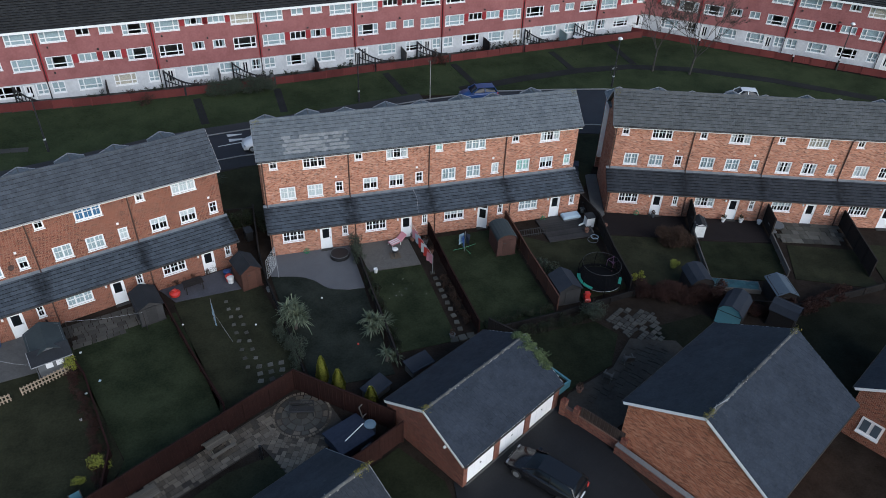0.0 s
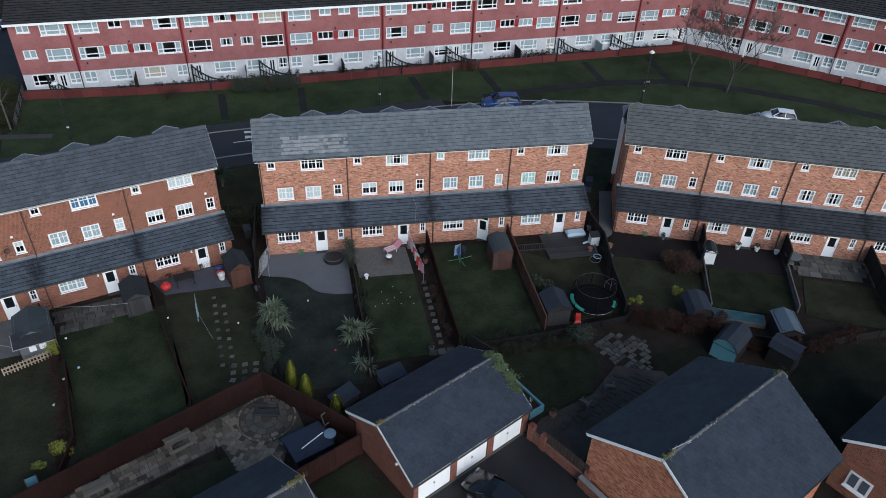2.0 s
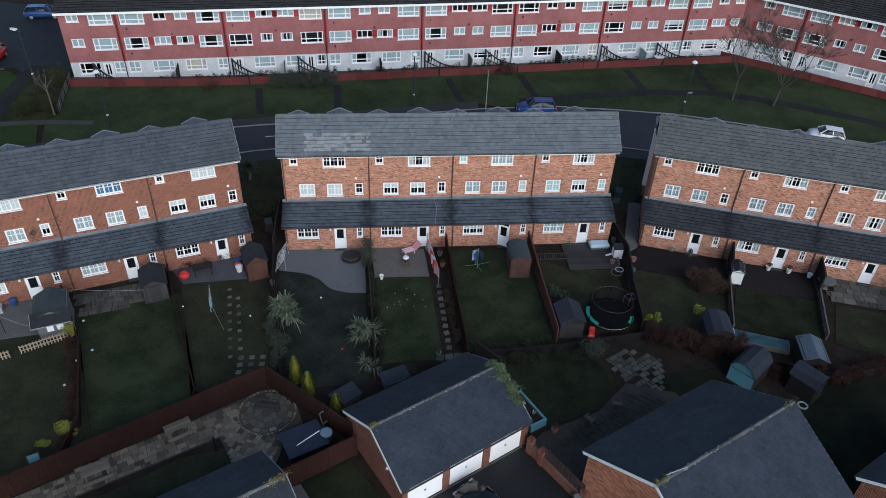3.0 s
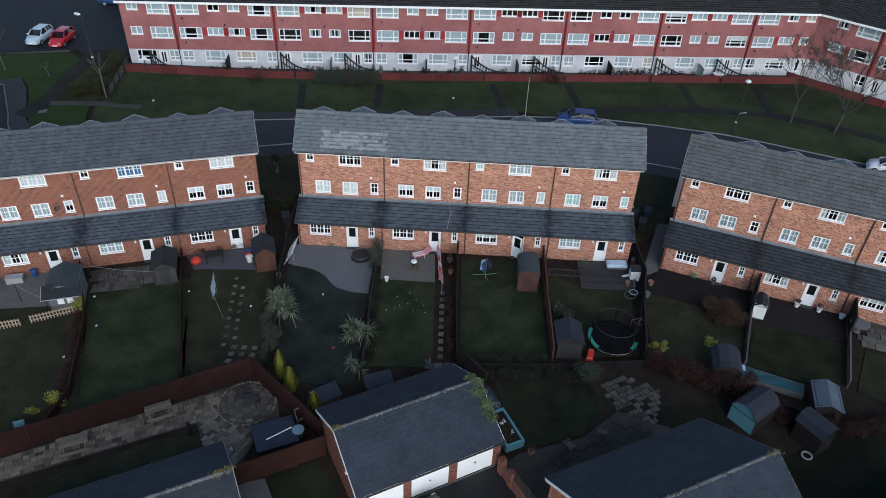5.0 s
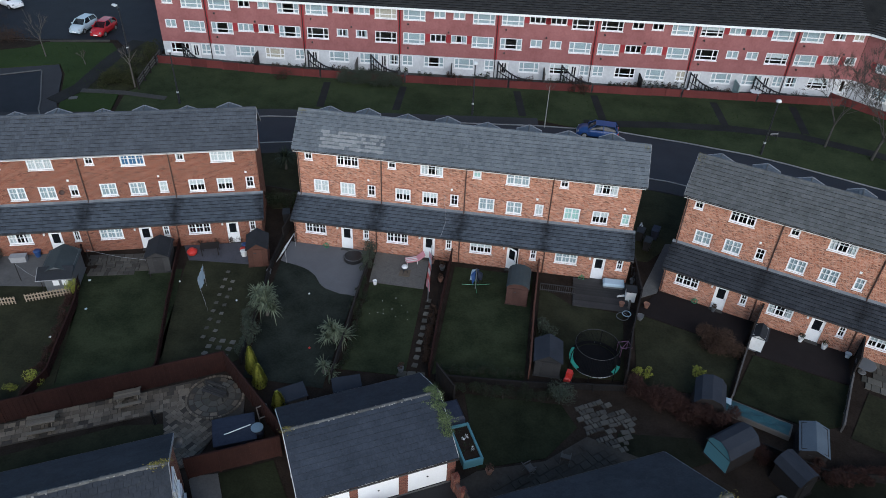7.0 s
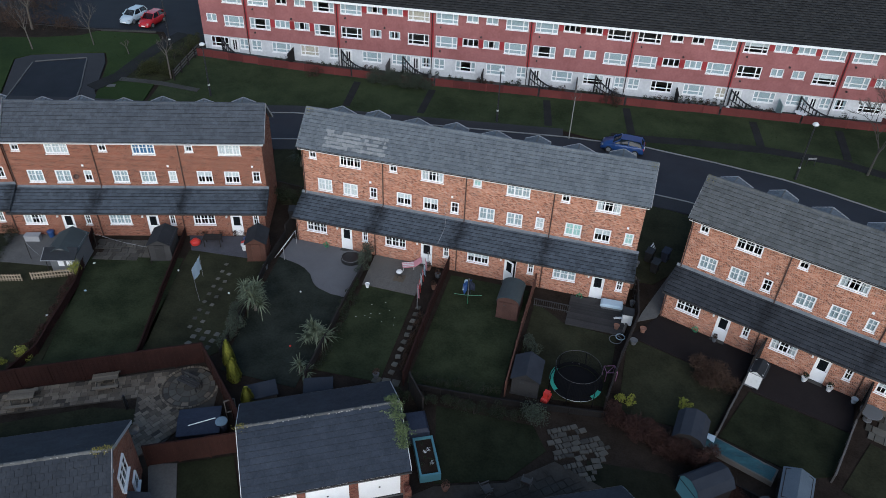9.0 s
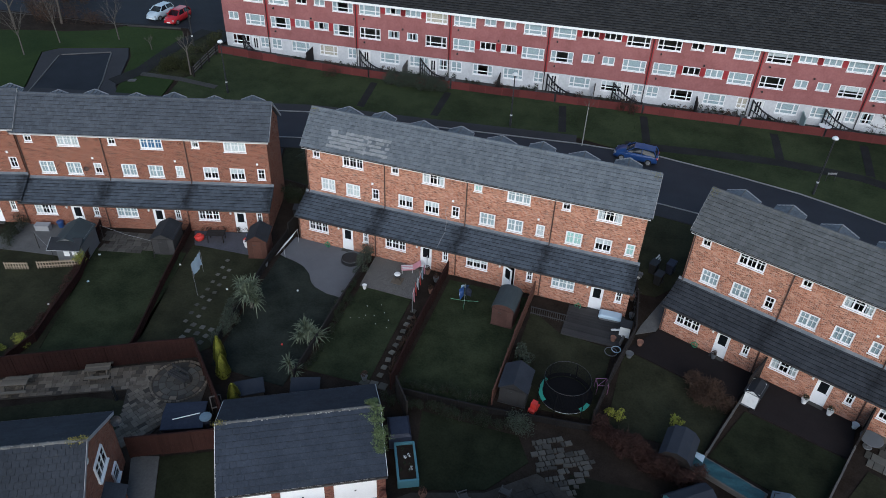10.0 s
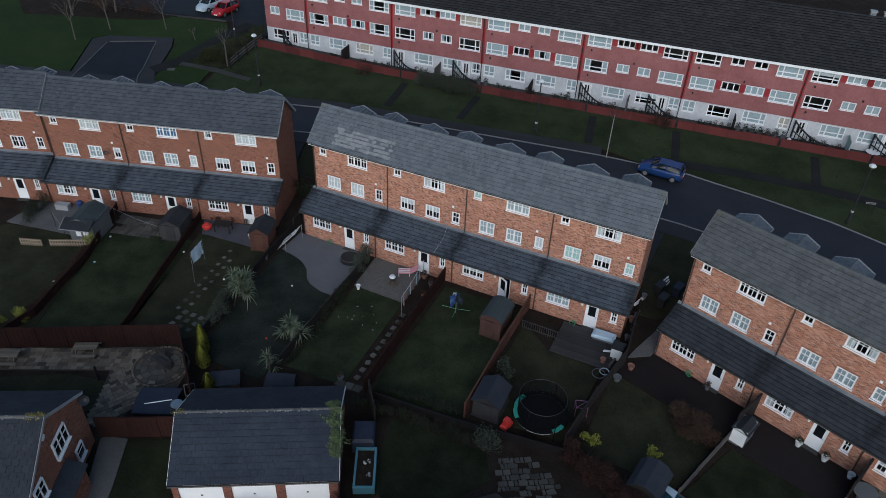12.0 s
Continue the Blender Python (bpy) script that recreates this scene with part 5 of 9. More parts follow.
wing = flats(pose(WING0[0], WING0[1], 0, 0, 0, WING_A), 33.0, [-3.75 + 10.45 * k for k in range(4)], "angled wing of the red and white flats", 12)
rail0 = curved_rail(pose(*flat_pt(STRIPS[1] + 0.3, -0.1), 1.45, 0, 0, FLAT_DEG))
for k, s in enumerate(STRIPS):
    if k != 1:
        copy_thing(rail0, pose(*flat_pt(s + 0.3 if k % 2 else s - 3.2, -0.1), 1.45, 0, 0, FLAT_DEG))

# roof over the corner between the block and its wing
za, zb = F_TOP + 0.12, F_TOP + 3.02
a, b, c, d = (50.7, 34.7, za), (50.1, 43.25, zb), (56.1, 41.4, zb), (54.5, 47.4, za + 0.9)
corner = recalc(Geo().add([a, b, c, d, (a[0], a[1], a[2] - 0.1), (b[0], b[1], b[2] - 0.1), (c[0], c[1], c[2] - 0.1), (d[0], d[1], d[2] - 0.1)], [(0, 2, 1), (1, 2, 3), (4, 5, 6), (5, 7, 6), (0, 1, 5, 4), (2, 0, 4, 6), (1, 3, 7, 5), (3, 2, 6, 7)]).mesh("corner_roof"))
part("corner_roof", corner, ROOF_PLAIN, wing, at=wing.matrix_basis.inverted())

# ---- garages and the nearer houses ----
def gable_building(name, m, length, half, eave, ridge, brick, label, category, over=0.3, x_over=0.15, tile_parts=0, holes_front=(), tile_side=-1, gable_holes=None, trim=WHITE):
    """A building with its ridge along x: walls, two roof slopes, bargeboards. Eaves at y = -half and half."""
    b = thing(name, m, label, category)
    wy = half - over
    rise = ridge - eave
    wz = eave + rise * over / half - 0.12
    part("long_wall", wall(0, length, 0, wz, list(holes_front), -wy), brick, b)
    part("long_wall", Geo().box(0, length, wy - 0.25, wy, 0, wz), brick, b)
    prof = [(-wy + 0.002, 0), (wy - 0.002, 0), (wy - 0.002, wz), (0, ridge - 0.14), (-wy + 0.002, wz)]
    part("gable_wall", side_wall(-0.003, 0.25, prof), brick, b)
    part("gable_wall", side_wall(length - 0.25, length + 0.003, prof), brick, b)
    deg, ln = math.degrees(math.atan2(rise, half)), math.hypot(rise, half)
    xa, xb = -x_over, length + x_over
    deck = Geo().slab([(xa, -half, eave), (xb, -half, eave), (xb, 0, ridge), (xa, 0, ridge)], 0.1).slab([(xb, half, eave), (xa, half, eave), (xa, 0, ridge), (xb, 0, ridge)], 0.1)
    roof = part("roof", deck, TILE_SLATE_J, b)
    for side in (-1, 1):
        turn = Matrix.Identity(4) if side < 0 else Matrix.Rotation(math.pi, 4, "Z")
        base = Matrix.Translation((xa if side < 0 else xb, side * half, eave + 0.004)) @ turn
        if tile_parts and side == tile_side:
            n, k = round(ln / 0.33), round((xb - xa) / 0.36)
            tw, th = (xb - xa) / k, ln / n
            c, s = math.cos(radians(deg)), math.sin(radians(deg))

            def tile(cut=1.0):
                g = Geo()
                vs = [(x, a * c - l * s, a * s + l * c) for x in (0, tw * cut - 0.008) for a, l in ((0, 0.03), (0, 0.088), (th + 0.05, 0.018), (th + 0.05, 0.0))]
                g.add(vs, [(1, 5, 6, 2), (0, 4, 5, 1), (0, 1, 2, 3), (4, 7, 6, 5), (3, 2, 6, 7), (0, 3, 7, 4)])
                return g
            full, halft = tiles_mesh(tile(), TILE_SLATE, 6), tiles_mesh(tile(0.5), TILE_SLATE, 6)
            rnd = random.Random(8)
            for i in range(n):
                for j in range(k + (i % 2)):
                    odd = i % 2
                    me = halft if odd and j in (0, k) else full
                    x = tw * (j - 0.5 * odd) if not (odd and j == 0) else 0
                    wob = Matrix.Translation((x, th * i * c, th * i * s + rnd.uniform(0, 0.008))) @ Matrix.Rotation(rnd.uniform(-0.006, 0.006), 4, "Y")
                    part("tile", me, TILE_SLATE, roof, at=base @ wob)
        else:
            part("roof_tiles", tiles_mesh(tile_courses(xb - xa, ln, deg, 0.36, 0.33, 21 + side, 0.022, 0.012 if side < 0 else 0.003, 0.012, 0.04 if side < 0 else 0.012), TILE_SLATE_J), TILE_SLATE_J, roof, at=base)
    part("ridge_tiles", ridge_caps(Geo(), (xa, 0, ridge + 0.03), (xb, 0, ridge + 0.03), 0.1), RIDGE, roof)
    rm, dabs = random.Random(17), Geo()
    for k in range(int((xb - xa) / 0.14)):
        if rm.random() < 0.62:
            x, sd, w = xa + 0.14 * k, rm.choice((-1, -1, 1)), rm.uniform(0.05, 0.12)
            y = sd * rm.uniform(0.02, 0.11)
            dabs.box(x, x + w, y - 0.022, y + 0.022, ridge - 0.05, ridge + 0.1 - abs(y) * 0.72)
    tagged(part("ridge_mortar", dabs, MORTAR, roof, "crumbling pale mortar along the ridge"), "", "", "", "stuff")
    for x in (xa - 0.02, xb + 0.02):
        for side in (-1, 1):
            g = Geo().slab([(x - 0.015, side * half, eave + 0.02), (x + 0.015, side * half, eave + 0.02), (x + 0.015, 0, ridge + 0.02), (x - 0.015, 0, ridge + 0.02)], 0.17)
            part("bargeboard", g, trim if x < 0 or name == "garage_block" else TRIM_GREY, b)
    for side in (-1, 1):
        part("gutter", Geo().tube([(xa, side * (half + 0.05), eave - 0.05), (xb, side * (half + 0.05), eave - 0.05)], 0.055, 8), GUTTER, b)
    return b


def moss_tuft(roof_thing, at, n, spread, mat, size=0.16, seed=2):
    rnd, g = random.Random(seed), Geo()
    for _ in range(n):
        p = Vector(at) + Vector((rnd.gauss(0, spread[0]), rnd.gauss(0, spread[1]), 0))
        p.z += -abs(p.y) * spread[2] + rnd.uniform(0.02, 0.1)
        leaf_clump(g, p, 0.12, 3, size, rnd, 0.6, 0.5)
    return tagged(part("moss", g, mat, roof_thing, "yellow-green moss along the roof edge"), "yellow-green moss along the roof edge", "", "", "stuff")


GA = 29.0
gdoors = [(0.32, 2.58, 0.0, 1.88), (3.02, 5.28, 0.0, 1.88), (5.77, 8.03, 0.0, 1.88)]
garage = gable_building("garage_block", pose(6.5, -20.92, 0, 0, 0, GA), 8.5, 3.24, 2.03, 3.87, BRICK_BROWN, "brick garage block with three white doors and ivy", "garage", 0.12, 0.1, 1, gdoors, -1, trim=WHITE_OLD)
for a, b_, z0, z1 in gdoors:
    gd = part("garage_door", Geo().box(a, b_, -3.05, -3.01, 0.03, 1.87), WHITE, garage)
    for k in range(4):
        part("door_panel", Geo().box(a + 0.08 + (b_ - a - 0.16) / 4 * k + 0.03, a + 0.08 + (b_ - a - 0.16) / 4 * (k + 1) - 0.03, -3.06, -3.05, 0.1, 1.8), WHITE, gd)
    part("handle", Geo().box((a + b_) / 2 - 0.05, (a + b_) / 2 + 0.05, -3.1, -3.06, 0.9, 0.96), STEEL, gd)
part("door_sill", Geo().box(0.2, 8.2, -3.2, -3.125, 0.0, 0.06), CONCRETE, garage, "grey concrete sill")
rnd, ivy = random.Random(4), Geo()
for k in range(130):
    y = rnd.uniform(-2.2, 0.6)
    leaf_clump(ivy, (8.42 + rnd.gauss(0, 0.2) - 0.12 * (y > -0.8), y, 3.95 - abs(y) * 0.558 + rnd.uniform(-0.02, 0.14)), 0.24, 26, 0.085, rnd, 0.5)
part("ivy", ivy, LEAF_IVY, garage, "bright green ivy over the roof verge")
moss_tuft(garage, (0.1, 0, 3.92), 60, (0.14, 0.1, 0.55), MOSS, 0.07)
part("flue", Geo().tube([(0.0, -1.7, 2.3), (-0.14, -1.7, 2.3)], 0.08, 10), WHITE_OLD, garage)

HA = 26.8
house_h = gable_building("detached_house", pose(19.56, -27.09, 0, 0, 0, HA), 9.56, 4.51, 3.84, 6.46, BRICK_ORANGE, "orange brick house with a blind gable and slate-grey roof", "house", 0.3, 0.15, 1, (), -1)
moss_tuft(house_h, (9.5, 0, 6.53), 40, (0.2, 0.1, 0.58), MOSS, 0.06, 5)
moss_tuft(house_h, (0.2, 0, 6.53), 60, (0.25, 0.1, 0.58), MOSS, 0.07, 6)
part("aerial", Geo().tube([(0.6, 0, 6.4), (0.6, 0, 6.95)], 0.02, 6).tube([(0.3, 0, 6.9), (1.5, -0.2, 6.9)], 0.018, 6), GALV, house_h)

JA = 28.0
c_, s_ = math.cos(radians(JA)), math.sin(radians(JA))
house_j = gable_building("detached_house", pose(2.6 - 12.0 * c_, -25.25 - 12.0 * s_, 0, 0, 0, JA), 11.85, 3.6, 3.78, 6.0, BRICK_RED, "red brick house with white windows in its gable", "house", 0.3, 0.15, 0)
moss_tuft(house_j, (11.6, 0, 6.1), 80, (0.25, 0.1, 0.62), MOSS, 0.07, 7)
for y0, z0, w, h, li in ((-0.2, 2.95, 1.45, 1.1, 3), (1.3, 0.75, 0.75, 0.85, 1), (-2.7, 2.6, 0.9, 1.05, 2)):
    holder = part("window_surround", Geo().box(11.86, 11.9, y0 - 0.04, y0 + w + 0.04, z0 - 0.06, z0 + h + 0.04), WHITE, house_j)
    g = Geo().box(11.9, 11.93, y0 + 0.05, y0 + w - 0.05, z0 + 0.06, z0 + h - 0.06)
    part("pane", g, CARGLASS, holder)
    fr = Geo()
    for k in range(li + 1):
        yk = y0 + w * k / li
        fr.box(11.9, 11.96, yk - 0.04, yk + 0.04, z0, z0 + h)
    part("mullions", fr.box(11.9, 11.955, y0, y0 + w, z0 - 0.02, z0 + 0.06).box(11.9, 11.955, y0, y0 + w, z0 + h - 0.06, z0 + h + 0.02).box(11.9, 11.945, y0, y0 + w, z0 + h * 0.62 - 0.025, z0 + h * 0.62 + 0.025), WHITE, holder)
    part("window_sill", Geo().box(11.9, 12.05, y0 - 0.06, y0 + w + 0.06, z0 - 0.12, z0 - 0.03), WHITE, holder)
porch = part("porch_roof", Geo().slab([(11.86, -2.4, 2.2), (12.9, -2.4, 1.75), (12.9, 0.4, 1.75), (11.86, 0.4, 2.2)], 0.1), TILE_SLATE_J, house_j)
part("porch_wall", Geo().box(11.86, 12.7, -2.3, 0.3, 0, 1.75), BRICK_RED, house_j)
part("satellite_dish", Geo().lathe([(0.02, 0.0), (0.16, 0.03), (0.27, 0.1), (0.29, 0.1), (0.17, 0.02), (0.02, -0.02)], 16), STEEL, house_j, "dark grey satellite dish", Matrix.Translation((12.1, 3.25, 3.45)) @ Euler((radians(60), 0, radians(40))).to_matrix().to_4x4())
part("alarm_box", Geo().lathe([(0.02, 0.0), (0.17, 0.0), (0.17, 0.07), (0.05, 0.1)], 14), WHITE_OLD, house_j, "", Matrix.Translation((11.86, -0.55, 5.1)) @ Matrix.Rotation(radians(90), 4, "Y"))
KA = 27.7
house_k = gable_building("detached_house", pose(33.45, -29.45, 0, 0, 0, KA), 9.0, 4.6, 3.7, 6.8, BRICK_RED, "red brick house with a white-trimmed gable", "house", 0.3, 0.2, 0)
for y0, z0, w, h in ((0.2, 2.5, 1.15, 1.0), (2.3, 0.9, 1.2, 1.05), (-2.4, 0.9, 1.2, 1.05)):
    holder = part("window_surround", Geo().box(-0.05, -0.004, y0 - 0.04, y0 + w + 0.04, z0 - 0.06, z0 + h + 0.04), WHITE, house_k)
    for k in range(2):
        part("pane", Geo().box(-0.07, -0.05, y0 + w / 2 * k + 0.09, y0 + w / 2 * (k + 1) - 0.09, z0 + 0.08, z0 + h - 0.08), PANE_BLUE, holder)
    part("window_sill", Geo().box(-0.2, -0.05, y0 - 0.06, y0 + w + 0.06, z0 - 0.13, z0 - 0.05), WHITE, holder)
# low wall with boards by the forecourt
lw = thing("garden_wall", pose(15.55, -20.15, 0, 0, 0, -58), "low brown brick wall topped with worn boards", "wall")
part("wall_body", Geo().box(0, 4.3, -0.12, 0.12, 0, 0.75), BRICK_BROWN, lw)
for x in (0.0, 0.95, 4.2):
    part("pier", Geo().box(x - 0.18, x + 0.18, -0.18, 0.18, 0, 1.25), BRICK_BROWN, lw)
for k in range(24):
    part("board", cached("lwboard", lambda: Geo().box(0, 0.11, -0.03, 0.03, 0.75, 1.55).mesh("board")), TAN_WOOD, lw, at=Matrix.Translation((1.2 + 0.123 * k, 0.02 * (k % 2), 0)))
side = thing("garden_wall", pose(17.35, -23.6, 0, 0, 0, -62.3), "low brick wall at the side of the house", "wall")
part("wall_body", Geo().box(0, 8.0, -0.12, 0.12, 0, 0.7), BRICK_BROWN, side)
part("coping", Geo().box(0, 8.0, -0.15, 0.15, 0.7, 0.78), KERB, side)

# ---- fences and hedges ----
def fence_panel(length, h, mat, board=0.14):
    """One panel of upright boards as a single rippled sheet with a capping rail."""
    def make():
        n = max(2, round(length / board))
        prof = []
        for i in range(n):
            xa, xb = length * i / n, length * (i + 1) / n
            y = 0.008 if i % 2 else -0.004
            prof += [(xa + 0.004, y), (xb - 0.004, y)]
        g = Geo()
        m = len(prof)
        g.v = [(x, y, z) for z in (0.05, h) for x, y in prof] + [(x, y + 0.03, z) for z in (0.05, h) for x, y in prof]
        for i in range(m - 1):
            g.f += [(i, i + 1, m + i + 1, m + i), (2 * m + i + 1, 2 * m + i, 3 * m + i, 3 * m + i + 1), (m + i, m + i + 1, 3 * m + i + 1, 3 * m + i)]
        return g.mesh("panel")
    return cached(("panel", mat.name, round(length, 2), round(h, 2)), make)


def fence(points, h, mat, label, cap=True, post_mat=None, base=None):
    f = thing("fence", pose(points[0][0], points[0][1], 0), label, "fence", "garden fences")
    ox, oy = points[0]
    rnd = random.Random(int(abs(ox * 31 + oy * 17)))
    for (x0, y0), (x1, y1) in zip(points, points[1:]):
        d = math.hypot(x1 - x0, y1 - y0)
        n = max(1, round(d / 1.85))
        a = math.atan2(y1 - y0, x1 - x0)
        step = round(d / n, 2)
        for i in range(n + 1):
            px, py = x0 + (x1 - x0) * i / n, y0 + (y1 - y0) * i / n
            z = base(px, py) if base else 0.0
            if i < n or (x1, y1) == points[-1]:
                part("post", cached(("post", (post_mat or mat).name, round(h, 1)), lambda: Geo().box(-0.05, 0.05, -0.05, 0.05, 0, h + 0.07).mesh("post")), post_mat or mat, f, at=Matrix.Translation((px - ox, py - oy, z)) @ Matrix.Rotation(a, 4, "Z"))
            if i < n:
                m = Matrix.Translation((px - ox, py - oy, z + rnd.uniform(-0.02, 0.02))) @ Matrix.Rotation(a + rnd.uniform(-0.008, 0.008), 4, "Z")
                pn = part("panel", fence_panel(step - 0.08, h, mat), mat, f, at=m @ Matrix.Translation((0.05, 0, 0)))
                if cap:
                    part("capping", cached(("cap", mat.name, step, round(h, 1)), lambda: Geo().box(0, step - 0.08, -0.03, 0.07, h, h + 0.035).mesh("capping")), mat, pn)
    return f


fence([(-21.9, -26.6), (-10.95, -20.35), (0.0, -14.15), (5.3, -18.9)], 1.75, BROWN_FENCE, "tall red-brown close-board fence round a paved garden")
fence([(1.1, -22.1), (5.55, -19.75)], 1.7, BROWN_FENCE, "red-brown board fence between house and garages")
fence([(-15.35, -4.5), (-12.5, -10.2), (-10.6, -16.6), (-10.95, -20.2)], 0.7, BROWN_FENCE, "red-brown low board fence between lawns")
fence([(-8.55, -2.3), (-6.3, -9.2), (-4.3, -14.8), (-4.3, -16.4)], 0.7, BROWN_FENCE, "red-brown board fence between lawns")
fence([(-1.0, -0.2), (-0.75, -3.6), (0.0, -8.2), (0.7, -13.4)], 0.7, BLACK_FENCE, "dark weathered fence with planting against it")
fence([(6.3, -0.6), (6.45, -6.4), (6.75, -13.6)], 0.75, DARK_FENCE, "low dark fence with planting along it")
fence([(12.45, -0.1), (12.5, -5.6), (12.75, -12.2)], 1.25, BROWN_FENCE, "red-brown board fence between lawns")
fence([(19.1, -0.1), (19.0, -5.6), (19.05, -11.2)], 1.3, ORANGE_FENCE, "orange-brown board fence, leaning a little")
fence([(26.3, 1.6), (26.6, -2.2), (25.75, -6.4), (25.15, -10.6)], 1.3, DARK_FENCE, "dark low fence beside a side passage")
fence([(34.85, -2.75), (33.9, -4.9)], 1.8, DARK_FENCE, "dark tall screen fence by the back doors")
fence([(33.85, -5.1), (31.75, -10.8)], 0.6, GREY_WOOD, "pale grey weathered low fence")
fence([(40.95, -4.95), (40.1, -7.1)], 1.8, DARK_FENCE, "dark tall screen fence by the back doors")
fence([(40.0, -7.3), (38.1, -12.0)], 0.6, GREY_WOOD, "pale grey weathered low fence")
fence([(47.05, -7.1), (44.5, -13.6)], 1.6, DARK_FENCE, "dark brown fence between gardens")
fence([(13.2, -12.45), (19.1, -12.0), (25.2, -11.2)], 0.55, BLACK_FENCE, "black-stained board fence at the foot of the lawns")
fence([(31.5, -13.9), (36.2, -15.7), (44.4, -15.2), (52, -18.6)], 0.7, BLACK_FENCE, "black-stained board fence overgrown with shrubs")
fence([(14.6, -14.2), (13.3, -12.6)], 1.7, DARK_FENCE, "short dark fence behind the garages")
fence([(-4.9, 6.4), (-1.0, 6.0)], 0.8, DARK_FENCE, "low dark fence across the gap between terraces")
fence([(-1.0, 0.0), (-0.95, 5.8)], 1.2, DARK_FENCE, "dark fence along the side passage")
# red fence in front of the flats, with gaps at the paths
GAPS = [(0.2, 17.7), (18.0, 26.9), (27.2, 38.1), (38.4, 47.1), (47.4, 56.7), (57.0, 64.7), (65.0, 73.6)]
for a, b_ in GAPS:
    fence([flat_pt(a, -2.4), flat_pt((a + b_) / 2, -2.45), flat_pt(b_, -2.4)], 0.85, RED_FENCE, "low red-stained board fence before the flats", True, None, terrain)
wx, wy = math.cos(radians(WING_A)), math.sin(radians(WING_A))
for a, b_ in ((-0.9, 7.4), (7.7, 18.4), (18.7, 30)):
    fence([(WING0[0] + wx * a + wy * 2.2, WING0[1] + wy * a - wx * 2.2), (WING0[0] + wx * b_ + wy * 2.2, WING0[1] + wy * b_ - wx * 2.2)], 0.85, RED_FENCE, "low red-stained board fence before the flats", True, None, terrain)
rail_fence = thing("rail_fence", pose(-22.85, 19.7, terrain(-22.85, 19.7)), "weathered post-and-rail fence beside the flats", "fence")
for k in range(5):
    x, y = -0.26 * k, 1.82 * k
    zk = terrain(-22.85 + x, 19.7 + y) - terrain(-22.85, 19.7)
    part("post", Geo().box(x - 0.07, x + 0.07, y - 0.07, y + 0.07, zk - 0.1, zk + 1.15), DARK_FENCE, rail_fence)
    if k < 4:
        zn = terrain(-23.11 + x, 21.52 + y) - terrain(-22.85, 19.7)
        for dz in (0.42, 0.72, 1.02):
            part("rail", Geo().bar((x, y + 0.08, zk + dz), (x - 0.26, y + 1.74, zn + dz), 0.06, 0.13), GREY_WOOD, rail_fence)


def picket(points, label):
    f = thing("picket_fence", pose(points[0][0], points[0][1], 0), label, "picket fence", "picket fences")
    (x0, y0), (x1, y1) = points
    d, a = math.hypot(x1 - x0, y1 - y0), math.atan2(y1 - y0, x1 - x0)
    r = Matrix.Rotation(a, 4, "Z")
    for z in (0.2, 0.5):
        part("rail", Geo().box(0, d, 0.0, 0.035, z, z + 0.08), PALE_WOOD, f, at=r)
    n = int(d / 0.2)
    for k in range(n + 1):
        part("picket", cached("picket", lambda: Geo().add([(x, y, z) for y in (-0.02, 0.0) for x, z in ((0, 0.04), (0.08, 0.04), (0.08, 0.66), (0.04, 0.72), (0, 0.66))], [(0, 1, 2, 3, 4), (9, 8, 7, 6, 5), (0, 5, 6, 1), (1, 6, 7, 2), (2, 7, 8, 3), (3, 8, 9, 4), (4, 9, 5, 0)]).mesh("picket")), PALE_WOOD, f, at=r @ Matrix.Translation((0.2 * k, 0, 0)))
    return f


picket([(-16.1, -10.5), (-13.6, -9.2)], "pale cream wooden picket fence at a lawn's edge")
picket([(-18.2, -11.4), (-16.6, -10.8)], "pale cream wooden picket fence at a lawn's edge")


def hedge(name, line, h, w, mat, label, density=260, size=0.13, seed=1, category="hedge", z0=0.0, twiggy=None):
    """A hedge or shrub row of many small leaves over twiggy stems."""
    rnd = random.Random(seed)
    twiggy = mat in (LEAF_RED, LEAF_BROWN) if twiggy is None else twiggy
    slim = 0.28
    if mat in (LEAF_YELLOW, LEAF_OLIVE, LEAF_DARK):
        size, density = size * 0.72, int(density * 3.2)
    if twiggy:
        size, density, slim = size * 2.2, int(density * 2.2), 0.045
    t = thing(name, pose(line[0][0], line[0][1], z0), label, category)
    ox, oy = line[0]
    st, lf = Geo(), Geo()
    for (x0, y0), (x1, y1) in zip(line, line[1:]):
        d = math.hypot(x1 - x0, y1 - y0)
        n = max(1, int(d / 0.45))
        for i in range(n + 1):
            x, y = x0 + (x1 - x0) * i / n - ox + rnd.gauss(0, w * 0.15), y0 + (y1 - y0) * i / n - oy + rnd.gauss(0, w * 0.15)
            hh = h * rnd.uniform(0.75, 1.12)
            for _ in range(3):
                st.tube([(x, y, 0), (x + rnd.gauss(0, w * 0.2), y + rnd.gauss(0, w * 0.2), hh * 0.5), (x + rnd.gauss(0, w * 0.35), y + rnd.gauss(0, w * 0.35), hh)], [0.025, 0.018, 0.006], 4, False)
            for k in range(3):
                leaf_clump(lf, (x + rnd.gauss(0, w * 0.2), y + rnd.gauss(0, w * 0.2), hh * (0.3 + 0.25 * k)), w * rnd.uniform(0.4, 0.62), density // 6, size, rnd, 0.75, 0.5 if twiggy else 0.0, slim)
    tagged(part("stem_tangle", st, STEM, t), "bare brown stems", "", "", "stuff")
    part("foliage", lf, mat, t)
    return t


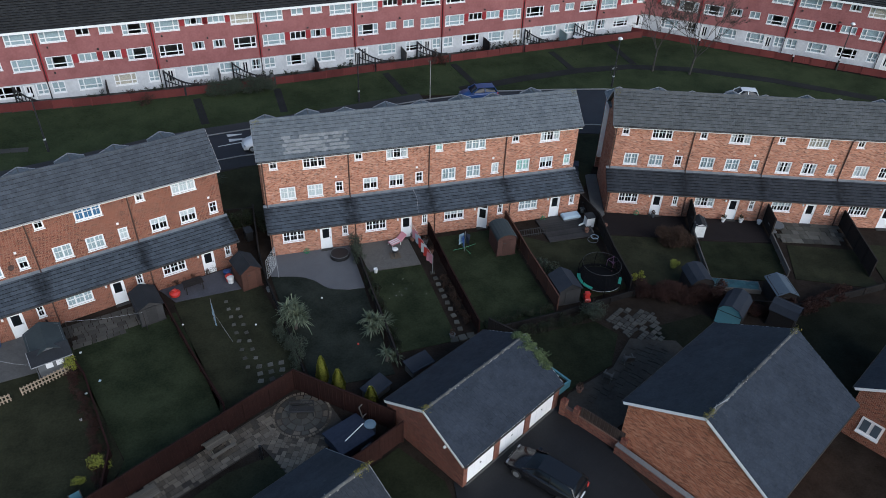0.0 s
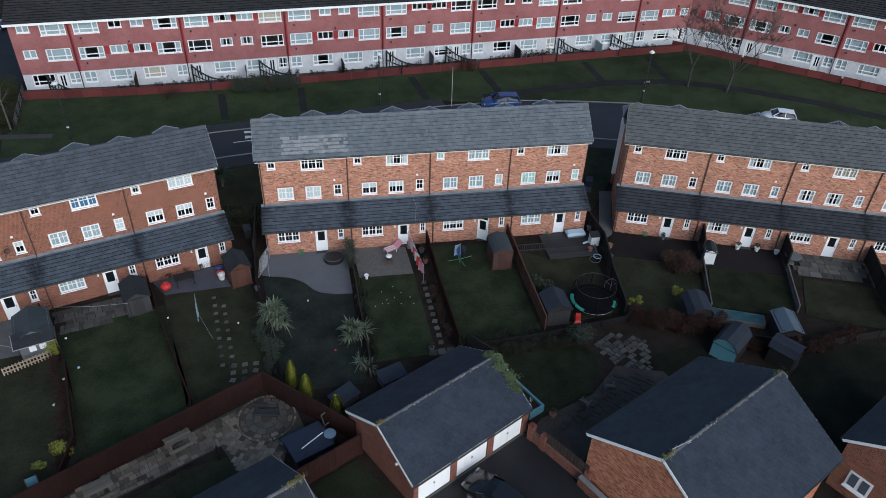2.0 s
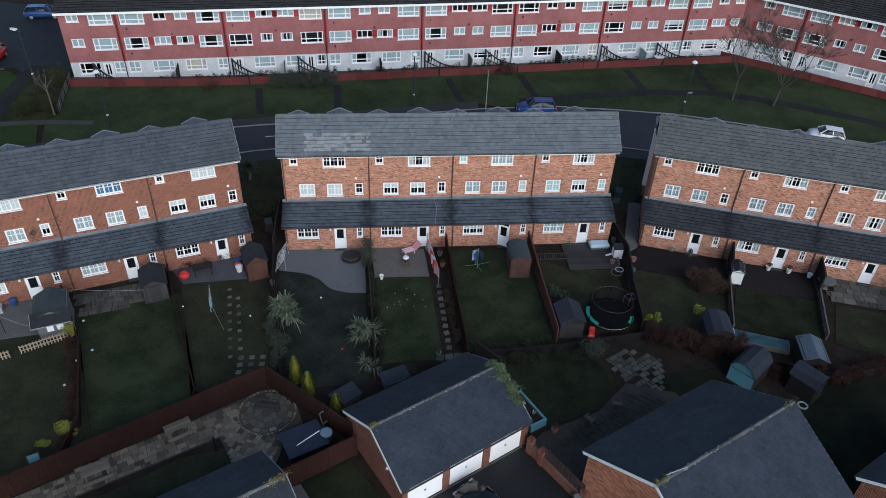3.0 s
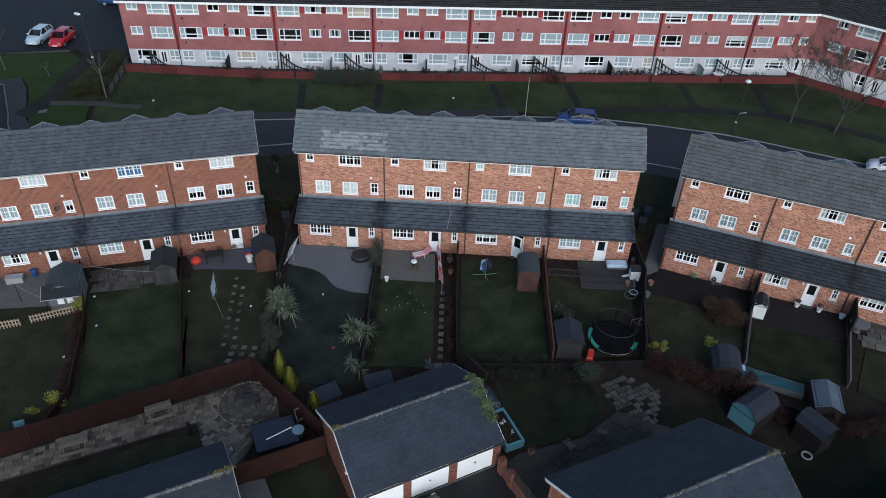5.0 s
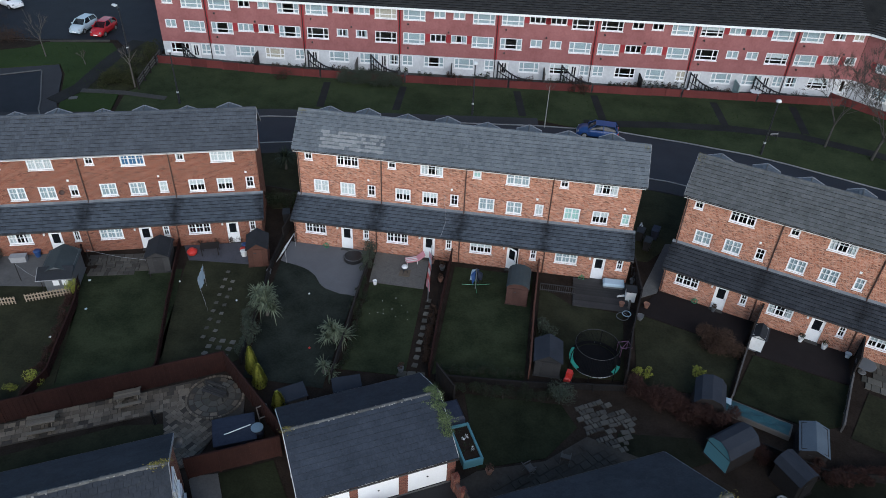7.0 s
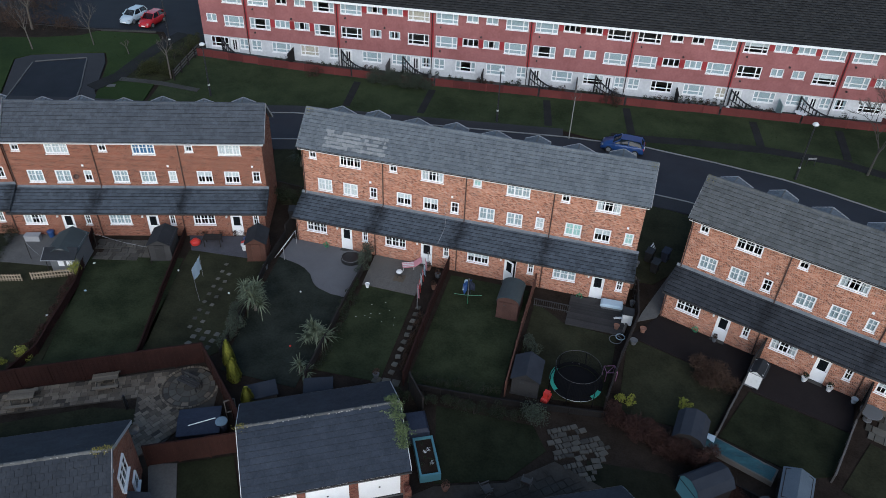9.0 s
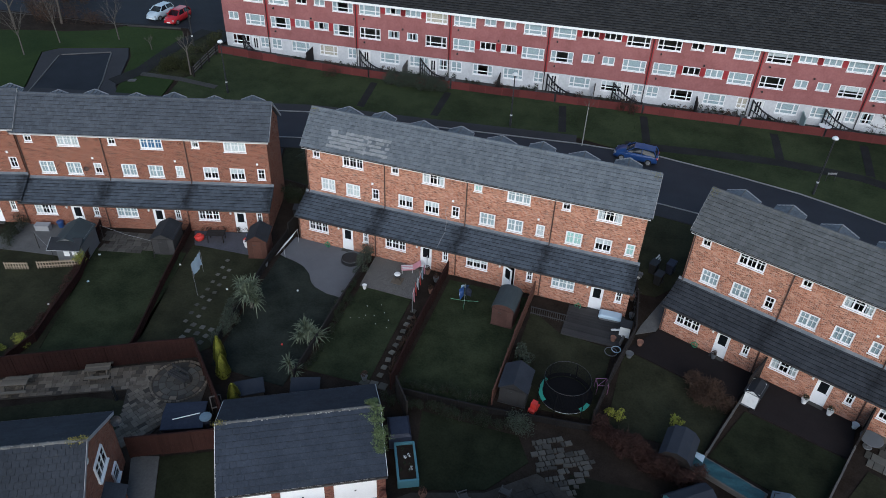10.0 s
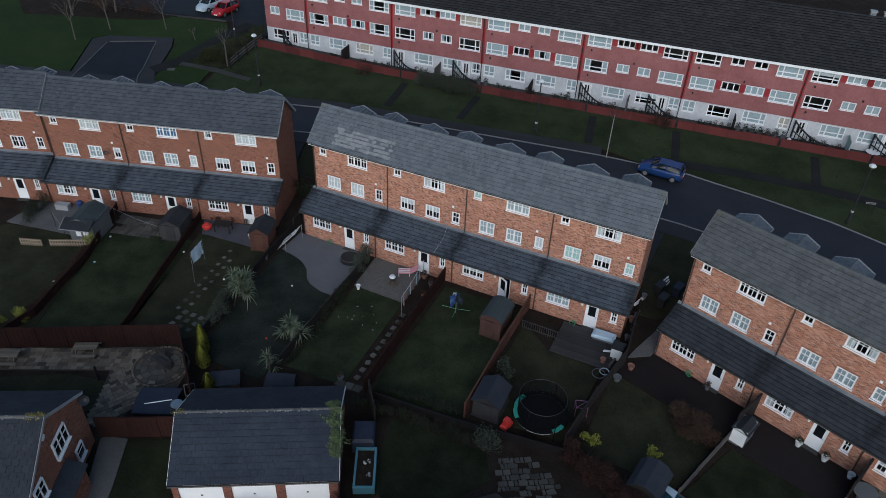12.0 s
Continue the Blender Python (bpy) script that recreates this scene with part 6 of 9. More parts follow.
hedge("hedge", [(25.3, -11.2), (27.4, -12.0), (29.6, -12.8), (31.2, -13.6)], 1.5, 1.1, LEAF_RED, "red-brown winter hedge between gardens", 1100, 0.13, 2)
hedge("hedge", [(32.6, -14.7), (34.4, -15.9), (37.2, -15.6), (41.0, -15.0)], 0.9, 0.8, LEAF_RED, "red-brown winter hedge behind sheds", 700, 0.12, 3)
hedge("shrub_border", [(13.4, -11.7), (16.0, -11.5), (18.6, -11.3)], 0.7, 0.6, LEAF_DARK, "dark low shrubs against the back fence", 320, 0.07, 4)
hedge("shrub_border", [(6.4, -0.7), (6.35, -1.6), (6.4, -2.5)], 1.7, 0.75, LEAF_OLIVE, "tall olive-green climber on the fence by the house", 300, 0.12, 5)
hedge("shrub_border", [(12.0, -5.8), (12.15, -8.2), (12.2, -11.0)], 0.6, 0.5, LEAF_BROWN, "low brown dead border plants along the fence", 110, 0.12, 6)
hedge("shrub_border", [(6.95, -5.6), (7.0, -9.0), (7.1, -12.6)], 0.5, 0.45, LEAF_DARK, "low dark border plants along the fence", 120, 0.1, 7)
hedge("shrub_border", [(-15.3, -5.4), (-13.3, -9.6), (-11.7, -14.4), (-11.2, -18.6)], 0.35, 0.6, LEAF_RED, "low dark red-brown border along the fence", 300, 0.07, 9)
hedge("shrub_border", [(-7.6, -1.75), (-6.0, -1.3), (-4.4, -0.8)], 0.55, 0.5, LEAF_BROWN, "dead brown pot plants against the house wall", 140, 0.1, 10)
hedge("shrub_border", [(13.0, -13.3), (17.0, -12.9), (20.4, -12.7)], 0.9, 0.6, LEAF_DARK, "dark evergreen shrubs under the back fence", 420, 0.07, 11)
hedge("shrub", [(31.3, -6.0), (32.2, -6.3)], 1.4, 1.5, LEAF_BROWN, "rounded brown winter shrub on the lawn", 2200, 0.12, 12, "shrub")
hedge("shrub", [(21.2, -12.75), (21.5, -12.8)], 1.5, 1.35, LEAF_OLIVE, "rounded grey-green olive shrub", 420, 0.14, 13, "shrub")
hedge("shrub", [(0.0, -10.6), (0.4, -11.2)], 1.3, 1.2, LEAF_OLIVE, "grey-green bushy shrub beside the sword-leaf palm", 360, 0.12, 14, "shrub")
for k, (x, y) in enumerate(((25.9, -9.6), (26.6, -9.75), (29.85, -8.95))):
    hedge("shrub", [(x, y), (x + 0.15, y)], 0.85, 0.45, LEAF_YELLOW, "small yellow-green pointed shrub", 120, 0.14, 15 + k, "shrub")
hedge("shrub", [(-11.25, -17.0), (-10.95, -17.1)], 0.85, 0.75, LEAF_YELLOW, "rounded yellow-green shrub by the fence", 240, 0.1, 19, "shrub")
hedge("shrub", [(-12.2, -18.0), (-12.1, -18.0)], 0.55, 0.45, LEAF_YELLOW, "small yellow-green shrub by the fence", 160, 0.1, 20, "shrub")
hedge("shrub", [(-13.45, -9.0), (-13.35, -9.0)], 1.5, 0.7, LEAF_YELLOW, "upright yellow-green shrub beside the summerhouse", 280, 0.1, 21, "shrub")
hedge("shrub", [(19.5, -6.4), (19.9, -6.9), (20.2, -7.3)], 1.2, 0.8, LEAF_OLIVE, "straggling grey-green shrub on the fence", 160, 0.16, 22, "shrub")
hedge("shrub", [(-3.6, 27.0), (-1.0, 27.3), (2.4, 27.5)], 1.5, 1.5, LEAF_OLIVE, "sprawling grey-green shrub over the red fence", 900, 0.12, 23, "shrub", 1.5)
hedge("shrub", [(-10.2, 26.2), (-9.6, 26.2)], 1.2, 1.1, LEAF_BROWN, "thin brown shrub by the red fence", 160, 0.14, 24, "shrub", 1.45)
hedge("shrub", [(21.6, 29.6), (22.6, 29.7)], 1.3, 0.9, LEAF_BROWN, "brown shrub before the flats", 240, 0.13, 25, "shrub", 1.6)
hedge("shrub", [(-26.6, 20.2), (-25.3, 20.7), (-24.4, 21.2)], 1.25, 1.7, LEAF_MOSS, "low dense moss-green shrub on bare earth", 2600, 0.1, 26, "shrub", 1.95)
hedge("shrub", [(-25.6, 24.2), (-25.0, 26.6), (-25.6, 29.0)], 1.3, 1.2, LEAF_MOSS, "straggling dark shrubs beside the flats", 300, 0.14, 46, "shrub", 2.1)
hedge("shrub", [(-50.5, 26.6), (-47.0, 25.4), (-44.0, 26.2)], 2.6, 2.0, LEAF_BROWN, "dark leafless brushwood under the trees", 150, 0.16, 71, "shrub", 2.35)
hedge("shrub", [(-43.2, 27.0), (-40.6, 27.2)], 1.6, 2.0, LEAF_BROWN, "dark leafless brushwood under the trees", 150, 0.16, 72, "shrub", 2.35)
hedge("shrub", [(-53.0, 31.5), (-50.0, 31.8), (-47.5, 32.4)], 2.2, 2.0, LEAF_BROWN, "dark leafless brushwood under the trees", 150, 0.16, 73, "shrub", 2.35)
hedge("shrub", [(-3.8, 4.8), (-2.2, 4.6), (-1.2, 5.2)], 1.5, 1.0, LEAF_DARK, "dark evergreen shrubs in the gap between terraces", 300, 0.14, 27, "shrub")
hedge("shrub", [(32.4, -31.4), (33.0, -30.0)], 1.2, 0.8, LEAF_YELLOW, "yellow-green shrub between the houses", 240, 0.14, 28, "shrub")
for k, u in enumerate((2.2, 8.6, 12.3, 14.4, 19.0, 22.4, 24.8, 28.6, 31.8, 34.6, 39.6, 43.0, 45.2, 49.2, 51.0, 54.0, 55.4, 59.0, 61.0, 69.0)):
    x, y = flat_pt(u, -0.9)
    hedge("shrub", [(x, y), (x + 1.2, y + 0.1)], 0.95, 0.55, LEAF_DARK if k % 2 else LEAF_BROWN, "small dark planting under the flats' windows", 190, 0.1, 30 + k, "shrub", 1.55)
for k, (u, h) in enumerate(((10.55, 1.5), (21.6, 1.5), (32.0, 1.4), (42.1, 1.5), (52.5, 1.5), (62.9, 1.4))):
    x, y = flat_pt(u, -0.15)
    x2, y2 = flat_pt(u, -1.9)
    fence([(x, y), (x2, y2)], h, PALE_GREEN_BOARD if k == 5 else GREY_WOOD if k % 2 else DARK_FENCE, "short weathered divider between the flats' forecourts", True, None, terrain)

hedge("shrub_border", [(-21.2, -6.4), (-20.9, -7.6), (-20.3, -9.0)], 1.2, 1.0, LEAF_DARK, "dark evergreen shrubs at the edge of a concrete patio", 420, 0.09, 61)
hedge("shrub_border", [(-0.3, -8.6), (0.05, -10.4), (0.4, -12.4)], 1.0, 0.7, LEAF_OLIVE, "grey-green shrubs below the sword-leaf clump", 360, 0.1, 62)
hedge("shrub_border", [(6.5, -4.0), (6.5, -5.4), (6.6, -7.4)], 0.8, 0.4, LEAF_DARK, "dark ivy growing over a low fence", 260, 0.08, 63)
hedge("shrub_border", [(0.4, 2.4), (-0.3, 3.4), (-0.6, 4.6)], 0.8, 0.6, LEAF_DARK, "dark weeds beside the end wall", 240, 0.09, 64)

# ---- garden things ----
def shed(m, w, d, h, roof_h, wood, felt, label, style="apex", gable_mat=None, door_side=True):
    """A timber shed, gable towards -y. Walls of lapped boards, felted roof, door."""
    s = thing("shed", m, label, "shed", "garden sheds")
    n = max(4, round(h / 0.16))
    for name, (x0, x1, y0, y1) in (("front_wall", (0, w, 0, 0.04)), ("rear_wall", (0, w, d - 0.04, d)), ("side_wall", (0, 0.04, 0.04, d - 0.04)), ("side_wall", (w - 0.04, w, 0.04, d - 0.04))):
        g = Geo()
        prof = []
        for k in range(n):
            za, zb = h * k / n, h * (k + 1) / n
            prof.append((za, 0.02)), prof.append((zb, 0.0))
        if name == "front_wall":
            vs = [(x, -o, z) for z, o in prof for x in (x0, x1)]
        elif name == "rear_wall":
            vs = [(x, d + o, z) for z, o in prof for x in (x1, x0)]
        else:
            vs = [((-o if x0 == 0 else w + o), y, z) for z, o in prof for y in ((y1, y0) if x0 == 0 else (y0, y1))]
        m2 = len(vs) // 2
        g.add(vs, [(2 * i, 2 * i + 1, 2 * i + 3, 2 * i + 2) for i in range(m2 - 1)])
        g.box(x0 + 0.001, x1 - 0.001, y0 + 0.003, y1, 0.0, h)
        part(name, g, (gable_mat or wood) if name == "front_wall" else wood, s)
    if style == "gambrel":
        prof = [(-0.08, h - 0.05), (w * 0.16, h + roof_h * 0.68), (w / 2, h + roof_h), (w * 0.84, h + roof_h * 0.68), (w + 0.08, h - 0.05)]
    elif style == "barrel":
        prof = [(w / 2 - (w / 2 + 0.08) * math.cos(math.pi * k / 8), h - 0.04 + roof_h * math.sin(math.pi * k / 8)) for k in range(9)]
    elif style == "pent":
        prof = [(-0.08, h - 0.02), (w + 0.08, h + roof_h)]
    else:
        prof = [(-0.12, h - 0.07), (w / 2, h + roof_h), (w + 0.12, h - 0.07)]
    for y, nm in ((0.003, "gable"), (d - 0.043, "gable")):
        inner = [(min(max(x, 0), w), z - 0.03) for x, z in prof]
        if style != "pent":
            pts = [(0, h)] + inner[1:-1] + [(w, h)]
            k = len(pts)
            g = Geo().add([(x, yy, z) for yy in (y, y + 0.04) for x, z in pts], [tuple(range(k)), tuple(reversed(range(k, 2 * k)))] + [(i, k + i, k + (i + 1) % k, (i + 1) % k) for i in range(k)])
            part(nm, recalc(g.mesh(nm)), gable_mat or wood, s)
    k, g = len(prof), Geo()
    g.v = [(x, y, z + dz) for y in (-0.12, d + 0.12) for dz in (0.0, -0.03) for x, z in prof]
    for i in range(k - 1):
        g.f += [(i, i + 1, 2 * k + i + 1, 2 * k + i), (k + i + 1, k + i, 3 * k + i, 3 * k + i + 1), (i + 1, i, k + i, k + i + 1), (2 * k + i, 2 * k + i + 1, 3 * k + i + 1, 3 * k + i)]
    g.f += [(0, 2 * k, 3 * k, k), (k - 1, 2 * k - 1, 4 * k - 1, 3 * k - 1)]
    part("roof", recalc(g.mesh("roof")), felt, s)
    part("roof_batten", Geo().box(-0.05, w + 0.05, -0.135, -0.121, h - 0.06, h - 0.02), wood, s)
    if door_side:
        part("door", Geo().box(w * 0.28, w * 0.72, -0.045, -0.021, 0.05, h - 0.05), wood, s)
        part("hinge", Geo().box(w * 0.3, w * 0.45, -0.055, -0.046, h * 0.75, h * 0.75 + 0.04), STEEL, s)
    part("base", Geo().box(-0.05, w + 0.05, -0.1, d + 0.05, 0.0, 0.05), wood, s)
    return s


sh = shed(pose(-15.3, -9.2, 0, 0, 0, 18), 2.0, 2.5, 1.75, 0.5, GREY_PLASTIC, FELT_GREEN, "grey summerhouse with white windows and dark porch roof", "apex", None, False)
part("porch_roof", Geo().slab([(-0.18, -0.75, 1.62), (2.18, -0.75, 1.62), (2.18, 0.25, 2.06), (-0.18, 0.25, 2.06)], 0.06), FELT_BLACK, sh, "black felt porch roof")
part("porch_trim", Geo().bar((-0.2, -0.78, 1.6), (2.2, -0.78, 1.6), 0.03, 0.05).bar((-0.2, -0.76, 1.6), (-0.2, 0.25, 2.05), 0.03, 0.05), TRIM_GREY, sh)
for x in (0.55, 1.15):
    part("window", Geo().box(x, x + 0.4, -0.05, -0.021, 0.55, 1.0), WHITE, sh)
shed(pose(-9.35, -5.85, 0, 0, 0, 18), 1.6, 2.1, 1.5, 0.4, DECK, FELT_BLACK, "dark weathered shed with black felt roof")
shed(pose(-2.45, -3.7, 0, 0, 0, 19), 1.45, 1.9, 1.65, 0.5, ORANGE_FENCE, FELT_BLACK, "orange-brown timber shed with black felt roof", "apex")
shed(pose(16.98, -4.1, 0, 0, 0, -1), 1.5, 2.1, 1.55, 0.5, RED_SHED, FELT_GREEN, "weathered red-brown shed with rounded grey felt roof", "barrel")
shed(pose(19.35, -10.75, 0, 0, 0, 1), 1.65, 1.9, 1.4, 0.5, DECK, FELT, "grey shed with slate-grey felt roof", "apex")
shed(pose(29.1, -12.4, 0, 0, 0, -10), 1.7, 1.9, 1.4, 0.55, DARK_FENCE, FELT, "dark shed with grey mansard felt roof", "gambrel")
shed(pose(33.75, -5.55, 0, 0, 0, -20), 0.85, 1.25, 1.25, 0.2, GREY_PLASTIC, FELT_BLACK, "white storage locker with black lid", "apex", WHITE_OLD, False)
shed(pose(34.75, -14.85, 0, 0, 0, -13), 1.45, 2.1, 1.25, 0.3, DARK_FENCE, FELT_BLUE, "low shed with pale blue-grey felt roof", "apex")
shed(pose(29.55, -15.1, 0, 0, 0, -52), 1.65, 2.2, 1.3, 0.65, DARK_FENCE, FELT, "shed with a teal-painted mansard gable", "gambrel", TEAL, False)
shed(pose(34.0, -17.6, 0, 0, 0, 34), 1.35, 1.7, 1.4, 0.6, DARK_FENCE, FELT, "dark shed with grey felt roof on the lawn", "gambrel")


def slab_patio(name, pts, label, mat, mean=0.6, seed=1, gap=0.02, z=0.02, keep=0.97, clear=None, wobble=0.012):
    """Paving of mixed rectangular slabs inside an outline; each slab a piece."""
    rnd = random.Random(seed)
    p = thing(name, pose(0, 0, 0), label, "paving", kind="structure")
    xs, ys = [q[0] for q in pts], [q[1] for q in pts]
    a = math.atan2(pts[1][1] - pts[0][1], pts[1][0] - pts[0][0])
    rot, back = Matrix.Rotation(a, 2), Matrix.Rotation(-a, 2)
    loc = [back @ Vector(q) for q in pts]
    x0, x1, y0, y1 = min(q.x for q in loc), max(q.x for q in loc), min(q.y for q in loc), max(q.y for q in loc)
    y = y0
    while y < y1:
        h = mean * rnd.choice((0.75, 1.0, 1.0))
        x = x0 - rnd.uniform(0, mean)
        while x < x1:
            w = mean * rnd.choice((0.6, 0.9, 1.2, 1.5))
            c = rot @ Vector((x + w / 2, y + h / 2))
            if inside(c.x, c.y, pts) and rnd.random() < keep and not (clear and math.hypot(c.x - clear[0], c.y - clear[1]) < clear[2]):
                key = ("slab", round(w, 2), round(h, 2))
                def make(w=w, h=h):
                    g = Geo().prism([(-w / 2 + gap, -h / 2), (w / 2 - gap, -h / 2), (w / 2 - gap, h / 2 - gap * 2), (-w / 2 + gap, h / 2 - gap * 2)], -0.06, 0.02)
                    return g.mesh("paving_slab")
                part("paving_slab", cached(key + (mat.name,), make), mat, p, at=Matrix.Translation((c.x, c.y, z + rnd.uniform(0, 0.025))) @ Matrix.Rotation(a + rnd.gauss(0, wobble), 4, "Z") @ Matrix.Rotation(rnd.gauss(0, 0.012), 4, "X"))
            x += w
        y += h
    return p


lawn("paving_bed", [(-12.8, -23.3), (-2.4, -18.0), (-1.4, -19.9), (-0.55, -21.95), (0.85, -21.3), (1.35, -18.6), (2.4, -17.4), (1.9, -15.9), (-0.2, -14.45), (-12.8, -21.5)], MORTAR_BED, "sandy joints under stone paving", "paving", 0.008)
slab_patio("paved_strip", [(-12.6, -23.1), (-1.4, -17.45), (-0.7, -14.85), (-12.6, -21.3)], "worn stone slabs along a fence", SLAB, 0.34, 3, 0.014, 0.03, 0.95, (0.15, -16.3, 1.86))
slab_patio("paved_strip", [(-2.3, -17.8), (-1.5, -16.2), (1.2, -17.6), (1.15, -18.6), (0.7, -21.2), (-0.5, -21.8), (-1.3, -19.9)], "worn stone slabs beside a hot tub", SLAB, 0.34, 4, 0.014, 0.026, 0.95, (0.15, -16.3, 1.86))
slab_patio("paved_patio", [(-14.9, -4.9), (-9.6, -3.5), (-9.2, -5.6), (-13.2, -7.0)], "old mossy paving slabs by the back door", SLAB_DARK, 0.45, 5)
slab_patio("paved_patio", [(21.9, -13.2), (23.6, -12.2), (25.9, -13.0), (25.0, -15.9), (23.0, -15.4)], "crooked grey stone slabs behind a fence", SLAB_DARK, 0.38, 6, 0.03, 0.03, 0.86, None, 0.16)
slab_patio("paved_path", [(20.3, -17.6), (22.6, -15.6), (24.9, -16.2), (24.2, -18.6), (20.8, -19.8), (18.2, -20.4), (17.4, -19.4)], "mossy old slabs behind the house", MOSSY, 0.5, 8, 0.02, 0.032, 0.8, None, 0.03)
slab_patio("paved_patio", [(41.3, -5.2), (46.8, -7.1), (45.7, -9.4), (40.6, -7.9)], "worn slabs by the back door", STEP_STONE, 0.6, 7)
circle = thing("stone_circle", pose(0.15, -16.3, 0.015), "round stone patio with an edging of pale setts", "patio", kind="structure")
rnd = random.Random(9)
for r0, r1, n in ((0.0, 0.3, 1), (0.35, 0.77, 7), (0.83, 1.22, 12), (1.28, 1.53, 18)):
    for k in range(n):
        a0, a1 = 2 * math.pi * k / n + 0.018 + 0.018 / r1, 2 * math.pi * (k + 1) / n - 0.018 - 0.018 / r1
        if n == 1:
            g = Geo().prism([(r1 * math.cos(2 * math.pi * i / 10), r1 * math.sin(2 * math.pi * i / 10)) for i in range(10)], -0.04, 0.04)
        else:
            o = [(r0, a0), (r1, a0), (r1, (a0 + a1) / 2), (r1, a1), (r0, a1), (r0, (a0 + a1) / 2)]
            g = Geo().prism([(r * math.cos(a), r * math.sin(a)) for r, a in o], -0.04, 0.035 + rnd.uniform(0, 0.02))
        part("paving_slab", g, SLAB_DARK if (k * 7) % 5 < 3 else STEP_STONE if r1 < 1.3 else SLAB, circle)
for k in range(44):
    a = 2 * math.pi * k / 44
    part("sett", cached("sett", lambda: Geo().box(-0.06, 0.06, -0.09, 0.09, -0.03, 0.07).mesh("sett")), SLAB, circle, at=Matrix.Rotation(a, 4, "Z") @ Matrix.Translation((1.7, 0, 0.005 * (k % 3))))


def stepping(name, spots, label, size=0.32, mat=None):
    p = thing(name, pose(spots[0][0], spots[0][1], 0), label, "stepping stones", kind="structure")
    rnd = random.Random(3)
    for x, y in spots:
        part("stepping_stone", cached(("step", size), lambda: Geo().prism([(-size / 2, -size / 2 + 0.03), (-size / 2 + 0.04, -size / 2), (size / 2, -size / 2 + 0.02), (size / 2 - 0.02, size / 2), (-size / 2 + 0.02, size / 2 - 0.03)], -0.04, 0.045).mesh("stepping_stone")), mat or STEP_STONE, p, at=Matrix.Translation((x - spots[0][0], y - spots[0][1], 0.012)) @ Matrix.Rotation(rnd.uniform(-0.3, 0.3), 4, "Z"))
    return p


stepping("stepping_stones", [(-3.75 + 0.13 * k, -4.6 - 0.86 * k) for k in range(9)] + [(-3.0 + 0.14 * k, -5.6 - 0.86 * k) for k in range(8)], "two rows of square stepping stones in grass", 0.28)
stepping("stepping_stones", [(-2.0 + 0.7 * (k % 3), -11.6 - 0.65 * (k // 3)) for k in range(9)], "stepping stones by the brown fence", 0.36)
stepping("stepping_stones", [(11.5 + 0.02 * k, -4.9 - 0.72 * k) for k in range(10)], "row of square stepping stones beside a border", 0.36)
stepping("stepping_stones", [(11.0 + 0.6 * k, -12.3 + 0.05 * k) for k in range(3)], "slabs at the foot of the lawn", 0.55)


def cordyline(m, trunk_h, n, length, label, heads=1, seed=1, leaf=None):
    """A clump of sword leaves: short trunks, upright leaves that arch over at the tips."""
    t = thing("cordyline", m, label, "palm", "cordylines")
    rnd = random.Random(seed)
    tr = Geo().tube([(0, 0, 0), (0.05, 0.03, trunk_h * 0.5), (0.0, 0.05, trunk_h)], [0.13, 0.1, 0.09], 8)
    tops = [(0.0, 0.05, trunk_h)]
    for k in range(heads - 1):
        a = 6.28 * k / (heads - 1) + rnd.uniform(-0.4, 0.4)
        p = (0.5 * math.cos(a), 0.5 * math.sin(a), trunk_h * (0.45 + 0.9 * ((k * 0.618) % 1)))
        tr.tube([(0.02, 0.04, trunk_h * 0.3), p], [0.08, 0.06], 7)
        tops.append(p)
    part("trunk", tr, BARK, t)
    for top in tops:
        g, size = Geo(), rnd.uniform(0.8, 1.15)
        for _ in range(n):
            a, e = rnd.uniform(0, 6.28), rnd.triangular(-0.5, 1.5, 1.15)
            d = Vector((math.cos(a) * math.cos(e), math.sin(a) * math.cos(e), math.sin(e)))
            u = d.cross(Vector((0, 0, 1)))
            u = (u.normalized() if u.length > 0.01 else Vector((1, 0, 0)))
            L, droop = length * size * rnd.uniform(0.5, 1.1), rnd.choice((0.12, 0.25, 0.45, 0.7))
            pts = []
            for q in (0, 0.33, 0.66, 1.0):
                p = Vector(top) + d * L * q + Vector((0, 0, -droop * L * q ** 2.6))
                wd = 0.033 * (1.0 - 0.9 * q ** 1.5) + 0.008
                pts += [p - u * wd, p + u * wd]
            g.add(pts, [(0, 1, 3, 2), (2, 3, 5, 4), (4, 5, 7, 6)])
        part("leaf_head", g, leaf or LEAF_PALM, t)
    return t


cordyline(pose(0.72, -8.6, 0), 1.75, 100, 1.05, "tall clump of arching grey-green sword leaves", 6, 1)
cordyline(pose(6.0, -10.2, 0), 0.95, 100, 1.05, "clump of arching grey-green sword leaves by a fence", 4, 2)
cordyline(pose(6.1, -13.1, 0), 0.6, 60, 0.9, "small clump of arching grey-green sword leaves", 2, 3)
cordyline(pose(-3.9, 9.4, 0.8), 1.1, 210, 1.5, "dark spiky palm in the gap between terraces", 1, 4, LEAF_PALM_DARK)


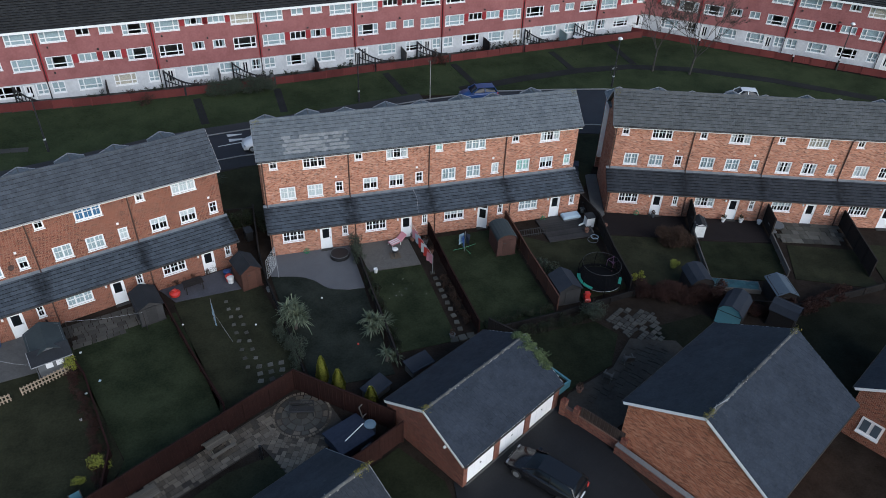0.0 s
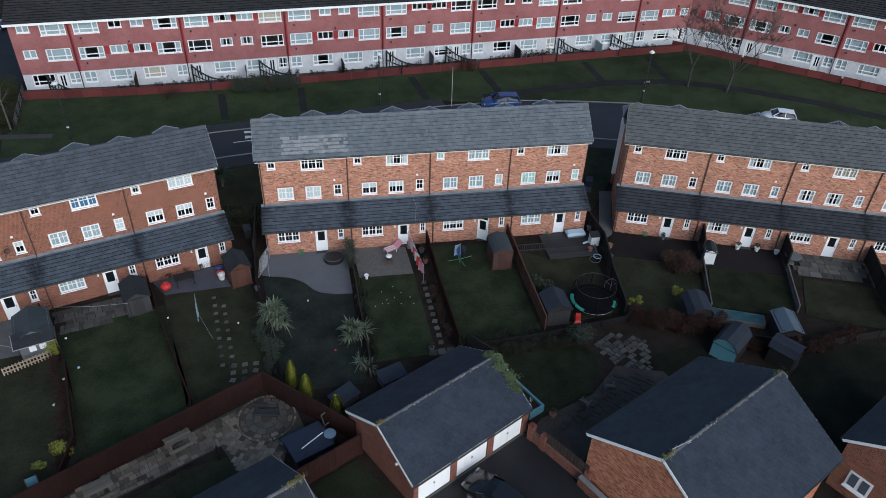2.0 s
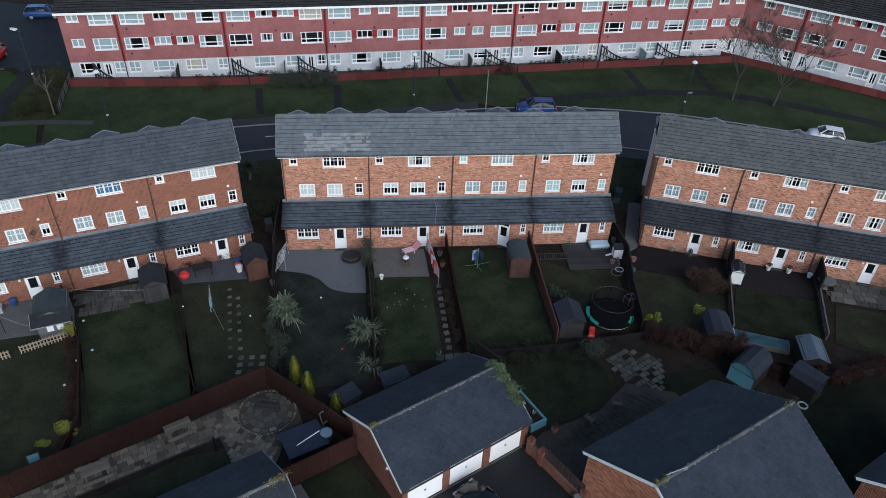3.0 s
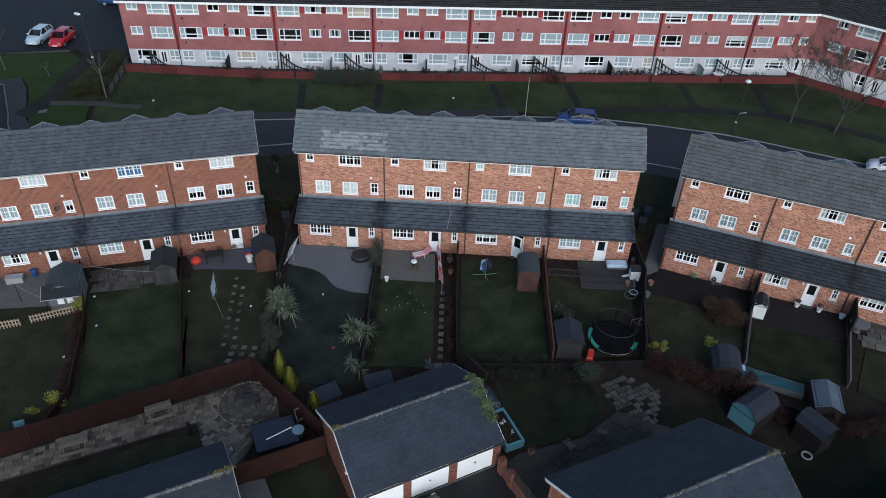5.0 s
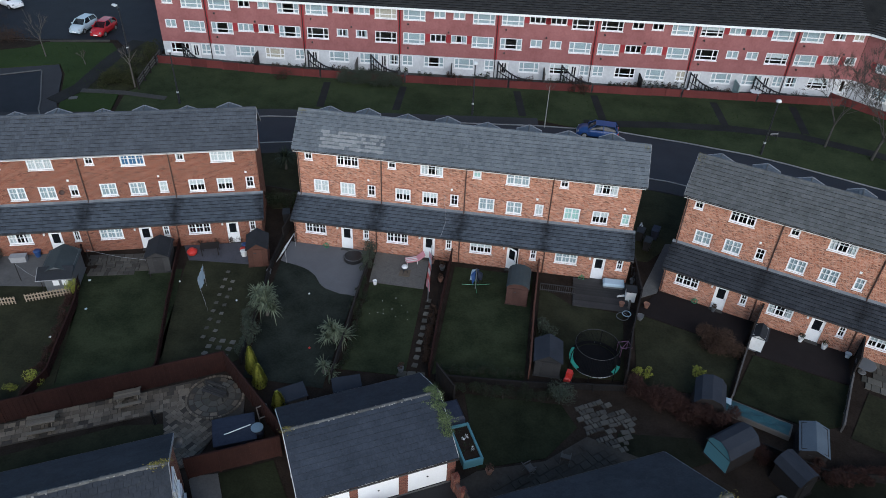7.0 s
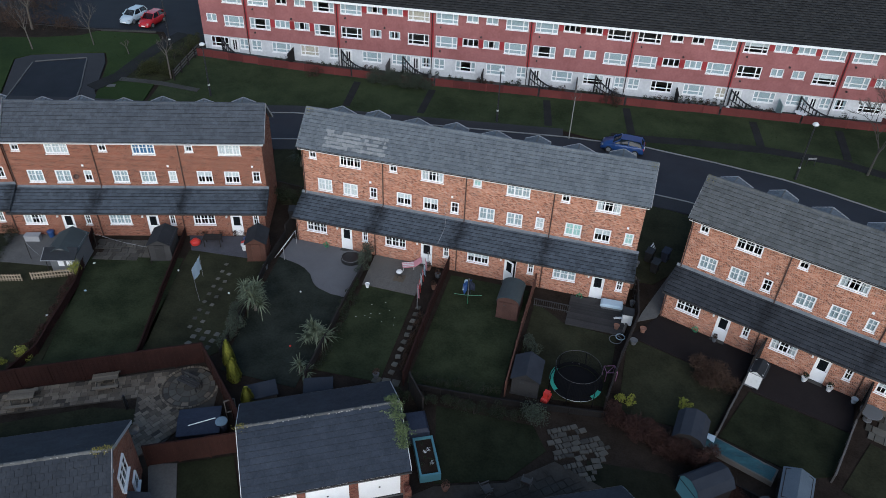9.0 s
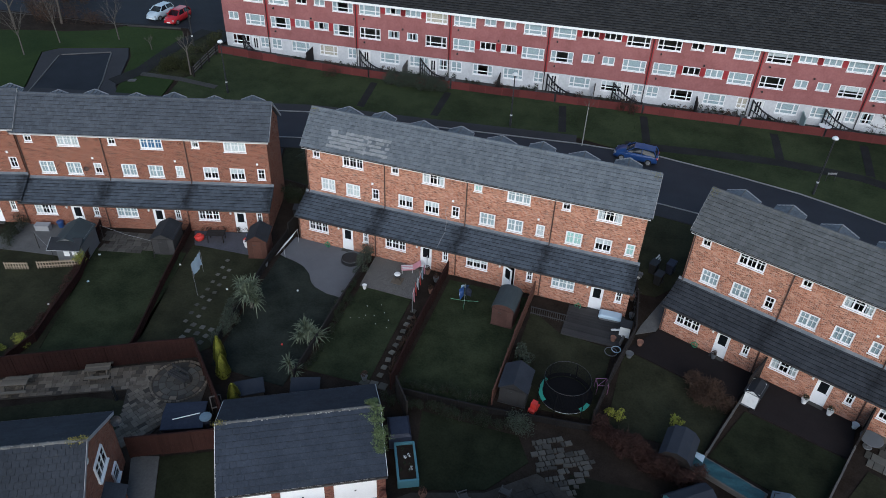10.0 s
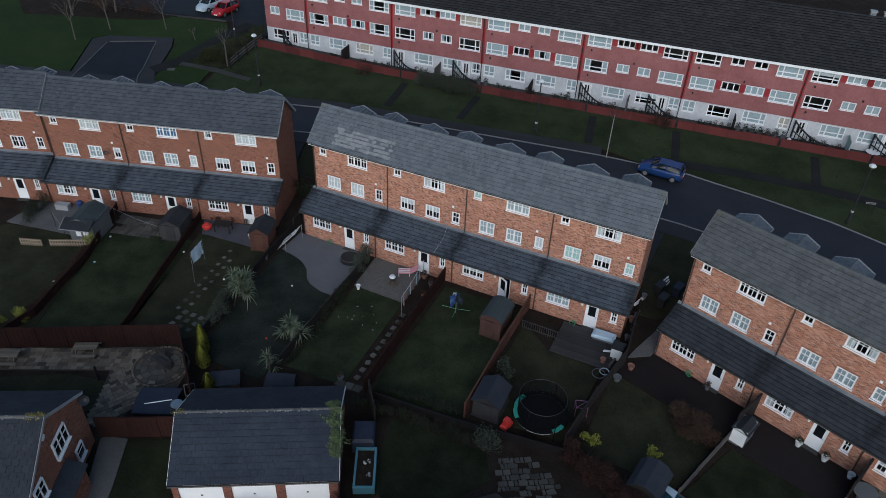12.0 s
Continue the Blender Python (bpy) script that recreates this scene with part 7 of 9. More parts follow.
def conifer(m, h, r, label, seed):
    t = thing("conifer", m, label, "conifer", "golden conifers")
    rnd, g = random.Random(seed), Geo()
    part("trunk", Geo().tube([(0, 0, 0), (0, 0, h * 0.8)], [0.07, 0.02], 6), BARK, t)
    for _ in range(int(800 * h)):
        s = rnd.random() ** 0.8
        rr = r * (1 - s) ** 0.55 * (0.55 + 0.5 * min(1, s * 6)) * rnd.uniform(0.75, 1.08)
        a = rnd.uniform(0, 6.28)
        p = Vector((rr * math.cos(a), rr * math.sin(a), 0.08 + s * (h - 0.1)))
        d = Vector((math.cos(a) * 0.35, math.sin(a) * 0.35, 1)).normalized()
        u = Vector((-math.sin(a), math.cos(a), rnd.uniform(-0.4, 0.4))).normalized()
        L = rnd.uniform(0.1, 0.2)
        g.add([p - d * L * 0.3, p + u * 0.05, p + d * L, p - u * 0.05], [(0, 1, 2, 3)])
    part("foliage", g, LEAF_CONIFER, t)
    return t


conifer(pose(1.75, -14.05, 0), 2.3, 0.42, "golden-green columnar conifer by a brown fence", 1)
conifer(pose(2.6, -15.05, 0), 1.95, 0.47, "golden-green columnar conifer by a brown fence", 2)
conifer(pose(4.35, -16.6, 0), 1.6, 0.44, "small golden-green conifer by a brown fence", 3)


def picnic_table(m, label):
    t = thing("picnic_table", m, label, "picnic table", "picnic tables")
    for k in range(5):
        part("plank", cached("ptop", lambda: Geo().box(-0.75, 0.75, -0.055, 0.055, 0.66, 0.7).mesh("plank")), TABLE_WOOD, t, at=Matrix.Translation((0, -0.25 + 0.125 * k, 0)))
    for y in (-0.62, 0.62):
        part("seat", Geo().box(-0.75, 0.75, y - 0.11, y + 0.11, 0.38, 0.42), TABLE_WOOD, t)
    for x in (-0.55, 0.55):
        part("crossbar", Geo().box(x - 0.025, x + 0.025, -0.7, 0.7, 0.32, 0.38), TABLE_WOOD, t)
        for s in (-1, 1):
            part("leg", Geo().bar((x, 0.2 * s, 0.66), (x, 0.55 * s, 0.0), 0.05, 0.09), TABLE_WOOD, t)
    return t


picnic_table(pose(-8.55, -20.3, 0, 0, 0, 26), "grey weathered picnic table on stone paving")
picnic_table(pose(-4.75, -17.55, 0, 0, 0, 28), "grey weathered picnic table on stone paving")
bench = thing("garden_bench", pose(0.15, -16.25, 0.05, 0, 0, -12), "dark slatted garden bench on the stone circle", "bench")
for k in range(4):
    part("slat", cached("bslat", lambda: Geo().box(-0.75, 0.75, -0.05, 0.05, 0.42, 0.45).mesh("slat")), DECK, bench, at=Matrix.Translation((0, -0.2 + 0.13 * k, 0)))
for k in range(3):
    part("back_slat", cached("bback", lambda: Geo().box(-0.75, 0.75, 0.27, 0.3, 0, 0.07).mesh("back_slat")), DECK, bench, at=Matrix.Translation((0, 0, 0.55 + 0.13 * k)))
for x in (-0.7, 0.7):
    for y in (-0.2, 0.27):
        part("leg", Geo().box(x - 0.03, x + 0.03, y - 0.03, y + 0.03, 0, 0.42 if y < 0 else 0.9), DECK, bench)
tub = thing("hot_tub", pose(2.55, -19.0, 0, 0, 0, 25), "navy covered hot tub beside a brown fence", "hot tub")
part("tub_body", Geo().prism([(-1.1, -0.9), (1.1, -0.9), (1.1, 0.9), (-1.1, 0.9)], 0.02, 0.72), NAVY, tub)
part("cover", Geo().slab([(-1.2, -1.0, 0.78), (1.2, -1.0, 0.78), (1.2, 0.0, 0.95), (-1.2, 0.0, 0.95)], 0.1).slab([(-1.2, 0.0, 0.95), (1.2, 0.0, 0.95), (1.2, 1.0, 0.78), (-1.2, 1.0, 0.78)], 0.1), NAVY, tub)
part("lifter_bar", Geo().tube([(-0.55, -0.45, 1.0), (0.95, -0.1, 1.02)], 0.03, 8), WHITE, tub)
part("step", Geo().box(0.1, 0.8, -1.35, -1.0, 0.02, 0.35), GREY_PLASTIC, tub)
butt = thing("water_butt", pose(3.85, -18.75, 0.02), "dark round water butt with a pale blue lid", "water butt")
part("barrel", Geo().lathe([(0.27, 0.0), (0.33, 0.3), (0.33, 0.6), (0.29, 0.86)], 18), NAVY, butt, smooth=True)
part("lid", Geo().lathe([(0.34, 0.86), (0.36, 0.88), (0.35, 0.93), (0.05, 0.98)], 18), PALE_LID, butt, "pale blue lid")
solid("garden_post", Geo().tube([(0, 0, 0), (0, 0, 1.15)], [0.1, 0.08], 10), BLACK, "short black post in the grass", "post", pose(-2.45, -18.9, 0.02))
for x, y, a in ((4.85, -15.7, 35), (7.95, -14.35, 22)):
    b = thing("storage_box", pose(x, y, 0, 0, 0, a), "low grey felted storage box behind the garages", "storage box", "storage boxes")
    part("box_body", Geo().box(-0.8, 0.8, -0.45, 0.45, 0.0, 0.62), GREY_WOOD, b)
    part("lid", Geo().slab([(-0.9, -0.55, 0.6), (0.9, -0.55, 0.6), (0.9, 0.55, 0.8), (-0.9, 0.55, 0.8)], 0.05), FELT, b)
# trampoline
tr = thing("trampoline", pose(23.2, -9.35, 0.02), "round trampoline with green pad and black net", "trampoline")
part("jumping_mat", Geo().lathe([(0.02, 0.71), (1.35, 0.71), (1.35, 0.73), (0.02, 0.73)], 32), NET, tr)
for k in range(24):
    a0, a1 = 2 * math.pi * k / 24, 2 * math.pi * (k + 1) / 24 - 0.012
    arc = [(r * math.cos(a0 + (a1 - a0) * s), r * math.sin(a0 + (a1 - a0) * s)) for r, ss in ((1.42, (0, 0.5, 1)), (1.66, (1, 0.5, 0))) for s in ss]
    part("pad", Geo().prism(arc, 0.74, 0.79), TEAL_PAD if k in (10, 11, 12, 13, 14, 21, 22) else NET, tr)
part("ring", Geo().tube([(1.62 * math.cos(2 * math.pi * k / 32), 1.62 * math.sin(2 * math.pi * k / 32), 0.7) for k in range(33)], 0.03, 6, False), GALV, tr)
part("top_ring", Geo().tube([(1.42 * math.cos(2 * math.pi * k / 32), 1.42 * math.sin(2 * math.pi * k / 32), 2.05) for k in range(33)], 0.016, 6, False), STEEL, tr)
for k in range(6):
    a = 2 * math.pi * k / 6 + 0.3
    c, s = math.cos(a), math.sin(a)
    part("pole", Geo().tube([(1.66 * c, 1.66 * s, 0.0), (1.66 * c, 1.66 * s, 1.4), (1.44 * c, 1.44 * s, 2.05)], 0.028, 8), NET, tr)
net = Geo()
for k in range(90):
    a = 2 * math.pi * k / 90
    net.tube([(1.38 * math.cos(a), 1.38 * math.sin(a), 0.76), (1.42 * math.cos(a), 1.42 * math.sin(a), 2.04)], 0.006, 3, False)
for k in range(22):
    net.tube([(1.4 * math.cos(i * 0.1963), 1.4 * math.sin(i * 0.1963), 0.8 + 0.056 * k) for i in range(33)], 0.005, 3, False)
part("safety_net", net, NET, tr, "black mesh safety net")
toy = thing("toy_car", pose(21.6, -10.75, 0.02, 0, 0, 75), "red plastic ride-on car beside a grey shed", "toy car")
part("toy_body", recalc(Geo().add([(x, y, z) for z, k in ((0.1, 1.0), (0.3, 1.0), (0.4, 0.8)) for x, y in ((-0.4 * k, -0.22 * k), (0.4 * k, -0.22 * k), (0.4 * k, 0.22 * k), (-0.4 * k, 0.22 * k))], [(3, 2, 1, 0), (8, 9, 10, 11)] + [(b + i, b + (i + 1) % 4, b + 4 + (i + 1) % 4, b + 4 + i) for b in (0, 4) for i in range(4)]).mesh("toy_body")), RED, toy)
part("toy_roof", Geo().box(-0.2, 0.15, -0.17, 0.17, 0.7, 0.75).box(-0.2, -0.16, -0.17, 0.17, 0.38, 0.7), RED, toy)
for x in (-0.27, 0.27):
    for y in (-0.23, 0.23):
        part("wheel", Geo().tube([(x, y - 0.04, 0.11), (x, y + 0.04, 0.11)], 0.11, 10), BLACK, toy)
# pool cover
pool = thing("raised_bed", pose(32.95, -12.0, 0, 0, 0, -22), "long low bed under a teal tarpaulin", "raised bed")
part("frame", Geo().box(-2.15, 2.15, 0.43, 0.55, 0, 0.36).box(-2.15, 2.15, -0.55, -0.43, 0, 0.36).box(-2.15, -2.03, -0.43, 0.43, 0, 0.36).box(2.03, 2.15, -0.43, 0.43, 0, 0.36), GREY_WOOD, pool)
rnd, g = random.Random(2), Geo()
for j in range(7):
    for i in range(20):
        g.v.append((-2.05 + 4.1 * i / 19, -0.48 + 0.94 * j / 6, 0.37 + 0.06 * math.sin(i * 0.9) * math.sin(j) + rnd.uniform(0, 0.03)))
g.f = [(j * 20 + i, j * 20 + i + 1, j * 20 + i + 21, j * 20 + i + 20) for j in range(6) for i in range(19)]
part("tarpaulin", g, TEAL_TARP, pool, "creased teal tarpaulin")
part("towel", Geo().slab([(-2.1, 0.05, 0.5), (-1.45, 0.0, 0.44), (-1.55, 0.48, 0.49), (-2.15, 0.42, 0.46)], 0.03), PALE_BLUE, pool, "crumpled pale blue sheet")
# planter and tarp box behind the garages
pl = thing("planter", pose(14.66, -16.42, 0, 0, 0, 26.5), "teal-framed raised planter of dark soil", "planter")
for x0, x1, y0, y1 in ((0, 0.12, -2.65, 0), (1.06, 1.18, -2.65, 0), (0.12, 1.06, -2.65, -2.53), (0.12, 1.06, -0.12, 0)):
    part("board", Geo().box(x0, x1, y0, y1, 0, 0.6), TEAL, pl)
part("soil", Geo().box(0.12, 1.06, -2.53, -0.12, 0, 0.45), SOIL, pl)
rnd = random.Random(12)
for k in range(9):
    g = Geo()
    leaf_clump(g, (rnd.uniform(0.25, 0.9), rnd.uniform(-2.35, -0.3), 0.55), 0.13, 16, 0.09, rnd)
    tagged(part("seedling", g, LEAF_DARK if k % 3 else WHITE_OLD, pl), "", "", "", "stuff")
solid("covered_crate", recalc(Geo().add([(x, y, z) for z, k in ((0, 1.0), (0.9, 0.98), (1.05, 0.8)) for x, y in ((-0.65 * k, -0.8 * k), (0.65 * k, -0.8 * k), (0.65 * k, 0.8 * k), (-0.65 * k, 0.8 * k))], [(3, 2, 1, 0), (8, 9, 10, 11)] + [(b + i, b + (i + 1) % 4, b + 4 + (i + 1) % 4, b + 4 + i) for b in (0, 4) for i in range(4)]).mesh("covered_crate")), NAVY, "crate under a dark blue tarpaulin", "crate", pose(14.62, -15.5, 0, 0, 0, 27))


def folding_chair(m, label):
    t = thing("garden_chair", m, label, "chair", "garden chairs")
    part("seat", Geo().slab([(-0.25, -0.25, 0.42), (0.25, -0.25, 0.42), (0.25, 0.22, 0.4), (-0.25, 0.22, 0.4)], 0.03), GREY_WOOD, t)
    part("backrest", Geo().slab([(-0.25, 0.22, 0.42), (0.25, 0.22, 0.42), (0.25, 0.42, 0.95), (-0.25, 0.42, 0.95)], 0.03), GREY_WOOD, t)
    for x in (-0.26, 0.26):
        for a, b in (((x, -0.25, 0.42), (x, 0.25, 0.0)), ((x, 0.24, 0.42), (x, -0.25, 0.0))):
            part("leg", Geo().tube([a, b], 0.018, 6), GREY_WOOD, t)
        part("armrest", Geo().box(x - 0.03, x + 0.03, -0.25, 0.26, 0.62, 0.65), GREY_WOOD, t)
    return t


ch = folding_chair(pose(19.5, -18.35, 0.03, 0, 0, 130), "weathered wooden folding garden chair on mossy concrete")
copy_thing(ch, pose(21.5, -17.3, 0.03, 0, 0, 170))


def plant_pot(m, mat, label, r=0.2, h=0.35, leaf=None, seed=1):
    t = thing("plant_pot", m, label, "plant pot", "plant pots")
    part("pot", Geo().lathe([(r * 0.7, 0), (r, h), (r * 1.08, h), (r * 1.08, h * 0.9), (r * 0.9, h * 0.86)], 14), mat, t)
    part("soil", Geo().lathe([(r * 0.9, h * 0.8), (0.02, h * 0.84)], 14), SOIL, t)
    if leaf:
        rnd, g = random.Random(seed), Geo()
        leaf_clump(g, (0, 0, h + r), r * 1.2, 90, 0.1, rnd)
        tagged(part("plant", g, leaf, t), "", "", "", "stuff")
    return t


for k, (x, y, mt, lf, r) in enumerate(((27.1, -2.6, TERRACOTTA, None, 0.22), (26.55, -4.0, GREY_PLASTIC, None, 0.25), (37.5, -4.15, WHITE_OLD, LEAF_DARK, 0.2), (38.95, -4.6, WHITE_OLD, LEAF_DARK, 0.2), (40.35, -5.2, WHITE_OLD, None, 0.2), (7.3, -3.9, WHITE_OLD, None, 0.16), (11.9, -1.2, GREY_PLASTIC, LEAF_BROWN, 0.22), (12.0, -2.6, TERRACOTTA, LEAF_BROWN, 0.2), (17.3, -18.8, TERRACOTTA, LEAF_BROWN, 0.22), (-0.7, -4.2, GREY_PLASTIC, None, 0.18), (-2.6, -1.3, TERRACOTTA, LEAF_BROWN, 0.2), (31.9, -2.1, GREY_PLASTIC, LEAF_BROWN, 0.16), (11.0, -0.55, TERRACOTTA, LEAF_BROWN, 0.2), (10.9, -12.1, GREY_PLASTIC, LEAF_BROWN, 0.2))):
    plant_pot(pose(x, y, 0.045), mt, {WHITE_OLD.name: "white plant pot on paving", TERRACOTTA.name: "terracotta plant pot on the ground", GREY_PLASTIC.name: "grey plastic plant pot on the ground"}[mt.name], r, 0.35, lf, k)
# pots and a round table before the flats
for k, (u, v, lf, r) in enumerate(((53.0, -0.7, LEAF_DARK, 0.26), (53.7, -0.6, LEAF_DARK, 0.24), (54.35, -0.75, LEAF_DARK, 0.3), (55.1, -0.65, LEAF_DARK, 0.26), (55.8, -0.7, LEAF_BROWN, 0.24), (56.5, -0.6, LEAF_DARK, 0.3), (57.2, -0.8, LEAF_DARK, 0.26), (46.2, -0.5, LEAF_BROWN, 0.28), (36.0, -0.6, LEAF_DARK, 0.25), (26.2, -0.6, LEAF_DARK, 0.25), (27.0, -0.7, LEAF_DARK, 0.25))):
    x, y = flat_pt(u, v)
    plant_pot(pose(x, y, terrain(x, y) + 0.05), GREY_PLASTIC, "dark pot with a bushy plant before the flats", r, 0.4, lf, 60 + k)
x, y = flat_pt(65.2, -0.7)
garden_table = thing("garden_table", pose(x, y, terrain(x, y) + 0.05), "white round plastic table on the flats' forecourt", "table")
part("tabletop", Geo().lathe([(0.02, 0.36), (0.6, 0.36), (0.63, 0.39), (0.6, 0.42), (0.02, 0.42)], 24), WHITE, garden_table)
for k in range(4):
    a = 0.78 + 1.57 * k
    part("leg", Geo().tube([(0.42 * math.cos(a), 0.42 * math.sin(a), 0.0), (0.3 * math.cos(a), 0.3 * math.sin(a), 0.36)], 0.03, 6), WHITE, garden_table)
x, y = flat_pt(57.75, -1.35)
solid("garden_ornament", Geo().lathe([(0.2, 0.0), (0.24, 0.1), (0.12, 0.25), (0.2, 0.42), (0.1, 0.56), (0.02, 0.58)], 12), WHITE_OLD, "small white ornament by the red fence", "ornament", pose(x, y, terrain(x, y) + 0.05), smooth=True)
# goal
goal = thing("football_goal", pose(0.15, -2.75, 0.05, 0, 0, 90), "white tubular football goal with torn net", "football goal")
for a, b in (((0, 0, 0), (0, 0, 1.25)), ((2.2, 0, 0), (2.2, 0, 1.25)), ((0, 0, 1.25), (2.2, 0, 1.25)), ((0, 0, 1.25), (0, 0.8, 0)), ((2.2, 0, 1.25), (2.2, 0.8, 0)), ((0, 0.8, 0.02), (2.2, 0.8, 0.02))):
    part("tube", Geo().tube([a, b], 0.018, 8), TRIM_GREY, goal)
for k in range(12):
    part("net_cord", Geo().tube([(0.1 + 0.18 * k, 0.02, 1.24), (0.1 + 0.18 * k, 0.5, 0.4), (0.1 + 0.18 * k, 0.79, 0.03)], 0.007, 3, False), WHITE_OLD, goal)
for k in range(5):
    part("net_cord", Geo().tube([(0, 0.14 * k + 0.1, 1.08 - 0.22 * k), (2.2, 0.14 * k + 0.1, 1.08 - 0.22 * k)], 0.007, 3, False), WHITE_OLD, goal)
fp = thing("paddling_pool", pose(5.0, -1.25, 0.055), "round black rimmed tub on the resin patio", "tub")
part("rim", Geo().lathe([(0.74, 0.0), (0.76, 0.02), (0.76, 0.3), (0.68, 0.32), (0.66, 0.28)], 28), BLACK, fp)
part("rim_ring", Geo().tube([(0.72 * math.cos(2 * math.pi * k / 28), 0.72 * math.sin(2 * math.pi * k / 28), 0.335) for k in range(29)], 0.02, 6, False), GREY_PLASTIC, fp)
part("liner", Geo().lathe([(0.7, 0.26), (0.3, 0.2), (0.02, 0.19)], 28), BLACK, fp)
hr = thing("hose_reel", pose(2.55, -0.3, 0.055), "green garden hose reel by the house wall", "hose reel")
part("coil", Geo().tube([(0.2 * math.cos(k * 0.5), 0.05 * math.sin(k) - 0.02, 0.24 + 0.2 * math.sin(k * 0.5)) for k in range(27)], 0.035, 6), GREEN, hr)
part("stand", Geo().bar((0, 0.05, 0), (0, 0.05, 0.55), 0.04).bar((-0.15, 0.05, 0.02), (0.15, 0.05, 0.02), 0.04), GREEN, hr)
hr2 = copy_thing(hr, pose(22.4, -0.35, 0.02))
copy_thing(hr, pose(30.6, -1.5, 0.055, 0, 0, -20))
# washing line with towels
wl = thing("washing_line", pose(10.95, -0.6, 0.0), "washing line hung with pink, red and blue towels", "washing line")
part("post", Geo().tube([(0, 0, 0.04), (0, 0, 1.75)], 0.03, 8), GALV, wl)
part("post", Geo().tube([(0.5, -4.4, 0.04), (0.5, -4.4, 1.75)], 0.03, 8), GALV, wl)
part("cord", Geo().tube([(0, 0, 1.7), (0.25, -2.2, 1.6), (0.5, -4.4, 1.7)], 0.012, 4), WHITE_OLD, wl)
for k, mt in enumerate((PINK, PALE_BLUE, RED, WHITE_OLD, RED, PINK)):
    g, y0 = Geo(), -0.5 - 0.62 * k
    n = 7
    for i in range(n):
        for z in (1.6, 1.2, 0.75):
            g.v.append((0.0 - y0 / 8.8 + 0.3 * (i / (n - 1) - 0.5) + 0.05 * math.sin(i * 1.4 + k) * (1.7 - z), y0 - 0.56 * i / (n - 1), z - 0.02 * (k % 2)))
    g.f = [(3 * i + j, 3 * i + j + 1, 3 * i + j + 4, 3 * i + j + 3) for i in range(n - 1) for j in range(2)]
    part("towel", g, mt, wl)
# seating on the gravel
ln = thing("sun_lounger", pose(9.5, -0.8, 0.05, 0, 0, 25), "pink and white padded sun lounger", "sun lounger")
part("mattress", Geo().slab([(-0.5, -0.3, 0.35), (0.4, -0.3, 0.35), (0.4, 0.3, 0.35), (-0.5, 0.3, 0.35)], 0.08).slab([(0.4, -0.3, 0.35), (0.95, -0.3, 0.75), (0.95, 0.3, 0.75), (0.4, 0.3, 0.35)], 0.08), PINK, ln)
for y in (-0.2, 0.0, 0.2):
    part("stripe", Geo().box(-0.48, 0.38, y - 0.05, y + 0.05, 0.352, 0.358), WHITE_OLD, ln)
for x in (-0.45, 0.35):
    for y in (-0.28, 0.28):
        part("leg", Geo().box(x - 0.02, x + 0.02, y - 0.02, y + 0.02, 0, 0.28), WHITE_OLD, ln)
bq = thing("barbecue", pose(9.2, -2.2, 0.045), "small round barbecue on a stone slab", "barbecue")
part("plinth", Geo().box(-0.4, 0.4, -0.4, 0.4, 0, 0.05), SLAB, bq)
part("bowl", Geo().lathe([(0.05, 0.35), (0.2, 0.4), (0.26, 0.55), (0.22, 0.62)], 16), STEEL, bq)
part("lid", Geo().lathe([(0.25, 0.63), (0.2, 0.72), (0.04, 0.78)], 16), WHITE_OLD, bq)
for k in range(3):
    part("leg", Geo().tube([(0.1 * math.cos(k * 2.1), 0.1 * math.sin(k * 2.1), 0.4), (0.25 * math.cos(k * 2.1), 0.25 * math.sin(k * 2.1), 0.05)], 0.02, 6), STEEL, bq)
# rotary dryer folded with washing, on a green base
rd = thing("rotary_dryer", pose(14.65, -2.9, 0.02), "folded rotary dryer with blue washing, green ribs", "clothes dryer")
part("pole", Geo().tube([(0, 0, 0), (0, 0, 1.9)], 0.025, 8), GALV, rd)
for k in range(4):
    a = 1.57 * k + 0.2
    part("arm", Geo().tube([(0, 0, 0.35), (1.0 * math.cos(a), 1.0 * math.sin(a), 0.42)], 0.02, 6), GREEN, rd)
for k in range(5):
    a = 1.25 * k
    g = Geo()
    for i in range(4):
        for j in range(4):
            g.v.append(((0.1 + 0.12 * j) * math.cos(a + 0.16 * i), (0.1 + 0.12 * j) * math.sin(a + 0.16 * i) + 0.04 * math.sin(i * 2.0), 1.75 - 0.28 * i - 0.08 * j))
    g.f = [(4 * i + j, 4 * i + j + 1, 4 * i + j + 5, 4 * i + j + 4) for i in range(3) for j in range(3)]
    part("cloth", g, BLUE if k % 2 else PALE_BLUE if k == 2 else NAVY, rd)
sheet = thing("hung_sheet", pose(-4.4, -7.9, 0.0, 0, 0, 98), "pale blue sheet hung on a propped washing line", "washing")
part("prop", Geo().tube([(1.5, 0.05, 0.02), (1.5, 0.0, 2.05)], 0.01, 6), TRIM_GREY, sheet)
part("line", Geo().tube([(1.5, 0.0, 2.0), (0.0, 0.0, 1.85), (-1.1, -0.75, 0.02)], 0.008, 4), TRIM_GREY, sheet)
g = Geo()
for i in range(9):
    for j in range(6):
        g.v.append((0.08 + 1.35 * i / 8, 0.05 * math.sin(i * 1.1) * j / 5 + 0.03 * math.sin(i * 2.3 + j), 1.86 + 0.012 * i - 0.235 * j))
g.f = [(6 * i + j, 6 * i + j + 1, 6 * i + j + 7, 6 * i + j + 6) for i in range(8) for j in range(5)]
part("cloth", g, PALE_BLUE, sheet, smooth=True)
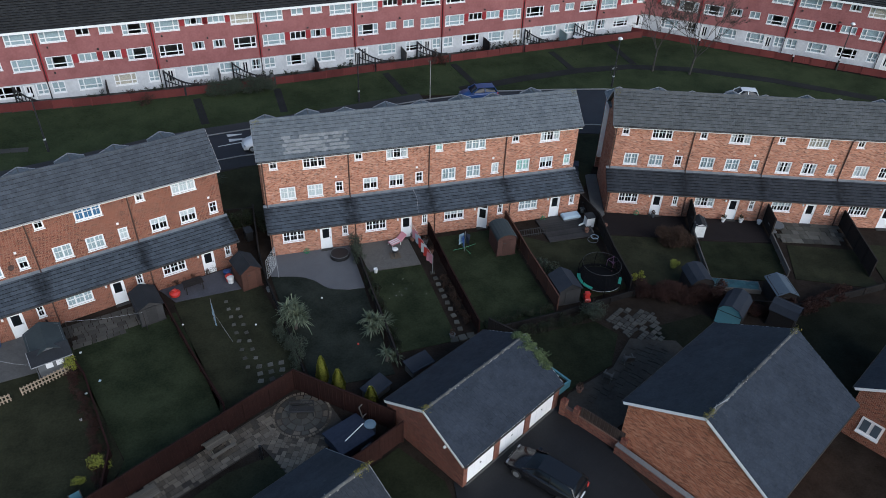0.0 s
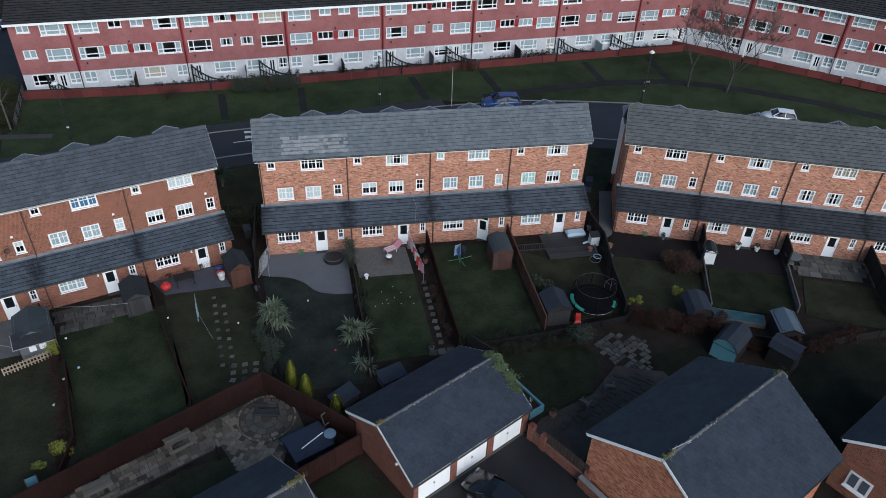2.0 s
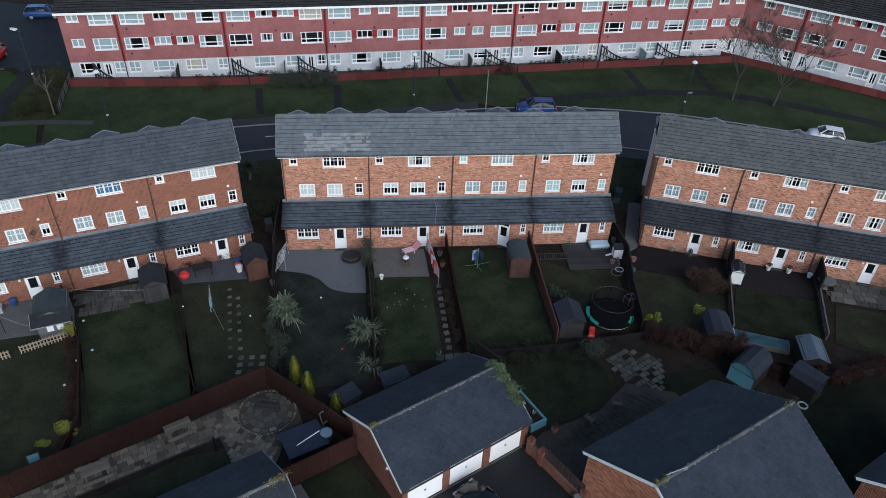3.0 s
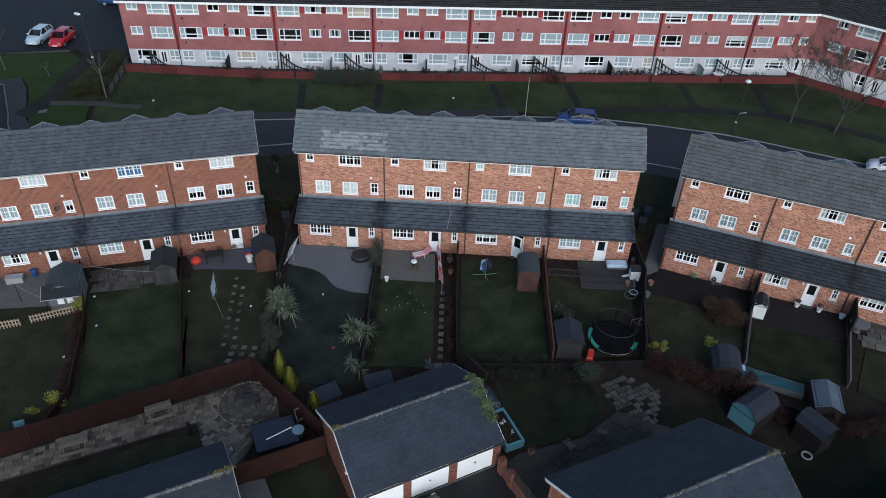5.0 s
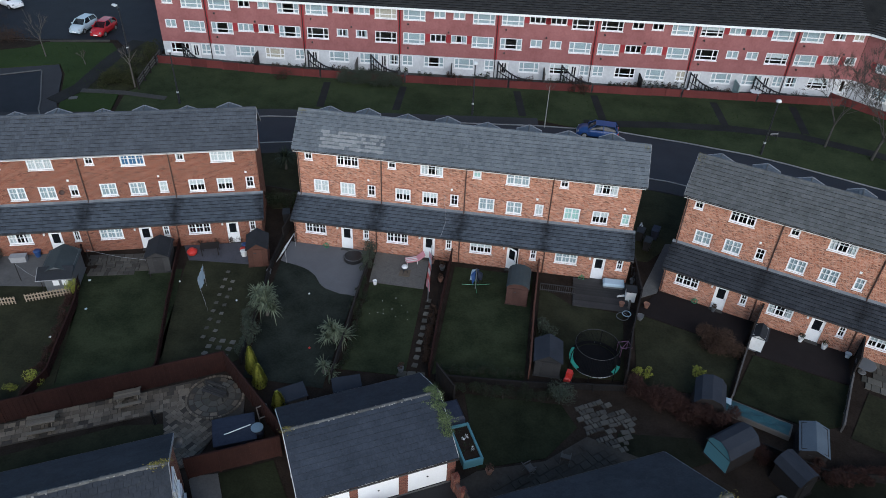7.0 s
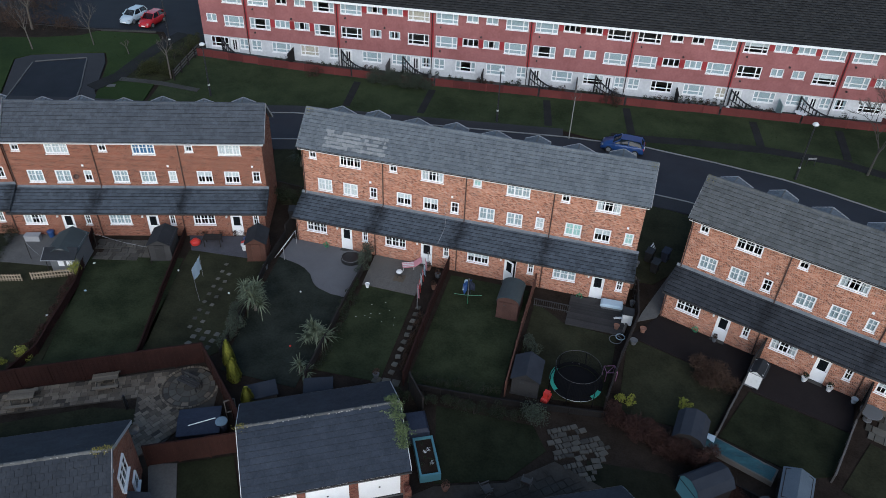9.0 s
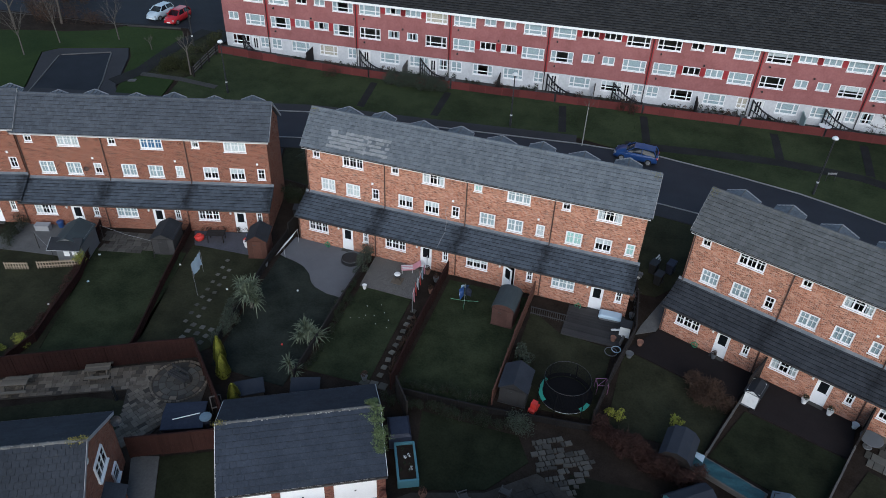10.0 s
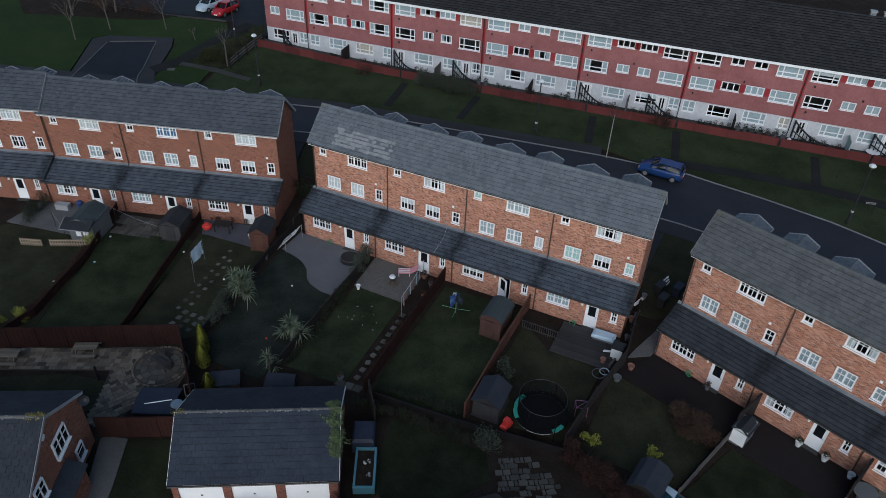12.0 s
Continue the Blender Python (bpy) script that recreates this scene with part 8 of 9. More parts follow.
for a, b in (((-13.8, -6.04), (-9.0, -6.3)), ((-17.8, -8.5), (-15.0, -9.8))):
    wc = thing("washing_line", pose(a[0], a[1], 0.02), "thin pale washing line strung between two posts", "washing line", "bare washing lines")
    dx, dy = b[0] - a[0], b[1] - a[1]
    part("cord", Geo().tube([(0, 0, 1.6), (dx / 2, dy / 2, 1.48), (dx, dy, 1.6)], 0.012, 4), TRIM_GREY, wc)
    for px_, py_ in ((0, 0), (dx, dy)):
        part("post", Geo().tube([(px_, py_, 0.0), (px_, py_, 1.64)], 0.025, 6), DARK_FENCE, wc)
# tables, toys and clutter
tb = thing("patio_table", pose(-5.9, -2.7, 0.055, 0, 0, 18), "dark slatted patio table on slate paving", "table")
for k in range(6):
    part("slat", cached("tslat", lambda: Geo().box(-0.7, 0.7, -0.06, 0.06, 0.7, 0.73).mesh("slat")), DARK_FENCE, tb, at=Matrix.Translation((0, -0.35 + 0.14 * k, 0)))
for x in (-0.6, 0.6):
    for y in (-0.32, 0.32):
        part("leg", Geo().box(x - 0.03, x + 0.03, y - 0.03, y + 0.03, 0, 0.7), DARK_FENCE, tb)
kt = thing("toy_kayak", pose(-7.2, -3.1, 0.055, 0, 0, 35), "red plastic ride-on toy by the fence", "toy")
part("toy_body", Geo().lathe([(0.05, 0), (0.35, 0.08), (0.4, 0.3), (0.25, 0.42), (0.05, 0.45)], 12), RED, kt)
part("toy_seat", Geo().box(-0.15, 0.15, -0.12, 0.12, 0.45, 0.55), RED, kt)
for x, y, mt, nm in ((-3.5, -1.7, BLUE, "blue"), (-3.4, -2.3, RED, "red"), (-18.3, -5.6, BLUE, "blue"), (-3.3, -2.5, WHITE_OLD, "white")):
    b = thing("toy_bin", pose(x, y, 0.05), nm + " plastic tub on the patio", "tub", "plastic tubs")
    part("tub", Geo().lathe([(0.2, 0), (0.26, 0.5), (0.28, 0.5), (0.28, 0.46), (0.24, 0.44)], 14), mt, b)
    part("lid", Geo().lathe([(0.27, 0.5), (0.2, 0.56), (0.03, 0.58)], 14), mt, b)
rt = thing("garden_table", pose(40.95, -6.45, 0.02), "round pale grey garden table", "table")
part("tabletop", Geo().lathe([(0.62, 0.7), (0.65, 0.72), (0.62, 0.74), (0.03, 0.74)], 28), GREY_PLASTIC, rt)
part("pedestal", Geo().tube([(0, 0, 0), (0, 0, 0.7)], 0.04, 8).lathe([(0.28, 0), (0.25, 0.04), (0.05, 0.06)], 14), GREY_PLASTIC, rt)
cv = thing("covered_lounger", pose(24.75, -0.75, 0.13, 0, 0, 2), "low seat under a pale grey cover on the decking", "lounger")
part("frame", Geo().box(-0.7, 0.7, -0.3, 0.3, 0, 0.25), GREY_PLASTIC, cv)
part("cover", recalc(Geo().add([(x, y, z) for z, k in ((0.2, 1.0), (0.36, 1.02), (0.46, 0.85)) for x, y in ((-0.78 * k, -0.36 * k), (0.78 * k, -0.36 * k), (0.8 * k, 0.36 * k), (-0.75 * k, 0.36 * k))], [(3, 2, 1, 0), (8, 9, 10, 11)] + [(b + i, b + (i + 1) % 4, b + 4 + (i + 1) % 4, b + 4 + i) for b in (0, 4) for i in range(4)]).mesh("cover")), PALE_BLUE, cv)
wb = thing("storage_cabinet", pose(25.95, -1.9, 0.0), "white plastic storage cabinet by the fence", "cabinet")
part("cabinet_body", Geo().box(-0.35, 0.35, -0.3, 0.3, 0, 0.95), WHITE_OLD, wb)
part("lid", Geo().slab([(-0.4, -0.35, 0.95), (0.4, -0.35, 0.95), (0.4, 0.35, 1.08), (-0.4, 0.35, 1.08)], 0.05), FELT_BLACK, wb)
rg = thing("hoop", pose(25.35, -4.0, 0.03), "pale plastic hoops lying on the grass", "hoop")
part("hoop_ring", Geo().tube([(0.42 * math.cos(k * 0.393), 0.42 * math.sin(k * 0.393), 0.06) for k in range(17)], 0.03, 6, False), GREY_PLASTIC, rg)
part("hoop_ring", Geo().tube([(0.3 * math.cos(k * 0.393) + 0.3, 0.3 * math.sin(k * 0.393) + 0.3, 0.1) for k in range(17)], 0.03, 6, False), PALE_BLUE, rg)
rail = thing("deck_railing", pose(19.35, -2.2, 0.0), "low wooden balustrade at the lawn's edge", "railing")
for z in (0.15, 0.7):
    part("rail", Geo().box(0, 2.6, -0.03, 0.03, z, z + 0.06), DECK, rail)
for k in range(17):
    part("spindle", cached("spindle", lambda: Geo().box(-0.02, 0.02, -0.02, 0.02, 0, 0.7).mesh("spindle")), DECK, rail, at=Matrix.Translation((0.05 + 0.156 * k, 0, 0)))


def wheelie_bin(m, mat, label):
    t = thing("wheelie_bin", m, label, "bin", "wheelie bins")
    part("bin_body", recalc(Geo().add([(x * k, y * k, z) for z, k in ((0.05, 0.85), (0.95, 1.0)) for x, y in ((-0.28, -0.34), (0.28, -0.34), (0.28, 0.34), (-0.28, 0.34))], [(3, 2, 1, 0), (4, 5, 6, 7), (0, 1, 5, 4), (1, 2, 6, 5), (2, 3, 7, 6), (3, 0, 4, 7)]).mesh("bin_body")), mat, t)
    part("lid", Geo().slab([(-0.3, -0.38, 0.95), (0.3, -0.38, 0.95), (0.3, 0.36, 1.08), (-0.3, 0.36, 1.08)], 0.05), mat, t)
    for x in (-0.26, 0.26):
        part("wheel", Geo().tube([(x - 0.03, 0.3, 0.1), (x + 0.03, 0.3, 0.1)], 0.1, 10), TYRE, t)
    return t


wheelie_bin(pose(28.35, 6.3, 0.05, 0, 0, -20), NAVY, "blue wheelie bin in the side passage")
wheelie_bin(pose(27.6, 4.6, 0.05, 0, 0, -20), BLACK, "black wheelie bin in the side passage")
wheelie_bin(pose(27.1, 5.8, 0.1, 0, 0, -20), BLACK, "black wheelie bin in the side passage")
crate_stack = thing("pallet", pose(27.35, 7.2, 0.1, 62, 0, 70), "pale grey timber pallet leaning in the side passage", "pallet")
for k in range(5):
    part("slat", Geo().box(-0.5, 0.5, -0.5 + 0.22 * k, -0.38 + 0.22 * k, 0.08, 0.1), WHITE_OLD, crate_stack)
for x in (-0.5, -0.05, 0.4):
    part("bearer", Geo().box(x, x + 0.1, -0.5, 0.5, 0.0, 0.08), GREY_WOOD, crate_stack)
wheelie_bin(pose(-1.6, 2.6, 0.02, 0, 0, 15), BLACK, "black wheelie bin beside the gable")
for x, y in ((26.3, 0.3), (26.25, 1.5)):
    bk = thing("bicycle", pose(x, y, 0.03, 0, 8, 85), "old dark bicycle leaning in the side passage", "bicycle", "bicycles")
    for wx_ in (-0.5, 0.5):
        part("wheel", Geo().tube([(wx_ + 0.31 * math.cos(k * 0.35), 0, 0.33 + 0.31 * math.sin(k * 0.35)) for k in range(19)], 0.02, 5, False), TYRE, bk)
    part("frame", Geo().tube([(-0.5, 0, 0.33), (-0.1, 0, 0.3), (0.38, 0, 0.75), (-0.2, 0, 0.75), (-0.5, 0, 0.33)], 0.018, 6), STEEL, bk)
    part("fork", Geo().tube([(0.5, 0, 0.33), (0.36, 0, 0.95)], 0.018, 6), STEEL, bk)
    part("handlebar", Geo().tube([(0.36, -0.25, 0.97), (0.36, 0.25, 0.97)], 0.018, 6), STEEL, bk)
    part("saddle", Geo().box(-0.32, -0.1, -0.06, 0.06, 0.82, 0.88), BLACK, bk)
for x, y, z, mt, lab in ((4.55, -11.2, 0.02, RED, "small red ball on the lawn"), (-1.9, -7.6, 0.02, WHITE_OLD, "white ball on the lawn"), (-6.7, -6.4, 0.02, WHITE_OLD, "white ball on the lawn"), (2.9, -5.9, 0.02, WHITE_OLD, "white ball on the lawn")):
    solid("ball", Geo().lathe([(0.02, 0.0), (0.05, 0.02), (0.075, 0.07), (0.05, 0.125), (0.02, 0.145)], 12), mt, lab, "ball", pose(x, y, z), smooth=True)
for x, y, mt, lab in ((-13.1, -7.5, WHITE_OLD, "white scrap beside the shrubs"), (-12.4, -11.3, WHITE_OLD, "white scrap beside the shrubs"), (-12.5, -13.4, WHITE_OLD, "white scrap beside the shrubs"), (-11.7, -10.4, PALE_BLUE, "pale blue scrap beside the shrubs")):
    solid("litter", Geo().prism([(-0.08, -0.05), (0.07, -0.06), (0.08, 0.05), (-0.05, 0.07)], 0, 0.06), mt, lab, "litter", pose(x, y, 0.02, 0, 0, x * 40))
rnd = random.Random(31)
for k in range(11):
    solid("litter", Geo().prism([(-0.025, -0.02), (0.03, -0.015), (0.02, 0.025), (-0.02, 0.03)], 0, 0.02), WHITE_OLD, "small white scraps on the lawn", "litter", pose(rnd.uniform(7.6, 10.4), rnd.uniform(-7.4, -5.0), 0.02, 0, 0, rnd.uniform(0, 90)), "scraps on the lawn")

pk = thing("climbing_frame", pose(25.0, -8.1, 0.02, 0, 0, 20), "pink tubular climbing frame beside the trampoline", "climbing frame")
for a, b in (((0, 0, 0), (0, 0, 0.8)), ((0.7, 0, 0), (0.7, 0, 0.8)), ((0, 0.6, 0), (0, 0.6, 0.8)), ((0.7, 0.6, 0), (0.7, 0.6, 0.8)), ((0, 0, 0.8), (0.7, 0, 0.8)), ((0, 0.6, 0.8), (0.7, 0.6, 0.8)), ((0, 0, 0.8), (0, 0.6, 0.8)), ((0.7, 0, 0.8), (0.7, 0.6, 0.8)), ((0, 0, 0.8), (0.7, 0.6, 0.8))):
    part("tube", Geo().tube([a, b], 0.025, 6), MAGENTA, pk)
wbn = thing("storage_bench", pose(-19.3, -6.4, 0.05, 0, 0, 18), "pale grey storage bench on the concrete patio", "bench")
part("box_body", Geo().box(-0.55, 0.55, -0.25, 0.25, 0, 0.45), TRIM_GREY, wbn)
part("lid", Geo().box(-0.58, 0.58, -0.28, 0.28, 0.45, 0.5), TRIM_GREY, wbn)
fr = thing("leaning_frame", pose(3.8, -17.6, 0.0, 0, 0, 40), "small pale wooden frame leaning on the fence", "frame")
for a, b in (((-0.3, 0, 0.5), (0.3, 0, 0.5)), ((-0.3, 0.25, 1.2), (0.3, 0.25, 1.2)), ((-0.3, 0, 0.5), (-0.3, 0.25, 1.2)), ((0.3, 0, 0.5), (0.3, 0.25, 1.2)), ((-0.3, 0.02, 0.0), (-0.3, 0.0, 0.5)), ((0.3, 0.02, 0.0), (0.3, 0.0, 0.5))):
    part("frame_bar", Geo().bar(a, b, 0.06), GREY_WOOD, fr)
dc = thing("deck_chair", pose(-11.9, -19.7, 0.04, 0, 0, 25), "folded green deck chair against the fence", "chair")
for x in (-0.28, 0.28):
    part("leg", Geo().bar((x, -0.2, 0.0), (x, 0.35, 1.0), 0.05), GREY_WOOD, dc)
part("canvas", Geo().slab([(-0.25, -0.1, 0.22), (0.25, -0.1, 0.22), (0.25, 0.33, 0.98), (-0.25, 0.33, 0.98)], 0.02), TEAL, dc)
# planks, poles and tubs heaped in the side passage
rnd = random.Random(91)
for k, (x, y, a, ln_, mt) in enumerate(((26.15, 2.6, 80, 1.6, GREY_WOOD), (26.2, 3.6, 95, 2.0, DARK_FENCE), (26.05, 4.4, 70, 1.4, WHITE_OLD), (25.5, -1.75, 20, 1.1, WHITE_OLD), (25.9, -2.6, 80, 1.2, GREY_WOOD))):
    pkg = thing("plank_stack", pose(x, y, 0.05, 0, 0, a), "old planks stacked in the side passage" if mt is not WHITE_OLD else "white boards lying in the side passage", "planks", "old planks")
    for j in range(3):
        part("plank", Geo().box(-ln_ / 2 + 0.08 * j, ln_ / 2, -0.09 + 0.02 * j, 0.09, 0.045 * j, 0.045 * j + 0.04), mt, pkg)
for k, (x, y) in enumerate(((26.2, 0.0), (26.0, 2.0), (26.25, 4.9), (25.3, -2.9))):
    plant_pot(pose(x, y, 0.04), (GREY_PLASTIC, TERRACOTTA)[k % 2], ("grey plastic", "terracotta")[k % 2] + " tub among the passage clutter", 0.19, 0.4, None, k)
cb = thing("wall_cable", pose(11.45, 1.97, 3.4), "thin pale cable hanging down the brick wall", "cable")
part("cord", Geo().tube([(0.1, 0, 1.2), (-0.05, -0.01, 0.7), (0.12, -0.02, 0.1), (0.3, -1.0, -0.34), (0.1, -2.2, -0.98)], 0.011, 5), TRIM_GREY, cb)
for x, y, z, a in ((-16.75, -2.85, 4.4, 18),):
    ds = thing("satellite_dish", pose(x, y, z, 0, 0, a), "small black satellite dish on the brick wall", "satellite dish", "wall dishes")
    part("dish", Geo().lathe([(0.02, 0.0), (0.11, 0.02), (0.18, 0.07), (0.2, 0.07), (0.12, 0.015), (0.02, -0.02)], 14), DOWNPIPE, ds, at=Matrix.Translation((0, -0.28, 0)) @ Euler((radians(70), 0, radians(25))).to_matrix().to_4x4())
    part("bracket", Geo().tube([(0, 0.05, -0.1), (0, -0.28, -0.05)], 0.02, 6), STEEL, ds)
for x in (37.6, 38.8):
    rv = thing("roof_vent", pose(x, 43.6, 11.35, 0, 0, FLAT_DEG), "pale metal vent on the flats' roof", "roof vent", "roof vents")
    part("vent_pipe", Geo().box(-0.25, 0.25, -0.25, 0.25, -0.8, 0.55), GALV, rv)
    part("vent_cap", Geo().box(-0.32, 0.32, -0.32, 0.32, 0.55, 0.65), GALV, rv)

solid("tyre_ring", Geo().tube([(0.28 * math.cos(k * 0.393), 0.28 * math.sin(k * 0.393), 0.1) for k in range(17)], 0.06, 8, False), TRIM_GREY, "white-painted tyre lying on the lawn", "tyre", pose(33.45, -17.75, 0.02))

# ---- street: cars, lamps, trees ----
def car(m, paint_mat, label, L=4.1, W=1.72, H=1.45, estate=False):
    """A hatchback: lofted body, glasshouse, wheels, lights. Front towards +x."""
    t = thing("car", m, label, "car", "parked cars")
    xs = [-0.5, -0.49, -0.42, -0.3, -0.05, 0.2, 0.36, 0.46, 0.5]
    top = [0.62, 0.9, 0.98, 0.98, 0.97, 0.95, 0.85, 0.72, 0.5]
    wid = [0.78, 0.86, 0.95, 1.0, 1.0, 1.0, 0.97, 0.88, 0.76]
    g = Geo()
    for x, z, w in zip(xs, top, wid):
        h = W / 2 * w
        g.v += [(x * L, -h * 0.92, 0.24), (x * L, -h, 0.45), (x * L, -h * 0.98, z * 0.8), (x * L, -h * 0.88, z), (x * L, h * 0.88, z), (x * L, h * 0.98, z * 0.8), (x * L, h, 0.45), (x * L, h * 0.92, 0.24)]
    n = len(xs)
    for i in range(n - 1):
        g.f += [(8 * i + k, 8 * i + (k + 1) % 8, 8 * i + 8 + (k + 1) % 8, 8 * i + 8 + k) for k in range(8)]
    g.f += [tuple(range(8)), tuple(reversed(range(8 * n - 8, 8 * n)))]
    part("body", recalc(g.mesh("body")), paint_mat, t, smooth=True)
    cx = [-0.47, -0.4, -0.1, 0.06, 0.24]
    cz = [0.95, H - 0.06, H, H - 0.03, 0.94]
    cw = [0.84, 0.7, 0.72, 0.72, 0.86]
    g = Geo()
    for x, z, w in zip(cx, cz, cw):
        h = W / 2 * w
        g.v += [(x * L, -W / 2 * 0.88, 0.94), (x * L, -h, z - 0.05), (x * L, -h * 0.85, z), (x * L, h * 0.85, z), (x * L, h, z - 0.05), (x * L, W / 2 * 0.88, 0.94)]
    for i in range(4):
        g.f += [(6 * i + k, 6 * i + k + 1, 6 * i + k + 7, 6 * i + k + 6) for k in range(5)]
    g.f += [tuple(range(6)), tuple(reversed(range(24, 30)))]
    part("glasshouse", recalc(g.mesh("glasshouse")), CARGLASS, t, smooth=True)
    r = Geo()
    for x, z, w in ((-0.41, H - 0.03, 0.62), (-0.1, H + 0.012, 0.64), (0.07, H - 0.01, 0.63)):
        h = W / 2 * w
        r.v += [(x * L, -h, z), (x * L, h, z), (x * L, h, z - 0.05), (x * L, -h, z - 0.05)]
    r.f = [(4 * i + k, 4 * i + (k + 1) % 4, 4 * i + 4 + (k + 1) % 4, 4 * i + 4 + k) for i in range(2) for k in range(4)] + [(0, 1, 2, 3), (11, 10, 9, 8)]
    part("roof", recalc(r.mesh("roof")), paint_mat, t)
    for s in (-1, 1):
        for xa, za, xb, zb in ((0.07, H - 0.04, 0.25, 0.95), (-0.12, H - 0.02, -0.13, 0.95), (-0.4, H - 0.05, -0.475, 0.95)):
            part("pillar", Geo().bar((xa * L, s * W / 2 * 0.73, za), (xb * L, s * W / 2 * 0.885, zb), 0.07), paint_mat, t)
        part("mirror", Geo().box(0.19 * L, 0.22 * L, min(s * W * 0.46, s * W * 0.56), max(s * W * 0.46, s * W * 0.56), 0.95, 1.08), paint_mat, t)
        part("headlight", Geo().box(0.455 * L, 0.486 * L, min(s * W * 0.28, s * W * 0.41), max(s * W * 0.28, s * W * 0.41), 0.56, 0.7), GALV, t)
        part("tail_light", Geo().box(-0.503 * L, -0.47 * L, min(s * W * 0.32, s * W * 0.42), max(s * W * 0.32, s * W * 0.42), 0.62, 0.85), RED, t)
        for x in (-0.31, 0.31):
            wl_ = part("wheel", Geo().tube([(x * L, s * (W / 2 - 0.2), 0.31), (x * L, s * (W / 2 + 0.005), 0.31)], 0.31, 18), TYRE, t)
            part("rim", Geo().tube([(x * L, s * (W / 2 - 0.02), 0.31), (x * L, s * (W / 2 + 0.018), 0.31)], 0.2, 12), GALV, wl_)
    part("bumper", Geo().box(0.47 * L, 0.51 * L, -W * 0.38, W * 0.38, 0.28, 0.45), paint_mat, t)
    part("number_plate", Geo().box(-0.512 * L, -0.5 * L, -0.25, 0.25, 0.5, 0.61), WHITE, t)
    part("number_plate", Geo().box(0.511 * L, 0.514 * L, -0.25, 0.25, 0.32, 0.43), WHITE, t)
    return t


def on_ground(x, y, lift=0.0):
    return (x, y, terrain(x, y) + lift)


car(pose(*on_ground(23.75, 21.25, 0.03), 0, 0, 178), BLUE_PAINT, "blue hatchback parked at the far kerb", 3.95)
car(pose(*on_ground(51.6, 14.4, 0.03), 0, 0, 158), WHITE_PAINT, "small white hatchback parked in the street", 3.3, 1.6, 1.42)
car(pose(*on_ground(-36.0, 32.3, 0.03), 0, 0, -92), SILVER_PAINT, "silver-blue hatchback in the car park", 3.7, 1.65)
car(pose(*on_ground(-33.3, 32.0, 0.03), 0, 0, -90), RED_PAINT, "red hatchback in the car park", 3.7, 1.65)
car(pose(*on_ground(-49.0, 37.6, 0.03), 0, 0, -25), WHITE_PAINT, "white hatchback in the car park", 4.0)
car(pose(*on_ground(-32.6, 45.5, 0.03), 0, 0, 4), BLUE_PAINT, "dark blue car in the car park", 4.3)
car(pose(*on_ground(0.75, 15.75, 0.03), 0, 0, 187), WHITE_PAINT, "white hatchback parked before the terrace", 3.7, 1.65)
car(pose(12.65, -24.35, 0.032, 0, 0, 128), BLACK_PAINT, "shiny black saloon on the garage forecourt", 4.5, 1.78, 1.42)


def street_lamp(m, h, label, flat=False):
    t = thing("street_lamp", m, label, "street lamp", "street lamps")
    part("base_sleeve", Geo().tube([(0, 0, -0.05), (0, 0, 1.2)], 0.11, 10), STEEL, t)
    part("sleeve_band", Geo().tube([(0, 0, 1.2), (0, 0, 1.32)], 0.115, 10), WHITE_OLD, t)
    part("pole", Geo().tube([(0, 0, 1.32), (0, 0, h - 0.2)], [0.075, 0.055], 8), STEEL, t)
    part("bracket", Geo().tube([(0, 0, h - 0.2), (0, 0, h - 0.04)], [0.055, 0.11], 10), STEEL, t)
    if flat:
        part("arm", Geo().tube([(0, 0, h - 0.06), (0.35, 0, h + 0.06)], 0.04, 6), STEEL, t)
        part("lamp_head", Geo().prism([(0.3, -0.12), (0.42, -0.19), (0.95, -0.17), (1.05, -0.06), (1.05, 0.06), (0.95, 0.17), (0.42, 0.19), (0.3, 0.12)], h + 0.03, h + 0.14), WHITE_OLD, t)
        return t
    part("lamp_head", Geo().lathe([(0.1, h - 0.04), (0.25, h + 0.04), (0.28, h + 0.13), (0.17, h + 0.25), (0.03, h + 0.28)], 14), WHITE_OLD, t, smooth=True)
    return t


sl = street_lamp(pose(*on_ground(11.2, 22.95)), 5.4, "dark steel street lamp with pale head on grass")
for x, y in ((39.22, 20.6), (-17.9, 18.3), (67.5, 18.6)):
    copy_thing(sl, pose(*on_ground(x, y), 0, 0, 20))
street_lamp(pose(*on_ground(-27.07, 26.0), 0, 0, 150), 5.6, "dark steel street lamp with a flat pale lantern", True)
sg = thing("street_sign", pose(*on_ground(40.7, 23.2), 0, 0, 20), "small white street nameplate on posts", "street sign")
for x in (-0.4, 0.4):
    part("post", Geo().tube([(x, 0, 0), (x, 0, 0.95)], 0.03, 6), STEEL, sg)
part("plate", Geo().box(-0.4, 0.4, -0.03, 0.0, 0.74, 0.9), TRIM_GREY, sg)
part("lettering", Geo().box(-0.34, 0.34, -0.036, -0.03, 0.78, 0.84), BLACK, sg)


